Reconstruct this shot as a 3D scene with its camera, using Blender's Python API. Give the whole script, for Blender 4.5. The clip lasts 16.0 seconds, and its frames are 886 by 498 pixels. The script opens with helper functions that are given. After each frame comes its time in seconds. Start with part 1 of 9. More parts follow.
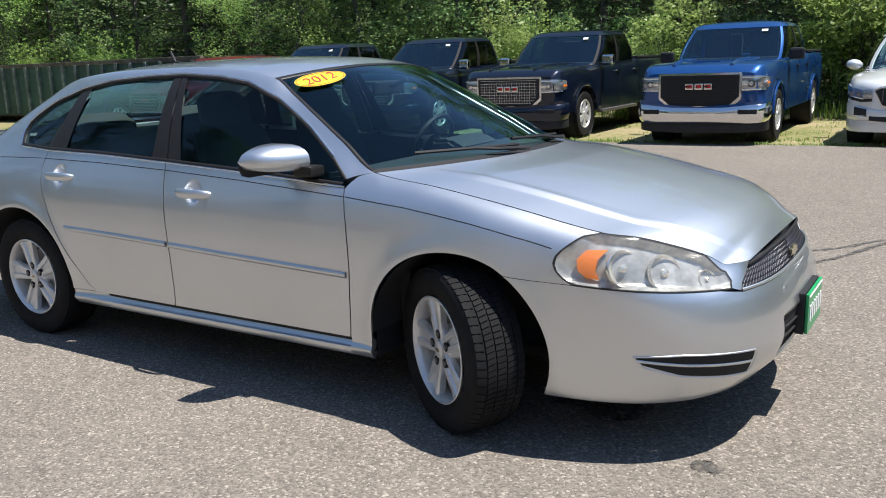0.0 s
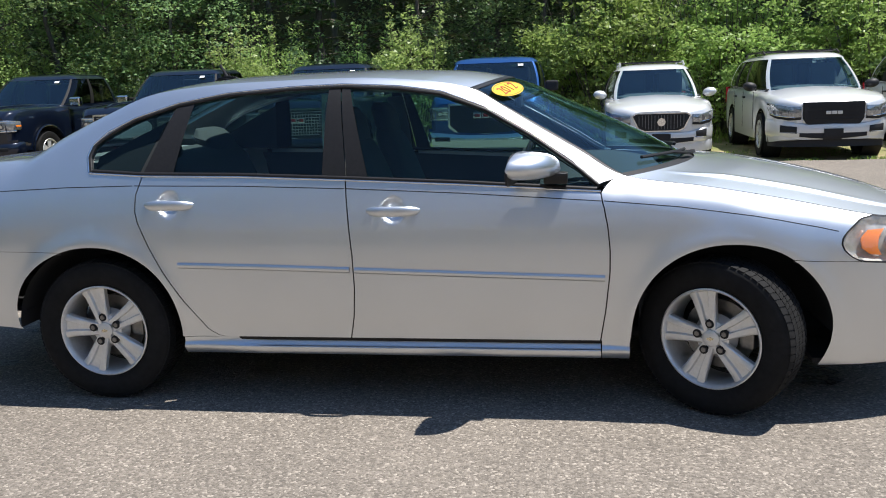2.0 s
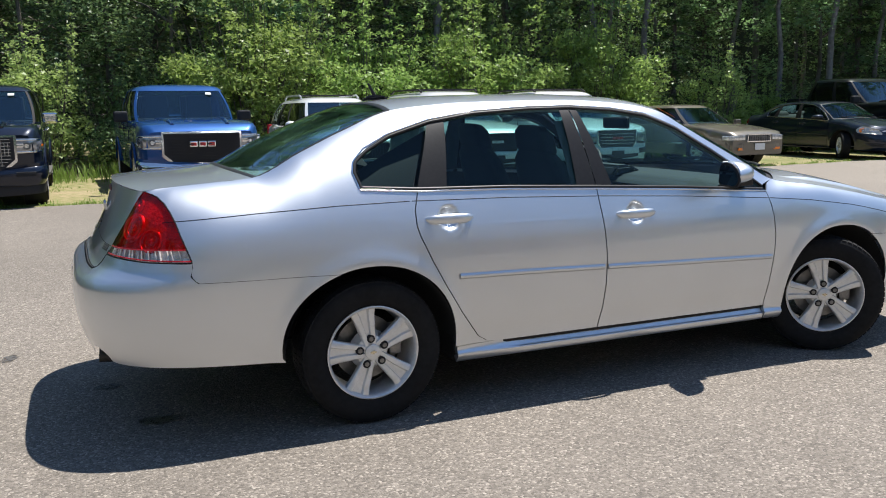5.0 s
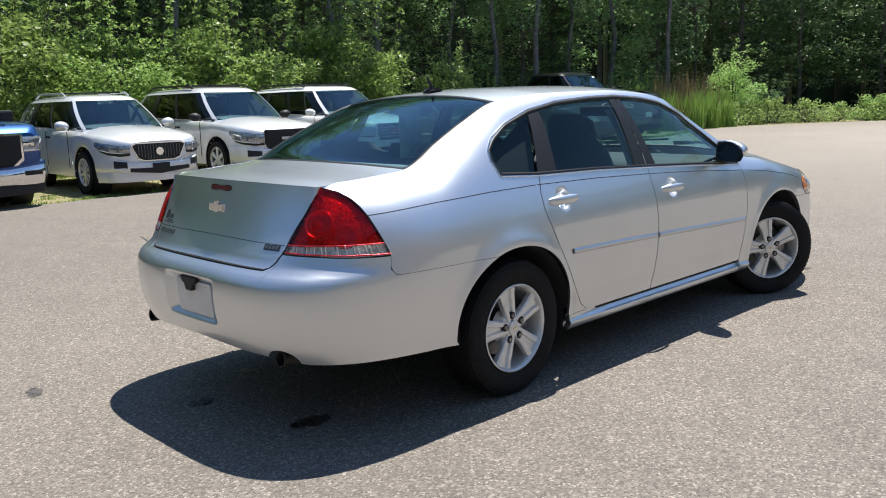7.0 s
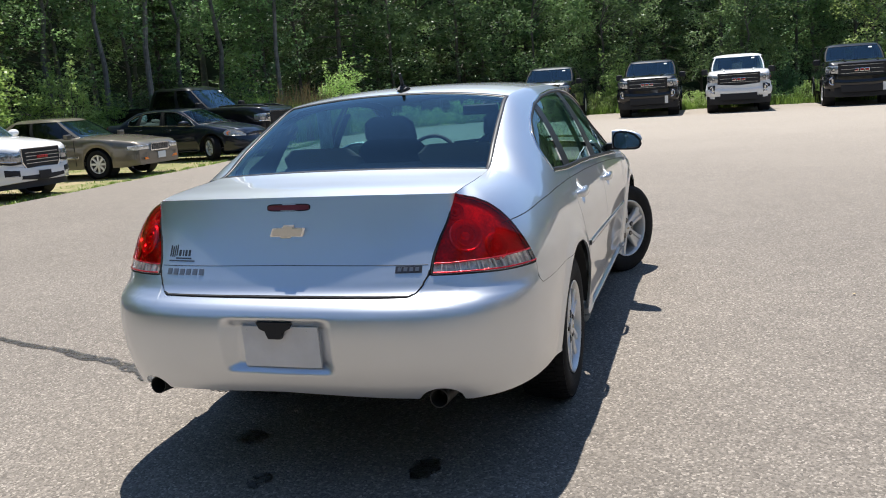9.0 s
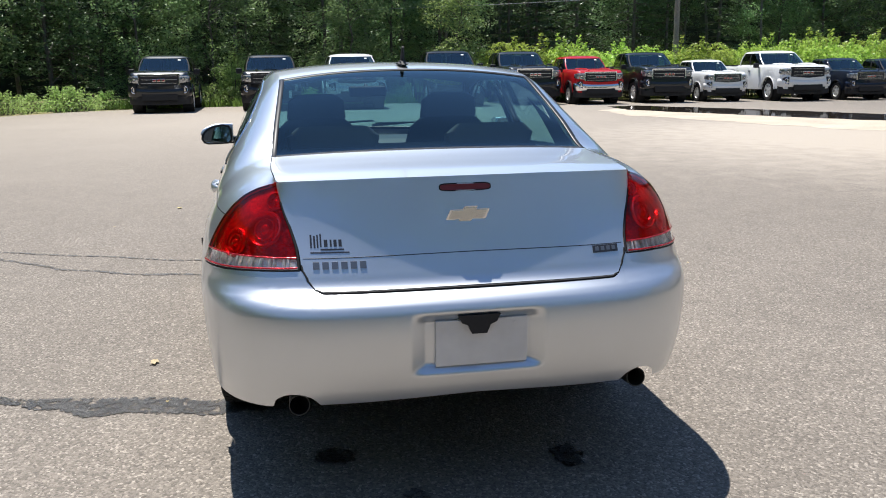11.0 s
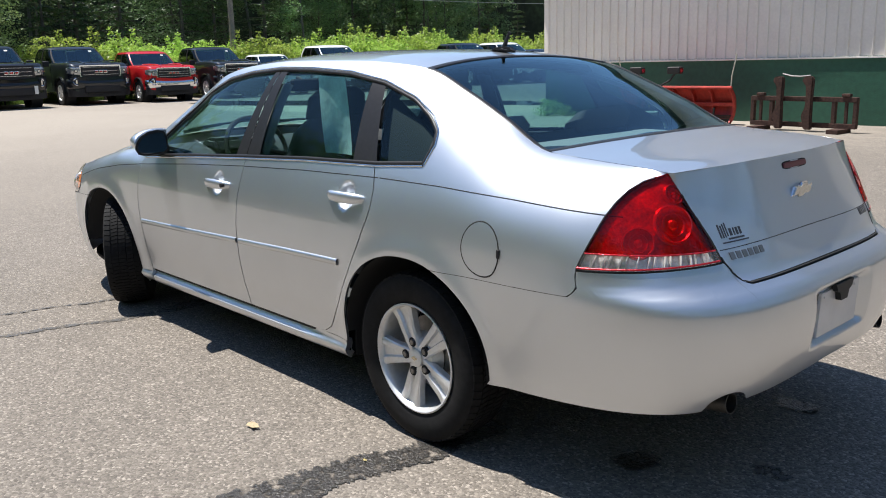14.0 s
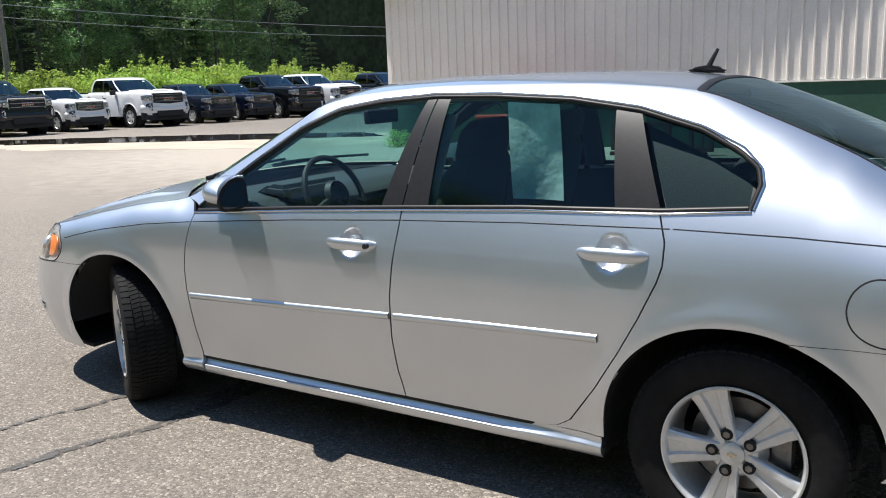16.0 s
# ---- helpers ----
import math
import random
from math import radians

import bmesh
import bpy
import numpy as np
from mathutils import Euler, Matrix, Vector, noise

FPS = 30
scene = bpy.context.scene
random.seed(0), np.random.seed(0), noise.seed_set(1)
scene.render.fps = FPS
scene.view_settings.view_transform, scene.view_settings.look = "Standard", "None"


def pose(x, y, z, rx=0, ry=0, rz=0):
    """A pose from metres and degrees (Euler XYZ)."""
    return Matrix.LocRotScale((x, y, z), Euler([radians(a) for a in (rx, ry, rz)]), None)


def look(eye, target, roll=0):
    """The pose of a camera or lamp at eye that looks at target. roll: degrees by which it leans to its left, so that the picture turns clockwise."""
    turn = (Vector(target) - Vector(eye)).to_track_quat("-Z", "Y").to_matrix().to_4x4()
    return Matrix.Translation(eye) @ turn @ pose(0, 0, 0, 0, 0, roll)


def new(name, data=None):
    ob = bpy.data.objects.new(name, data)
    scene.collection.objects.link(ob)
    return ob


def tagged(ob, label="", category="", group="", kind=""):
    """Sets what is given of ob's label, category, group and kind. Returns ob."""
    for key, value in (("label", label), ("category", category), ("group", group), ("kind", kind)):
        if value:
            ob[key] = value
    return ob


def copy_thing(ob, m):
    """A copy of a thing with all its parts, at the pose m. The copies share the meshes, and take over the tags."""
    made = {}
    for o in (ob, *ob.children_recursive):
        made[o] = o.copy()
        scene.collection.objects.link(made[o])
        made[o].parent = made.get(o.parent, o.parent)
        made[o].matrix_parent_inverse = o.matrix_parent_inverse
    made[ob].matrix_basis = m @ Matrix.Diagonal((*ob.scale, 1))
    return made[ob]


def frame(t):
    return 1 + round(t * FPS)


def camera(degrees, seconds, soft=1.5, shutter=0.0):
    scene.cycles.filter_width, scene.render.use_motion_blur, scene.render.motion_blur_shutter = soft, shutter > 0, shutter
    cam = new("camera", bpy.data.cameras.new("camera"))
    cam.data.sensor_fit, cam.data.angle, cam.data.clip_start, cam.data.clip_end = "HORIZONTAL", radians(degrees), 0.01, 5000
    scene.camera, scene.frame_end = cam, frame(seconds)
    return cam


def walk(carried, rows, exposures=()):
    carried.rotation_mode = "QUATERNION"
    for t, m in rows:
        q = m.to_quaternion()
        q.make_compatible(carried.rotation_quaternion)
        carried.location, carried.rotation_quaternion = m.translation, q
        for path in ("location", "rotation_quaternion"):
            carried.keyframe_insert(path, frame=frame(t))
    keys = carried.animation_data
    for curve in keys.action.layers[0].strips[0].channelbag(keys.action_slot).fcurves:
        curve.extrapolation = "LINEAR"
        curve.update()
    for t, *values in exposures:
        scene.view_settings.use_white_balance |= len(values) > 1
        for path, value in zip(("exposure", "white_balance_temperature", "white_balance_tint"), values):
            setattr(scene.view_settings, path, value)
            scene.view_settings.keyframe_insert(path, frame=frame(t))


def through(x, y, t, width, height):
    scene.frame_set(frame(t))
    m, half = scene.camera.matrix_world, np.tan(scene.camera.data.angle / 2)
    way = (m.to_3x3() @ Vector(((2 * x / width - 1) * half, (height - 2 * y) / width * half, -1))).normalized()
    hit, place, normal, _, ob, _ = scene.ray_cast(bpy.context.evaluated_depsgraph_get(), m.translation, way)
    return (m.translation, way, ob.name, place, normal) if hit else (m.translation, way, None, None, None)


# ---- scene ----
cam = camera(55.3, 16.0, soft=1.0)
METRES, EYE, TURN = 17.118, 1.455, 32.6
START_X, START_Y = 3.0761, -3.5658
ROWS = [
    (0.0, 0.0, 0.0, 0.0, -0.46, -12.65, 2.07),
    (0.5, -0.0374, -0.001, -0.0003, -6.73, -12.24, 2.25),
    (1.0, -0.0716, 0.0069, -0.0009, -13.76, -12.11, 2.47),
    (1.5, -0.1069, 0.0164, -0.0017, -19.08, -11.58, 2.63),
    (2.0, -0.1407, 0.03, -0.0024, -24.06, -10.97, 1.95),
    (2.5, -0.1738, 0.0435, -0.0021, -27.19, -9.97, 0.45),
    (3.0, -0.2042, 0.0561, -0.001, -31.63, -9.68, 0.5),
    (5.5, -0.3275, 0.1598, -0.0018, -62.26, -9.43, 0.93),
    (6.0, -0.3462, 0.1845, -0.0019, -67.58, -9.58, 1.39),
    (6.5, -0.3594, 0.2106, -0.0014, -71.63, -10.06, 1.52),
    (7.0, -0.3672, 0.2403, -0.0004, -77.3, -10.18, 1.59),
    (7.5, -0.3713, 0.2717, 0.0005, -84.34, -9.98, 2.39),
    (8.0, -0.3665, 0.304, 0.0008, -90.47, -9.91, 2.88),
    (8.5, -0.3592, 0.3354, 0.0002, -97.97, -10.09, 3.06),
    (9.0, -0.3443, 0.3647, -0.0003, -105.72, -10.44, 3.59),
    (11.5, -0.2558, 0.4867, -0.0008, -141.21, -11.71, 0.24),
    (12.0, -0.2331, 0.504, 0.0001, -148.71, -11.53, 0.45),
    (12.5, -0.2092, 0.5161, 0.0013, -154.02, -11.11, 0.9),
    (13.0, -0.1862, 0.5273, 0.0018, -157.83, -10.61, 1.35),
    (13.5, -0.1597, 0.5291, 0.0009, -161.26, -11.44, 1.66),
    (14.0, -0.1337, 0.532, 0.0, -165.47, -12.71, 1.53),
    (14.5, -0.1071, 0.5327, 0.0007, -170.87, -12.98, 2.01),
    (15.0, -0.078, 0.5281, 0.0011, -174.08, -12.06, 2.16),
    (15.5, -0.0513, 0.5222, 0.0013, -177.22, -10.83, 2.34),
    (16.0, -0.0314, 0.4998, 0.0009, -180.23, -11.1, 2.03),
]
walk(cam, [(t, pose(START_X, START_Y, EYE, 0, 0, TURN) @ pose(METRES * x, METRES * y, METRES * z, 90 + pitch, roll, yaw)) for t, x, y, z, yaw, pitch, roll in ROWS])

# ---- daylight: clear sky, high summer sun ----
SUN_DIR = Vector((0.36, 0.12, 1.0)).normalized()
world = bpy.data.worlds.new("sky")
scene.world = world
world.use_nodes = True
wn = world.node_tree.nodes
sky = wn.new("ShaderNodeTexSky")
sky.sky_type = 'NISHITA'
sky.sun_disc = False
sky.sun_elevation = math.asin(SUN_DIR.z)
sky.sun_rotation = math.atan2(SUN_DIR.x, SUN_DIR.y)
sky.air_density, sky.dust_density, sky.ozone_density = 0.9, 0.0, 2.5
wn["Background"].inputs[1].default_value = 0.112
world.node_tree.links.new(sky.outputs[0], wn["Background"].inputs[0])
sun_data = bpy.data.lights.new("sun", 'SUN')
sun_data.energy, sun_data.angle, sun_data.color = 5.0, radians(0.55), (1.0, 0.965, 0.915)
sun = new("sun", sun_data)
sun.matrix_world = look((0, 0, 40), Vector((0, 0, 40)) - SUN_DIR)
scene.view_settings.exposure = 0.63


# ---- small tools ----
PANES = []


def pchip(xs, ys):
    """A smooth curve through points that never overshoots."""
    xs, ys = np.array(xs, float), np.array(ys, float)
    h, d = np.diff(xs), np.diff(ys) / np.diff(xs)
    m = np.zeros_like(xs)
    m[0], m[-1] = d[0], d[-1]
    for i in range(1, len(xs) - 1):
        if d[i - 1] * d[i] > 0:
            w1, w2 = 2 * h[i] + h[i - 1], h[i] + 2 * h[i - 1]
            m[i] = (w1 + w2) / (w1 / d[i - 1] + w2 / d[i])

    def at(x):
        x = np.clip(np.asarray(x, float), xs[0], xs[-1])
        i = np.clip(np.searchsorted(xs, x) - 1, 0, len(xs) - 2)
        t = (x - xs[i]) / h[i]
        return ((1 + 2 * t) * (1 - t) ** 2 * ys[i] + t * (1 - t) ** 2 * h[i] * m[i]
                + t * t * (3 - 2 * t) * ys[i + 1] + t * t * (t - 1) * h[i] * m[i + 1])
    return at


def table(rows):
    cols = list(zip(*rows))
    return [pchip(cols[0], c) for c in cols[1:]]


def empty(name, label, category, group="", kind="", at=None):
    ob = new(name)
    ob.empty_display_size = 0.1
    if at is not None:
        ob.matrix_basis = at
    return tagged(ob, label, category, group, kind)


def link_mesh(name, verts, faces, material, parent=None, label="", smooth=True, normals=None, slots=None):
    """One mesh object, under a thing or a part or at top level."""
    me = bpy.data.meshes.new(name)
    me.from_pydata([tuple(v) for v in verts], [], [tuple(f) for f in faces])
    for m in (material if isinstance(material, (list, tuple)) else [material]):
        me.materials.append(m)
    if slots is not None:
        me.polygons.foreach_set("material_index", slots)
    me.polygons.foreach_set("use_smooth", [smooth] * len(me.polygons))
    me.update()
    if normals is not None:
        me.normals_split_custom_set_from_vertices([tuple(n) for n in normals])
    ob = new(name, me)
    if not isinstance(material, (list, tuple)) and material in PANES:
        ob.visible_shadow = False
    if parent is not None:
        ob.parent = parent
    if label:
        ob["label"] = label
    return ob


def part(name, bm, material, parent=None, label="", smooth=False):
    """Links a bmesh as one mesh object under a thing or a part."""
    me = bpy.data.meshes.new(name)
    bm.normal_update()
    bm.to_mesh(me)
    bm.free()
    me.materials.append(material)
    me.polygons.foreach_set("use_smooth", [smooth] * len(me.polygons))
    if smooth:
        me.set_sharp_from_angle(angle=radians(40))
    ob = new(name, me)
    if material in PANES:
        ob.visible_shadow = False
    if parent is not None:
        ob.parent = parent
    if label:
        ob["label"] = label
    return ob


def box(size, at=(0, 0, 0), bevel=0.0, seg=2, bm=None, turn=None):
    bm = bm or bmesh.new()
    m = Matrix.Translation(at) @ (turn or Matrix()) @ Matrix.Diagonal((*size, 1))
    got = bmesh.ops.create_cube(bm, size=1, matrix=m)
    if bevel:
        edges = list({e for v in got["verts"] for e in v.link_edges})
        bmesh.ops.bevel(bm, geom=edges, offset=bevel, segments=seg, affect='EDGES', profile=0.7)
    return bm


def rod(a, b, r, r2=None, sides=10, bm=None, caps=True):
    bm = bm or bmesh.new()
    a, b = Vector(a), Vector(b)
    turn = (b - a).to_track_quat("Z", "Y").to_matrix().to_4x4()
    bmesh.ops.create_cone(bm, cap_ends=caps, segments=sides, radius1=r, radius2=r if r2 is None else r2,
                          depth=(b - a).length, matrix=Matrix.Translation((a + b) / 2) @ turn)
    return bm


def lathe(profile, sides=48, bm=None, closed=False):
    """Turns a profile of (radius, along) about the y axis."""
    bm = bm or bmesh.new()
    rings = []
    for k in range(sides):
        c, s = math.cos(2 * math.pi * k / sides), math.sin(2 * math.pi * k / sides)
        rings.append([bm.verts.new((r * c, y, r * s)) for r, y in profile])
    n = len(profile)
    for k in range(sides):
        p, q = rings[k], rings[(k + 1) % sides]
        for i in range(n if closed else n - 1):
            j = (i + 1) % n
            bm.faces.new((p[i], p[j], q[j], q[i]))
    return bm


def tube(points, r, sides=8, bm=None):
    """A round bar along a polyline."""
    bm = bm or bmesh.new()
    pts = [Vector(p) for p in points]
    rings = []
    for i, p in enumerate(pts):
        d = (pts[min(i + 1, len(pts) - 1)] - pts[max(i - 1, 0)]).normalized()
        up = Vector((0, 0, 1)) if abs(d.z) < 0.95 else Vector((1, 0, 0))
        a = d.cross(up).normalized()
        b = d.cross(a)
        rad = r[i] if isinstance(r, (list, tuple)) else r
        rings.append([bm.verts.new(p + rad * (math.cos(2 * math.pi * k / sides) * a + math.sin(2 * math.pi * k / sides) * b)) for k in range(sides)])
    for p, q in zip(rings, rings[1:]):
        for k in range(sides):
            bm.faces.new((p[k], p[(k + 1) % sides], q[(k + 1) % sides], q[k]))
    bm.faces.new(rings[0])
    bm.faces.new(rings[-1][::-1])
    bmesh.ops.recalc_face_normals(bm, faces=bm.faces)
    return bm


def prism(outline, depth, axis="y", at=0.0, bm=None, bevel=0.0):
    """A flat outline of (a, b) pairs, pulled out by depth along an axis."""
    bm = bm or bmesh.new()
    put = {"x": lambda a, b, c: (c, a, b), "y": lambda a, b, c: (a, c, b), "z": lambda a, b, c: (a, b, c)}[axis]
    low = [bm.verts.new(put(a, b, at - depth / 2)) for a, b in outline]
    high = [bm.verts.new(put(a, b, at + depth / 2)) for a, b in outline]
    n = len(outline)
    made = [bm.faces.new(low), bm.faces.new(high[::-1])]
    for i in range(n):
        made.append(bm.faces.new((low[i], high[i], high[(i + 1) % n], low[(i + 1) % n])))
    bmesh.ops.recalc_face_normals(bm, faces=made)
    if bevel:
        bmesh.ops.bevel(bm, geom=list({e for f in made for e in f.edges}), offset=bevel, segments=2, affect='EDGES')
    return bm


# ---- materials ----
def material(name, colour, rough=0.5, metal=0.0, coat=0.0, coat_rough=0.03, grain=0.0, grain_size=8.0, stain=0.0, stain_size=1.2,
             bump=0.0, bump_size=60.0, ior=1.5, alpha_random=0.0, spec=0.5):
    """A surface with colour varied at two scales and a fine relief; sizes are in waves a metre."""
    m = bpy.data.materials.new(name)
    m.use_nodes = True
    nt = m.node_tree
    n, link = nt.nodes, nt.links
    b = n["Principled BSDF"]
    b.inputs["Roughness"].default_value = rough
    b.inputs["Metallic"].default_value = metal
    b.inputs["Coat Weight"].default_value = coat
    b.inputs["Coat Roughness"].default_value = coat_rough
    b.inputs["IOR"].default_value = ior
    b.inputs["Specular IOR Level"].default_value = spec
    b.inputs["Base Color"].default_value = (*colour, 1)
    out = None
    co = n.new("ShaderNodeTexCoord")

    def noise_at(size, detail=4.0):
        t = n.new("ShaderNodeTexNoise")
        t.inputs["Scale"].default_value = size
        t.inputs["Detail"].default_value = detail
        link.new(co.outputs["Object"], t.inputs["Vector"])
        return t.outputs[0]

    def vary(src, amount, fac):
        r = n.new("ShaderNodeMapRange")
        r.inputs["From Min"].default_value, r.inputs["From Max"].default_value = 0.28, 0.72
        r.inputs["To Min"].default_value, r.inputs["To Max"].default_value = 1 - amount, 1 + amount
        link.new(fac, r.inputs[0])
        mul = n.new("ShaderNodeVectorMath")
        mul.operation = 'SCALE'
        if src is None:
            mul.inputs[0].default_value = colour
        else:
            link.new(src, mul.inputs[0])
        link.new(r.outputs[0], mul.inputs["Scale"])
        return mul.outputs[0]

    if stain:
        out = vary(out, stain, noise_at(stain_size))
    if grain:
        out = vary(out, grain, noise_at(grain_size, 6.0))
    if alpha_random:
        info = n.new("ShaderNodeObjectInfo")
        out = vary(out, alpha_random, info.outputs["Random"])
    if out is not None:
        link.new(out, b.inputs["Base Color"])
    if bump:
        bp = n.new("ShaderNodeBump")
        bp.inputs["Strength"].default_value = 1.0
        bp.inputs["Distance"].default_value = bump
        link.new(noise_at(bump_size, 3.0), bp.inputs["Height"])
        link.new(bp.outputs[0], b.inputs["Normal"])
    return m


def glass(name, tint, gloss_rough=0.0, ior=1.45, haze=0.0, haze_colour=(0.8, 0.8, 0.8), gloss=(1.0, 1.0, 1.0)):
    """A thin pane: tinted, seen through, with a gloss that grows at a glancing view."""
    m = bpy.data.materials.new(name)
    m.use_nodes = True
    nt = m.node_tree
    n, link = nt.nodes, nt.links
    n.remove(n["Principled BSDF"])
    see = n.new("ShaderNodeBsdfTransparent")
    see.inputs[0].default_value = (*tint, 1)
    shine = n.new("ShaderNodeBsdfGlossy")
    shine.inputs["Roughness"].default_value = gloss_rough
    shine.inputs["Color"].default_value = (*gloss, 1)
    face = n.new("ShaderNodeLayerWeight")
    face.inputs["Blend"].default_value = 0.5
    power = n.new("ShaderNodeMath")
    power.operation = 'POWER'
    power.inputs[1].default_value = 4.6
    link.new(face.outputs["Facing"], power.inputs[0])
    fr = n.new("ShaderNodeMapRange")
    fr.inputs["To Min"].default_value = ((ior - 1) / (ior + 1)) ** 2
    link.new(power.outputs[0], fr.inputs[0])
    mix = n.new("ShaderNodeMixShader")
    link.new(fr.outputs[0], mix.inputs[0])
    if haze:
        dull = n.new("ShaderNodeBsdfDiffuse")
        dull.inputs[0].default_value = (*haze_colour, 1)
        veil = n.new("ShaderNodeMixShader")
        veil.inputs[0].default_value = haze
        link.new(see.outputs[0], veil.inputs[1])
        link.new(dull.outputs[0], veil.inputs[2])
        link.new(veil.outputs[0], mix.inputs[1])
    else:
        link.new(see.outputs[0], mix.inputs[1])
    link.new(shine.outputs[0], mix.inputs[2])
    link.new(mix.outputs[0], n["Material Output"].inputs[0])
    PANES.append(m)
    return m


def paint(name, colour, metal=0.0, rough=0.4):
    return material(name, colour, rough, metal, coat=1.0, coat_rough=0.03, stain=0.03, stain_size=2.0, grain=0.02, grain_size=500, spec=0.12)


SILVER = material("silver_paint", (0.655, 0.685, 0.722), 0.40, 0.97, coat=1.0, coat_rough=0.012, stain=0.025, stain_size=3.0, grain=0.05, grain_size=900, bump=0.00004, bump_size=900)
SILVER_TRIM = material("silver_trim", (0.62, 0.63, 0.64), 0.3, 0.6, coat=0.6, grain=0.03, grain_size=400)
BLACK_GAP = material("shadow_gap", (0.012, 0.012, 0.013), 0.8)
BLACK_PLASTIC = material("black_plastic", (0.020, 0.020, 0.022), 0.55, spec=0.3, grain=0.25, grain_size=220, bump=0.0002, bump_size=700)
BLACK_GLOSS = material("black_gloss_trim", (0.017, 0.016, 0.016), 0.42, spec=0.3, coat=0.0, grain=0.2, grain_size=60)
RUBBER = material("tyre_rubber", (0.010, 0.010, 0.0105), 0.80, spec=0.25, grain=0.3, grain_size=40, stain=0.3, stain_size=6, bump=0.0004, bump_size=300)
ALLOY = material("alloy_wheel", (0.72, 0.72, 0.71), 0.38, 0.5, coat=0.4, grain=0.06, grain_size=60, stain=0.06, stain_size=9)
CHROME = material("chrome", (0.75, 0.75, 0.76), 0.08, 1.0, grain=0.04, grain_size=30)
STEEL = material("dull_steel", (0.25, 0.24, 0.23), 0.45, 0.9, grain=0.2, grain_size=40)
GOLD = material("gold_badge", (0.62, 0.56, 0.41), 0.25, 0.9, grain=0.05, grain_size=90)
BADGE_PALE = material("pale_gold_badge", (0.56, 0.56, 0.53), 0.24, 0.85, grain=0.06, grain_size=90)
WINDOW = glass("tinted_car_glass", (0.46, 0.68, 0.655), 0.0, 1.42, gloss=(0.74, 0.93, 0.98))
WINDSCREEN = glass("windscreen_glass", (0.44, 0.69, 0.71), 0.0, 1.60, gloss=(0.66, 0.90, 1.0))
QUARTER_GLASS = glass("dark_quarter_glass", (0.22, 0.33, 0.325), 0.0, 1.40, gloss=(0.74, 0.93, 0.98))
REAR_GLASS = glass("rear_window_glass", (0.34, 0.55, 0.57), 0.0, 1.80, gloss=(0.66, 0.90, 1.0))
LENS = glass("clear_lens", (0.95, 0.95, 0.93), 0.02, 1.5, haze=0.04, haze_colour=(0.85, 0.86, 0.87))
RED_LENS = glass("red_lens", (0.94, 0.035, 0.05), 0.01, 1.42, gloss=(0.8, 0.8, 0.8))
MIRROR = material("mirror", (0.8, 0.82, 0.82), 0.02, 1.0)
AMBER = material("amber_reflector", (0.95, 0.24, 0.02), 0.25, coat=0.6, grain=0.15, grain_size=160)
LAMP_BOWL = material("lamp_reflector", (0.78, 0.76, 0.71), 0.2, 0.75, grain=0.06, grain_size=50)
LAMP_HAZE = material("hazed_lamp_housing", (0.46, 0.46, 0.45), 0.22, 0.40, coat=0.5, grain=0.25, grain_size=40, stain=0.3, stain_size=14)
SEAT = material("charcoal_seat_cloth", (0.040, 0.043, 0.044), 0.85, grain=0.2, grain_size=240, bump=0.0005, bump_size=600)
DASH = material("grey_dashboard", (0.036, 0.040, 0.043), 0.6, grain=0.15, grain_size=120, bump=0.0003, bump_size=500)
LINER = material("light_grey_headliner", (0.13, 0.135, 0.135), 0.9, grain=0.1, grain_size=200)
SHELF = material("pale_grey_shelf_felt", (0.29, 0.30, 0.30), 0.9, grain=0.12, grain_size=160)
YELLOW_STICKER = material("yellow_sticker", (0.85, 0.55, 0.02), 0.4, grain=0.04, grain_size=40)
RED_INK = material("red_ink", (0.35, 0.03, 0.02), 0.5)
GREEN_PLATE = material("green_plate", (0.01, 0.30, 0.10), 0.35, coat=0.3, grain=0.05, grain_size=40)
WHITE_PRINT = material("white_print", (0.8, 0.8, 0.78), 0.45)
TOWEL = material("aqua_paper_window_form", (0.70, 0.93, 0.89), 0.8, stain=0.25, stain_size=14, grain=0.12, grain_size=70, bump=0.002, bump_size=30)
BADGE_DARK = material("dark_badge", (0.06, 0.06, 0.07), 0.35, 0.4)
BADGE_GREY = material("grey_badge", (0.23, 0.23, 0.24), 0.3, 0.8)
BRAKE_DARK = material("dark_brake_lens", (0.16, 0.012, 0.016), 0.35, coat=0.3)
PLATE_PALE = material("pale_plate_holder", (0.62, 0.62, 0.63), 0.45, 0.2, coat=0.3, stain=0.1, stain_size=9)
EXHAUST = material("sooty_exhaust", (0.05, 0.048, 0.045), 0.5, 0.7, grain=0.3, grain_size=50)


# ---- the silver sedan: one smooth skin, cut into its panels ----
# along the flank s is the distance from the wheelbase's middle; past 1.6 m it runs on round the bumper to the car's middle line
CORNER, WRAP = 1.6, 1.6


def _super(n):
    a = np.linspace(0, math.pi / 2, 4000)
    c, d = np.cos(a) ** (2 / n), np.sin(a) ** (2 / n)
    length = np.r_[0, np.cumsum(np.hypot(np.diff(c), np.diff(d)))]
    return length / length[-1], c, d


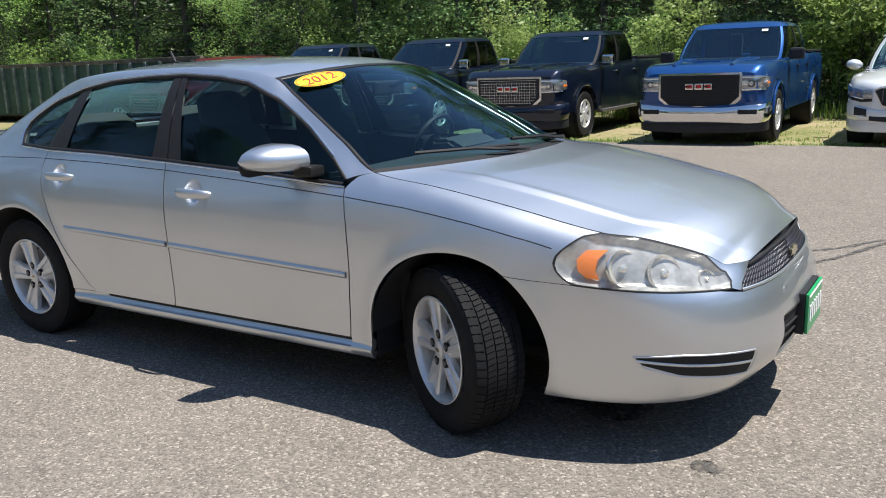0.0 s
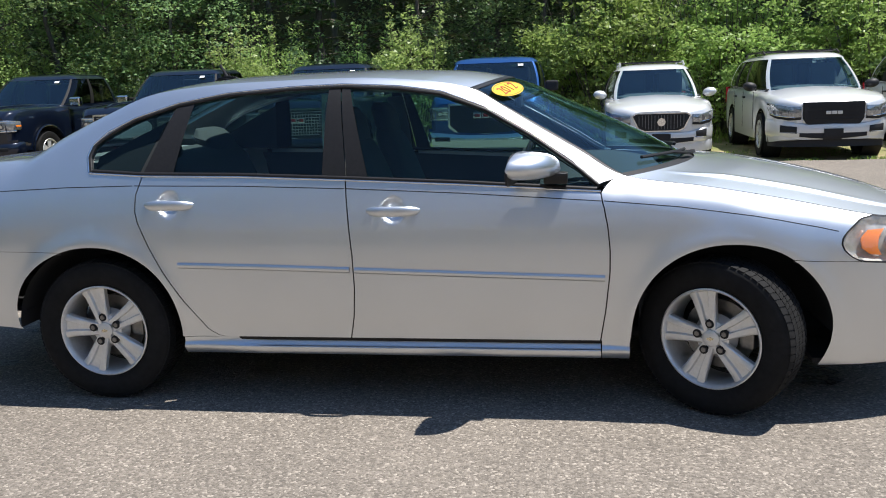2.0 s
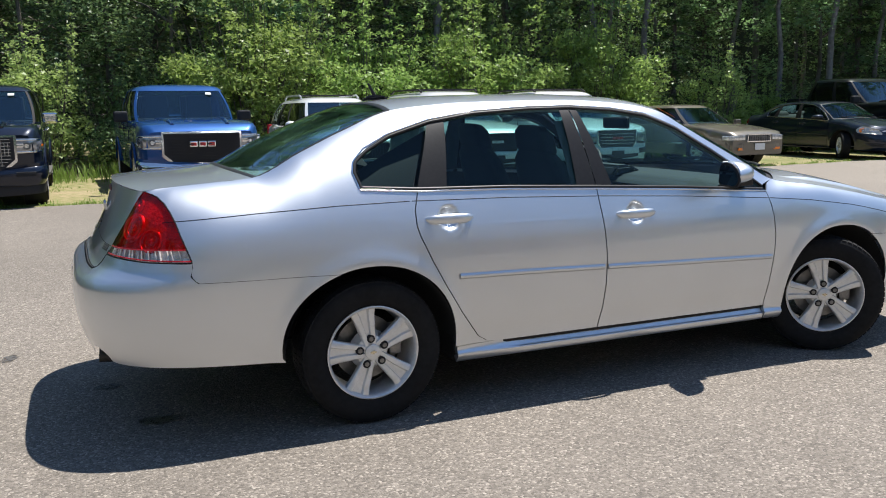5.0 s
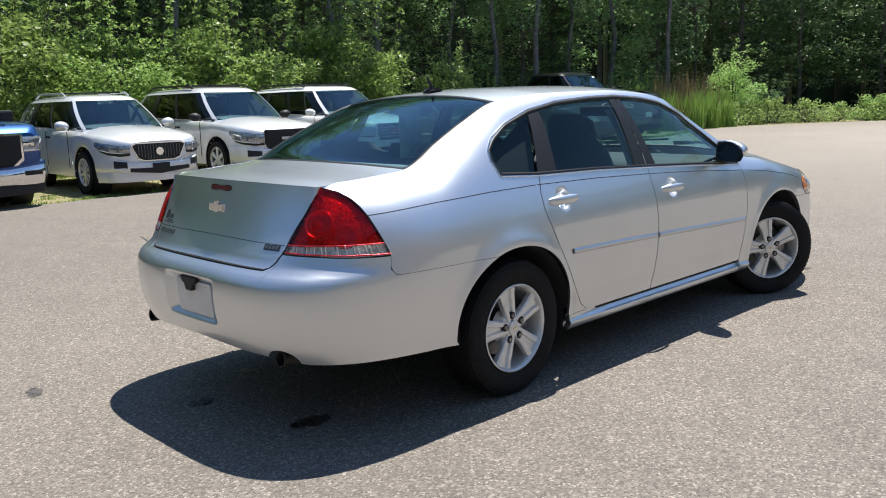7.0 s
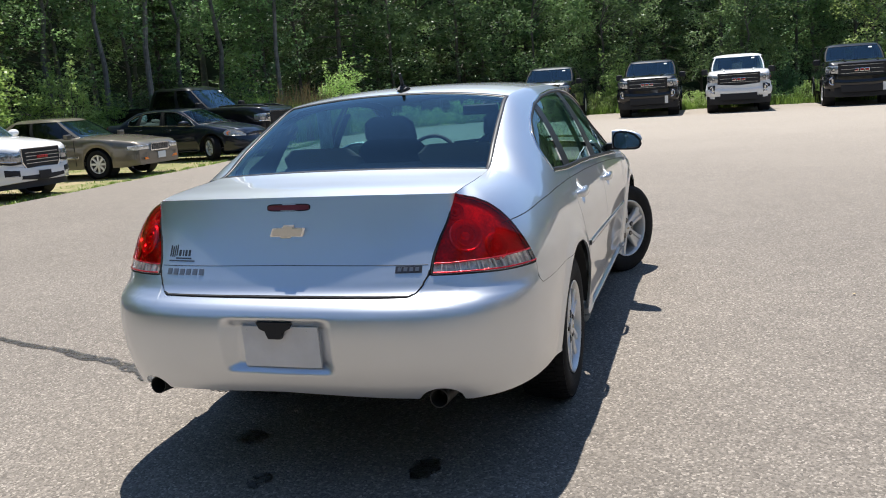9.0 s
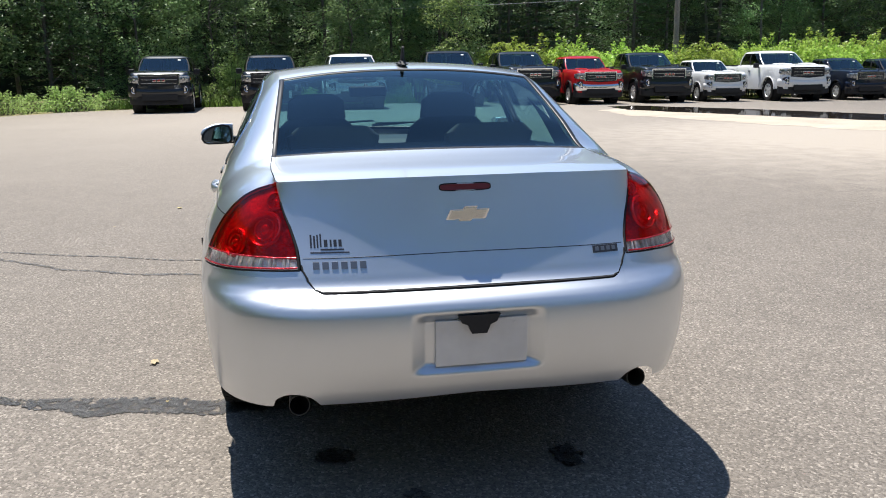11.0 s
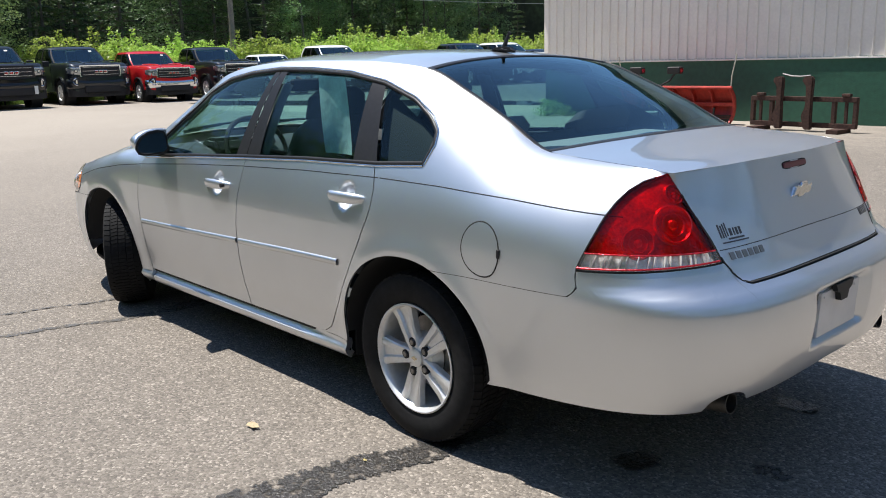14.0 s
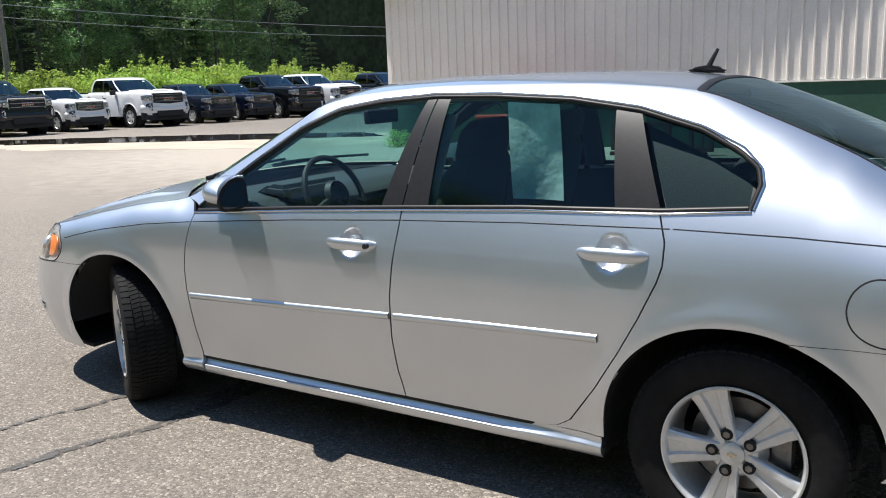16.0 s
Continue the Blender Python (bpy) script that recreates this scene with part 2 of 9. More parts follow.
SUP_F, SUP_R = _super(3.0), _super(4.1)
side_y = pchip([0.18, 0.22, 0.25, 0.275, 0.30, 0.33, 0.45, 0.58, 0.70, 0.80, 0.88, 0.93, 0.97, 1.03],
               [0.80, 0.862, 0.895, 0.906, 0.893, 0.894, 0.910, 0.921, 0.925, 0.919, 0.904, 0.889, 0.876, 0.857])
plain_y = pchip([0.18, 0.22, 0.25, 0.30, 0.33, 0.45, 0.58, 0.70, 0.80, 0.88, 0.93, 0.97, 1.03],
                [0.845, 0.872, 0.881, 0.889, 0.893, 0.910, 0.921, 0.925, 0.919, 0.904, 0.889, 0.876, 0.857])
taper = pchip([-1.6, -1.0, 0.0, 0.9, 1.6], [0.988, 0.998, 1.0, 1.0, 0.998])
rear_x = pchip([0.18, 0.27, 0.35, 0.45, 0.55, 0.63, 0.690, 0.716, 0.735, 0.752, 0.775, 0.83, 0.95],
               [-2.42, -2.515, -2.572, -2.617, -2.640, -2.646, -2.640, -2.628, -2.608, -2.580, -2.551, -2.525, -2.50])
front_x = pchip([0.18, 0.25, 0.33, 0.42, 0.50, 0.58, 0.635, 0.69, 0.75], [2.38, 2.46, 2.522, 2.547, 2.537, 2.507, 2.473, 2.447, 2.415])
shoulder_z = pchip([-3.2, -2.2, -1.9, -1.3, 0.6, 1.0, 1.3, 1.6, 1.95, 3.2], [0.80, 0.80, 0.86, 0.90, 0.90, 0.89, 0.82, 0.74, 0.60, 0.60])
rail_x, rail_y, rail_z = table([
    (-3.2, -2.430, 0.000, 1.105), (-2.95, -2.418, 0.27, 1.104), (-2.75, -2.385, 0.50, 1.098), (-2.62, -2.345, 0.614, 1.093), (-2.4, -2.24, 0.628, 1.104), (-2.1, -2.07, 0.636, 1.116),
    (-1.87, -1.87, 0.632, 1.131), (-1.65, -1.65, 0.615, 1.235), (-1.45, -1.45, 0.597, 1.325), (-1.2, -1.2, 0.580, 1.418), (-1.0, -1.0, 0.585, 1.442), (-0.8, -0.8, 0.592, 1.455), (-0.276, -0.276, 0.602, 1.462),
    (0.1, 0.1, 0.615, 1.440), (0.325, 0.325, 0.633, 1.397), (0.45, 0.45, 0.664, 1.326), (0.6, 0.6, 0.703, 1.238), (0.8, 0.8, 0.756, 1.122), (0.99, 0.99, 0.805, 1.012), (1.3, 1.3, 0.815, 0.968),
    (1.6, 1.6, 0.816, 0.915), (1.98, 1.978, 0.807, 0.838), (2.12, 2.09, 0.760, 0.822), (2.25, 2.195, 0.690, 0.788), (2.38, 2.295, 0.610, 0.742), (2.46, 2.350, 0.565, 0.706), (2.62, 2.410, 0.45, 0.704), (2.85, 2.428, 0.25, 0.712), (3.2, 2.44, 0.0, 0.718)])
rail_dip, rail_pull = table([
    (-3.2, 76, 0.3), (-2.66, 74, 0.3), (-2.5, 36, 0.35), (-2.3, 14, 0.4), (-1.87, 10, 0.40), (-1.6, 22, 0.34), (-1.2, 24, 0.2), (-0.8, 14, 0.17), (-0.276, 12, 0.17), (0.1, 18, 0.17),
    (0.325, 34, 0.2), (0.6, 55, 0.25), (0.9, 55, 0.3), (1.05, 28, 0.35), (1.4, 18, 0.4), (1.98, 25, 0.4), (2.3, 42, 0.35), (2.6, 58, 0.3), (3.2, 60, 0.3)])
mid_x, mid_z = table([
    (-2.62, -2.430, 1.105), (-2.4, -2.30, 1.118), (-2.1, -2.11, 1.130), (-1.87, -1.93, 1.150), (-1.65, -1.69, 1.268), (-1.45, -1.45, 1.367), (-1.2, -1.165, 1.460), (-1.0, -1.0, 1.481), (-0.8, -0.8, 1.494), (-0.3, -0.28, 1.502),
    (0.1, 0.19, 1.487), (0.325, 0.455, 1.447), (0.6, 0.83, 1.292), (0.8, 1.10, 1.165), (0.99, 1.36, 1.038), (1.3, 1.62, 1.002), (1.6, 1.85, 0.958), (1.98, 2.12, 0.888), (2.25, 2.29, 0.83), (2.46, 2.38, 0.775), (2.62, 2.432, 0.728)])


def flank_low(s, z):
    s, z = np.broadcast_arrays(np.asarray(s, float), np.asarray(z, float))
    x, y = s.copy(), np.where(np.abs(s) > 1.4, plain_y(z), side_y(z)) * taper(np.clip(s, -CORNER, CORNER))
    for side, sup, reach in ((1, SUP_F, front_x), (-1, SUP_R, rear_x)):
        over = side * s > CORNER
        tau = np.clip((side * s - CORNER) / WRAP, 0, 1)
        c, d = np.interp(tau, sup[0], sup[1]), np.interp(tau, sup[0], sup[2])
        x = np.where(over, side * CORNER + (reach(z) - side * CORNER) * d, x)
        y = np.where(over, y * c, y)
    # lips round the wheel arches
    for wx in (-1.41, 1.418):
        r = np.hypot(x - wx, z - 0.345)
        y = y + 0.014 * np.exp(-((r - 0.41) / 0.05) ** 2) * (y > 0.5) * np.clip((z - 0.20) / 0.12, 0, 1)
    return np.stack([x, y, z], -1)


def skin(s, v, side=-1):
    """A point of the flank: v from 0 at 0.2 m up to 1 at the shoulder and on to 2 at the roof rail, hood or deck edge."""
    s, v = np.broadcast_arrays(np.asarray(s, float), np.asarray(v, float))
    z0 = shoulder_z(s)
    low = flank_low(s, 0.2 + (z0 - 0.2) * np.minimum(v, 1))
    p0, q = flank_low(s, z0), flank_low(s, z0 - 0.02)
    p3 = np.stack([rail_x(s), rail_y(s), rail_z(s)], -1)
    up = (p0 - q) / np.linalg.norm(p0 - q, axis=-1, keepdims=True)
    gap = np.linalg.norm(p3 - p0, axis=-1, keepdims=True)
    outward = (p0 - p3) * (1, 1, 0)
    outward = outward / np.maximum(np.linalg.norm(outward, axis=-1, keepdims=True), 1e-6)
    dip = np.radians(rail_dip(s))[..., None]
    p1 = p0 + up * 0.34 * gap
    p2 = p3 + rail_pull(s)[..., None] * gap * (outward * np.cos(dip) - np.array((0, 0, 1.0)) * np.sin(dip))
    t = np.clip(v - 1, 0, 1)[..., None]
    high = (1 - t) ** 3 * p0 + 3 * t * (1 - t) ** 2 * p1 + 3 * t * t * (1 - t) * p2 + t ** 3 * p3
    p = np.where((v > 1)[..., None], high, low)
    return p * (1, side, 1)


def v_at(s, z):
    """The skin's v at height z."""
    z0 = float(shoulder_z(s))
    if z <= z0:
        return (z - 0.2) / (z0 - 0.2)
    steps = np.linspace(1.0, 2.0, 81)
    return float(np.interp(z, np.maximum.accumulate(skin(np.full(81, float(s)), steps)[:, 2]), steps))


def top(s, u, side=-1):
    """A point of hood, windscreen, roof, rear window or deck: u from 0 at the rail to 1 on the middle line."""
    s, u = np.broadcast_arrays(np.asarray(s, float), np.asarray(u, float))
    w = 1 - np.clip(1 - u, 0, None) ** 2.3
    x, z = rail_x(s) + (mid_x(s) - rail_x(s)) * w, rail_z(s) + (mid_z(s) - rail_z(s)) * w
    hood = np.clip((s - 1.02) / 0.25, 0, 1) * np.clip((2.6 - s) / 0.3, 0, 1)
    z = z + hood * (0.007 * np.clip((2.35 - s) / 0.7, 0, 1) * np.exp(-((u - 0.20) / 0.024) ** 2) + 0.007 * np.clip((u - 0.17) / 0.06, 0, 1))
    return np.stack([x, side * rail_y(s) * (1 - u), z], -1)


def trace(points, count):
    """count + 1 evenly spaced points along a polyline."""
    p = np.array(points, float)
    d = np.r_[0, np.cumsum(np.hypot(*np.diff(p, axis=0).T))]
    at = np.linspace(0, d[-1], count + 1)
    return np.stack([np.interp(at, d, p[:, 0]), np.interp(at, d, p[:, 1])], -1)


def sz(points):
    """(s, height) pairs into (s, v) pairs."""
    dense = [points[0]]
    for (s0, z0), (s1, z1) in zip(points, points[1:]):
        n = max(1, int(math.hypot(s1 - s0, z1 - z0) / 0.03))
        dense += [(s0 + (s1 - s0) * k / n, z0 + (z1 - z0) * k / n) for k in range(1, n + 1)]
    return [(s, v_at(s, z)) for s, z in dense]


def chain(*pieces):
    """Joins pieces of (points, count), each spaced evenly, into one edge."""
    rows = [trace(p, n) for p, n in pieces]
    return np.concatenate([rows[0]] + [r[1:] for r in rows[1:]])


def coons(bottom, top_edge, left, right):
    """Fills four edges with a grid of (s, v)."""
    nu, nv = len(bottom) - 1, len(left) - 1
    u, w = np.linspace(0, 1, nu + 1)[:, None, None], np.linspace(0, 1, nv + 1)[None, :, None]
    return ((1 - w) * bottom[:, None] + w * top_edge[:, None] + (1 - u) * left[None] + u * right[None]
            - (1 - u) * (1 - w) * bottom[0] - u * (1 - w) * bottom[-1] - (1 - u) * w * top_edge[0] - u * w * top_edge[-1])


def sheet(name, grid, surface, mat, parent, side=-1, label="", lift=0.0, rim=0.012, bend=None, both=False):
    """A panel: the grid of (s, v) laid on a surface, with a folded rim. both: the mirrored half joined to it at its right end."""
    s, v = grid[..., 0], grid[..., 1]
    e = 1e-3
    p = surface(s, v, side)
    ds = surface(s + e, v, side) - surface(s - e, v, side)
    vv = np.clip(v, 2 * e, None)
    dv = surface(s, v + e, side) - surface(s, vv - e, side)
    n = np.cross(ds, dv) * (1 if side < 0 else -1)
    n = n / np.maximum(np.linalg.norm(n, axis=-1, keepdims=True), 1e-9)
    if bend is not None:
        q = bend(p, n)
        moved = np.linalg.norm(q - p, axis=-1) > 1e-6
        gu, gv = np.gradient(q, axis=0), np.gradient(q, axis=1)
        m = np.cross(gu, gv) * (1 if side < 0 else -1)
        m = m / np.maximum(np.linalg.norm(m, axis=-1, keepdims=True), 1e-9)
        near = moved.copy()
        near[1:] |= moved[:-1]
        near[:-1] |= moved[1:]
        near[:, 1:] |= moved[:, :-1]
        near[:, :-1] |= moved[:, 1:]
        p, n = q, np.where(near[..., None], m, n)
    p = p + n * lift
    nu, nv = s.shape
    ids = np.arange(nu * nv).reshape(nu, nv)
    faces = np.stack([ids[:-1, :-1], ids[1:, :-1], ids[1:, 1:], ids[:-1, 1:]], -1).reshape(-1, 4)
    loop = np.r_[ids[:, 0], ids[-1, 1:], ids[-2::-1, -1], ids[0, -2:0:-1]]
    verts, norms = p.reshape(-1, 3), n.reshape(-1, 3)
    if rim and not both:
        k, m = len(verts), len(loop)
        verts = np.r_[verts, verts[loop], verts[loop] - norms[loop] * rim]
        norms = np.r_[norms, np.zeros((2 * m, 3))]
        i = np.arange(m)
        j = (i + 1) % m
        faces = np.r_[faces, np.stack([k + j, k + i, k + m + i, k + m + j], -1)]
    if both:
        seam = np.abs(verts[:, 1]) < 1e-4
        norms[seam, 1] = 0.0
        norms = norms / np.maximum(np.linalg.norm(norms, axis=1, keepdims=True), 1e-9)
        k = len(verts)
        verts = np.r_[verts, verts * (1, -1, 1)]
        norms = np.r_[norms, norms * (1, -1, 1)]
        faces = np.r_[faces, (faces + k)[:, ::-1]]
    if side > 0:
        faces = faces[:, ::-1]
    return link_mesh(name, verts, faces.tolist(), mat, parent, label, normals=norms)


def grid_of(s0, s1, nu, v0, v1, nv):
    s, v = np.meshgrid(np.linspace(s0, s1, nu + 1), np.linspace(v0, v1, nv + 1), indexing="ij")
    return np.stack([s, v], -1)


def ribbon(name, points, width, surface, mat, parent, side=-1, lift=0.003, count=60, across="v", thick=0.006, raw=False, label=""):
    """A narrow band along a line on the skin. points are (s, height)."""
    line = trace(points if raw else sz(points), count)
    c = surface(line[:, 0], line[:, 1], side)
    e = 1e-3
    ds = surface(line[:, 0] + e, line[:, 1], side) - surface(line[:, 0] - e, line[:, 1], side)
    dv = surface(line[:, 0], line[:, 1] + e, side) - surface(line[:, 0], line[:, 1] - e, side)
    n = np.cross(ds, dv) * (1 if side < 0 else -1)
    n = n / np.maximum(np.linalg.norm(n, axis=-1, keepdims=True), 1e-9)
    d = np.gradient(c, axis=0)
    w = np.cross(n, d)
    w = w / np.maximum(np.linalg.norm(w, axis=-1, keepdims=True), 1e-9) * width / 2
    rows = [c - w + n * (lift - thick), c - w * 0.9 + n * lift, c + n * (lift + 0.25 * thick), c + w * 0.9 + n * lift, c + w + n * (lift - thick)]
    verts, m = np.concatenate(rows), len(c)
    faces = [(r * m + i, r * m + i + 1, (r + 1) * m + i + 1, (r + 1) * m + i) for r in range(4) for i in range(m - 1)]
    ob = link_mesh(name, verts, faces, mat, parent, label)
    bm = bmesh.new()
    bm.from_mesh(ob.data)
    bmesh.ops.recalc_face_normals(bm, faces=bm.faces)
    bm.to_mesh(ob.data)
    bm.free()
    ob.data.polygons.foreach_set("use_smooth", [True] * len(ob.data.polygons))
    return ob


def arch(wx, a0, a1, count=40):
    """The edge of a wheel opening, between two angles in degrees from straight ahead, upwards."""
    rows = []
    for k in range(count + 1):
        a = radians(a0 + (a1 - a0) * k / count)
        c, d = math.cos(a), math.sin(a)
        rows.append((wx + 0.402 * math.copysign(abs(c) ** 0.93, c), 0.345 + 0.395 * math.copysign(abs(d) ** 0.93, d)))
    return rows


GAP = 0.0028
HEAD_OUTER = [(1.901, 0.683), (1.873, 0.708), (1.860, 0.735), (1.863, 0.760), (1.879, 0.783)]
LAMP_OUTER = [(-2.166, 1.03), (-2.20, 1.18), (-2.228, 1.31), (-2.254, 1.45), (-2.285, 1.58), (-2.325, 1.70), (-2.39, 1.82), (-2.47, 1.91), (-2.574, 1.998)]
LAMP_INNER = [(-2.636, 1.09), (-2.638, 1.30), (-2.632, 1.53), (-2.612, 1.78), (-2.578, 1.99)]
SHUT_REAR = [(-2.165, 0.806), (-2.15, 0.757), (-2.10, 0.726), (-1.9, 0.722), (-1.563, 0.717)]
SHUT_FRONT = [(1.652, 0.6755), (1.78, 0.668), (1.935, 0.664)]
DOOR_FRONT = [(0.885, 0.318), (0.905, 0.45), (0.922, 0.62), (0.922, 0.72), (0.912, 0.82), (0.895, 0.90), (0.885, 0.952)]
DOOR_MID = [(-0.213, 0.318), (-0.192, 0.42), (-0.180, 0.55), (-0.182, 0.70), (-0.195, 0.85), (-0.205, 0.95), (-0.21, 1.018)]
DOOR_REAR = [(-0.80, 0.318), (-0.835, 0.322), (-0.885, 0.352), (-0.982, 0.487), (-1.063, 0.62), (-1.124, 0.735), (-1.176, 0.85), (-1.190, 0.90), (-1.190, 0.97), (-1.165, 1.050)]
DAYLIGHT = [(-1.425, 1.075), (-1.445, 1.145), (-1.432, 1.192), (-1.37, 1.240), (-1.25, 1.302), (-1.04, 1.364), (-0.8, 1.402), (-0.5, 1.420), (-0.25, 1.424), (0.0, 1.408), (0.2, 1.378), (0.4, 1.302), (0.6, 1.185), (0.78, 1.062), (0.875, 0.985)]


def shift(points, d):
    return [(s + d, z) for s, z in points]


def build_sedan(car, paint_mat, glass_mat, screen_mat):
    """All panels, panes, lamps and trim of the sedan under one thing."""
    # rear number-plate recess and the front intake are pressed into the bumpers
    def press(p, n):
        x, y, z = p[..., 0], np.abs(p[..., 1]), p[..., 2]
        f = lambda a, lo, hi, soft: np.clip((a - lo) / soft, 0, 1) * np.clip((hi - a) / soft, 0, 1)
        rear = np.clip((0.222 - y) / 0.05, 0, 1) * np.clip((z - 0.490) / 0.012, 0, 1) * np.clip((0.692 - z) / 0.03, 0, 1) * (x < -2.3)
        take = np.clip((0.37 - y) / 0.015, 0, 1) * f(z, 0.31, 0.482, 0.012) * (x > 2.2)
        return p - n * (0.036 * rear + 0.035 * take)[..., None]

    def dish(cx, cz):
        """The finger cup pressed into a door behind its handle."""
        def bend(p, n):
            r = np.hypot((p[..., 0] - cx) / 1.0, p[..., 2] - cz - 0.002) / 0.053
            return p - n * (0.026 * np.clip(1 - r ** 3, 0, 1) ** 0.8)[..., None]
        return bend

    def exhaust_edge(s):
        y = float(flank_low(s, 0.3)[1])
        dz = 0.075 ** 2 - (y - 0.58) ** 2
        return 0.392 + (math.sqrt(dz) * 0.75 if dz > 0 else 0)

    for side in (-1, 1):
        # fender
        bottom = chain((sz([(0.888 + GAP, 0.318), (1.010, 0.318)]), 6), (sz(arch(1.418, 176, 56.2)), 40), (sz(SHUT_FRONT), 12))
        upper = chain((sz(shift([(0.885, 0.952)], GAP)) + [(0.93, 1.7), (0.985, 2.0)], 8), ([(0.985, 2.0), (1.3, 2.0), (1.978, 2.0)], 50))
        left = chain((sz(shift(DOOR_FRONT, GAP)), 30))
        right = chain((sz([(1.935, 0.664)] + shift(HEAD_OUTER, -0.006)) + [(1.922, 1.88), (1.975, 1.995)], 30))
        sheet("fender", coons(bottom, upper, left, right), skin, paint_mat, car, side)
        # doors
        fd = coons(chain((sz([(-0.213 + GAP, 0.318), (0.885 - GAP, 0.318)]), 110)), chain((sz([(-0.21 + GAP, 1.018), (0.3, 0.992), (0.885 - GAP, 0.952)]), 110)),
                   chain((sz(shift(DOOR_MID, GAP)), 72)), chain((sz(shift(DOOR_FRONT, -GAP)), 72)))
        front_door = sheet("front_door", fd, skin, paint_mat, car, side, bend=dish(0.002, 0.890))
        rd = coons(chain((sz([(-0.80 + GAP, 0.318), (-0.213 - GAP, 0.318)]), 90)), chain((sz([(-1.165 + GAP, 1.050), (-0.7, 1.040), (-0.21 - GAP, 1.018)]), 90)),
                   chain((sz(shift(DOOR_REAR, GAP)), 72)), chain((sz(shift(DOOR_MID, -GAP)), 72)))
        rear_door = sheet("rear_door", rd, skin, paint_mat, car, side, bend=dish(-1.030, 0.926))
        # rocker under the doors
        def foot(s0, s1, z1):
            return coons(chain((sz([(s0, 0.236), (s1, 0.236)]), 60)), chain((sz([(s0, z1), (s1, z1)]), 60)),
                         chain((sz([(s0, 0.236), (s0, z1)]), 10)), chain((sz([(s1, 0.236), (s1, z1)]), 10)))

        def splay(p, n):
            """The sill leans back under the doors and runs out flush behind them."""
            lean = np.clip((p[..., 2] - 0.240) / 0.065, 0, 1) * np.clip((p[..., 0] + 0.86) / 0.25, 0, 1)
            return p - n * (0.026 * lean)[..., None]
        sheet("rocker_panel", foot(-1.0, 0.8865, 0.3155), skin, paint_mat, car, side, rim=0.03, bend=splay)
        sheet("fender_foot", foot(0.8905, 1.006, 0.3178), skin, paint_mat, car, side, rim=0.03)
        # quarter panel: the strip between wheel opening and door, and the part above it
        strip_top = arch(-1.41, 62, 60)[0]
        strip = coons(chain((sz([(-1.008, 0.318), (-0.80 - GAP, 0.318)]), 10)), chain((sz([strip_top, (-1.124 - GAP, 0.735)]), 10)),
                      chain((sz([(-1.008, 0.318)] + arch(-1.41, 2, 62, 30)), 34)), chain((sz(shift(DOOR_REAR[:6], -GAP)), 34)))
        bottom = chain((sz([(-2.165, 0.809)] + SHUT_REAR[1:]), 24), (sz(arch(-1.41, 111, 62)), 30), (sz([strip_top, (-1.124 - GAP, 0.735)]), 6))
        upper = chain(([(-2.576, 2.0), (-2.2, 2.0), (-1.87, 2.0)], 28), ([(-1.87, 2.0), (-1.425, v_at(-1.425, 1.075))], 18), (sz([(-1.425, 1.075), (-1.165 - GAP, 1.050)]), 14))
        left = chain((sz([(-2.165, 0.809)]) + LAMP_OUTER[1:-1] + [(-2.576, 2.0)], 28))
        right = chain((sz(shift(DOOR_REAR[5:], -GAP)), 28))
        quarter = sheet("quarter_panel", coons(bottom, upper, left, right), skin, paint_mat, car, side)
        sheet("quarter_strip", strip, skin, paint_mat, quarter, side)
        # roof side from the rear pillar to the windscreen pillar
        bottom = chain((sz(DAYLIGHT), 76))
        upper = chain(([(-1.87, 2.0), (-1.2, 2.0), (0.4, 2.0), (0.985, 2.0)], 76))
        left = chain(([(-1.425, v_at(-1.425, 1.075)), (-1.87, 2.0)], 16))
        right = chain((sz([(0.875, 0.985)]) + [(0.985, 2.0)], 16))
        sheet("roof_side", coons(bottom, upper, left, right), skin, paint_mat, car, side, rim=0.03)
        # panes and black pillar covers
        line = dict((round(s, 3), z) for s, z in DAYLIGHT)
        sill = pchip([-1.43, -1.165, -0.7, -0.21, 0.3, 0.885], [1.078, 1.062, 1.052, 1.030, 1.004, 0.966])
        head = pchip([p[0] for p in DAYLIGHT[2:]], [p[1] - 0.004 for p in DAYLIGHT[2:]])

        def pane(name, b0, b1, t0, t1, mat, lift, label="", nu=24, nv=12):
            bs, ts = np.linspace(b0, b1, nu + 1), np.linspace(t0, t1, nu + 1)
            g = coons(np.array(sz([(s, float(sill(s))) for s in bs])), np.array(sz([(s, float(head(s))) for s in ts])),
                      chain((sz([(b0, float(sill(b0))), (t0, float(head(t0)))]), nv)), chain((sz([(b1, float(sill(b1))), (t1, float(head(t1)))]), nv)))
            return sheet(name, g, skin, mat, car, side, lift=lift, rim=0.0, label=label)
        pane("front_door_glass", -0.115, 0.862, -0.222, 0.868, glass_mat, -0.010)
        pane("rear_door_glass", -1.025, -0.315, -0.965, -0.312, glass_mat, -0.010)
        pane("quarter_glass", -1.42, -1.185, -1.425, -1.055, QUARTER_GLASS, -0.008)
        pane("middle_pillar_cover", -0.318, -0.208, -0.315, -0.262, BLACK_GLOSS, -0.004, nu=4)
        pane("front_pillar_cover", -0.203, -0.110, -0.256, -0.218, BLACK_GLOSS, -0.004, nu=4)
        pane("rear_pillar_cover", -1.165, -1.018, -1.046, -0.958, BLACK_GLOSS, -0.004, nu=4)
        ribbon("window_seal", DAYLIGHT, 0.016, skin, BLACK_GLOSS, car, side, lift=0.001, count=90)
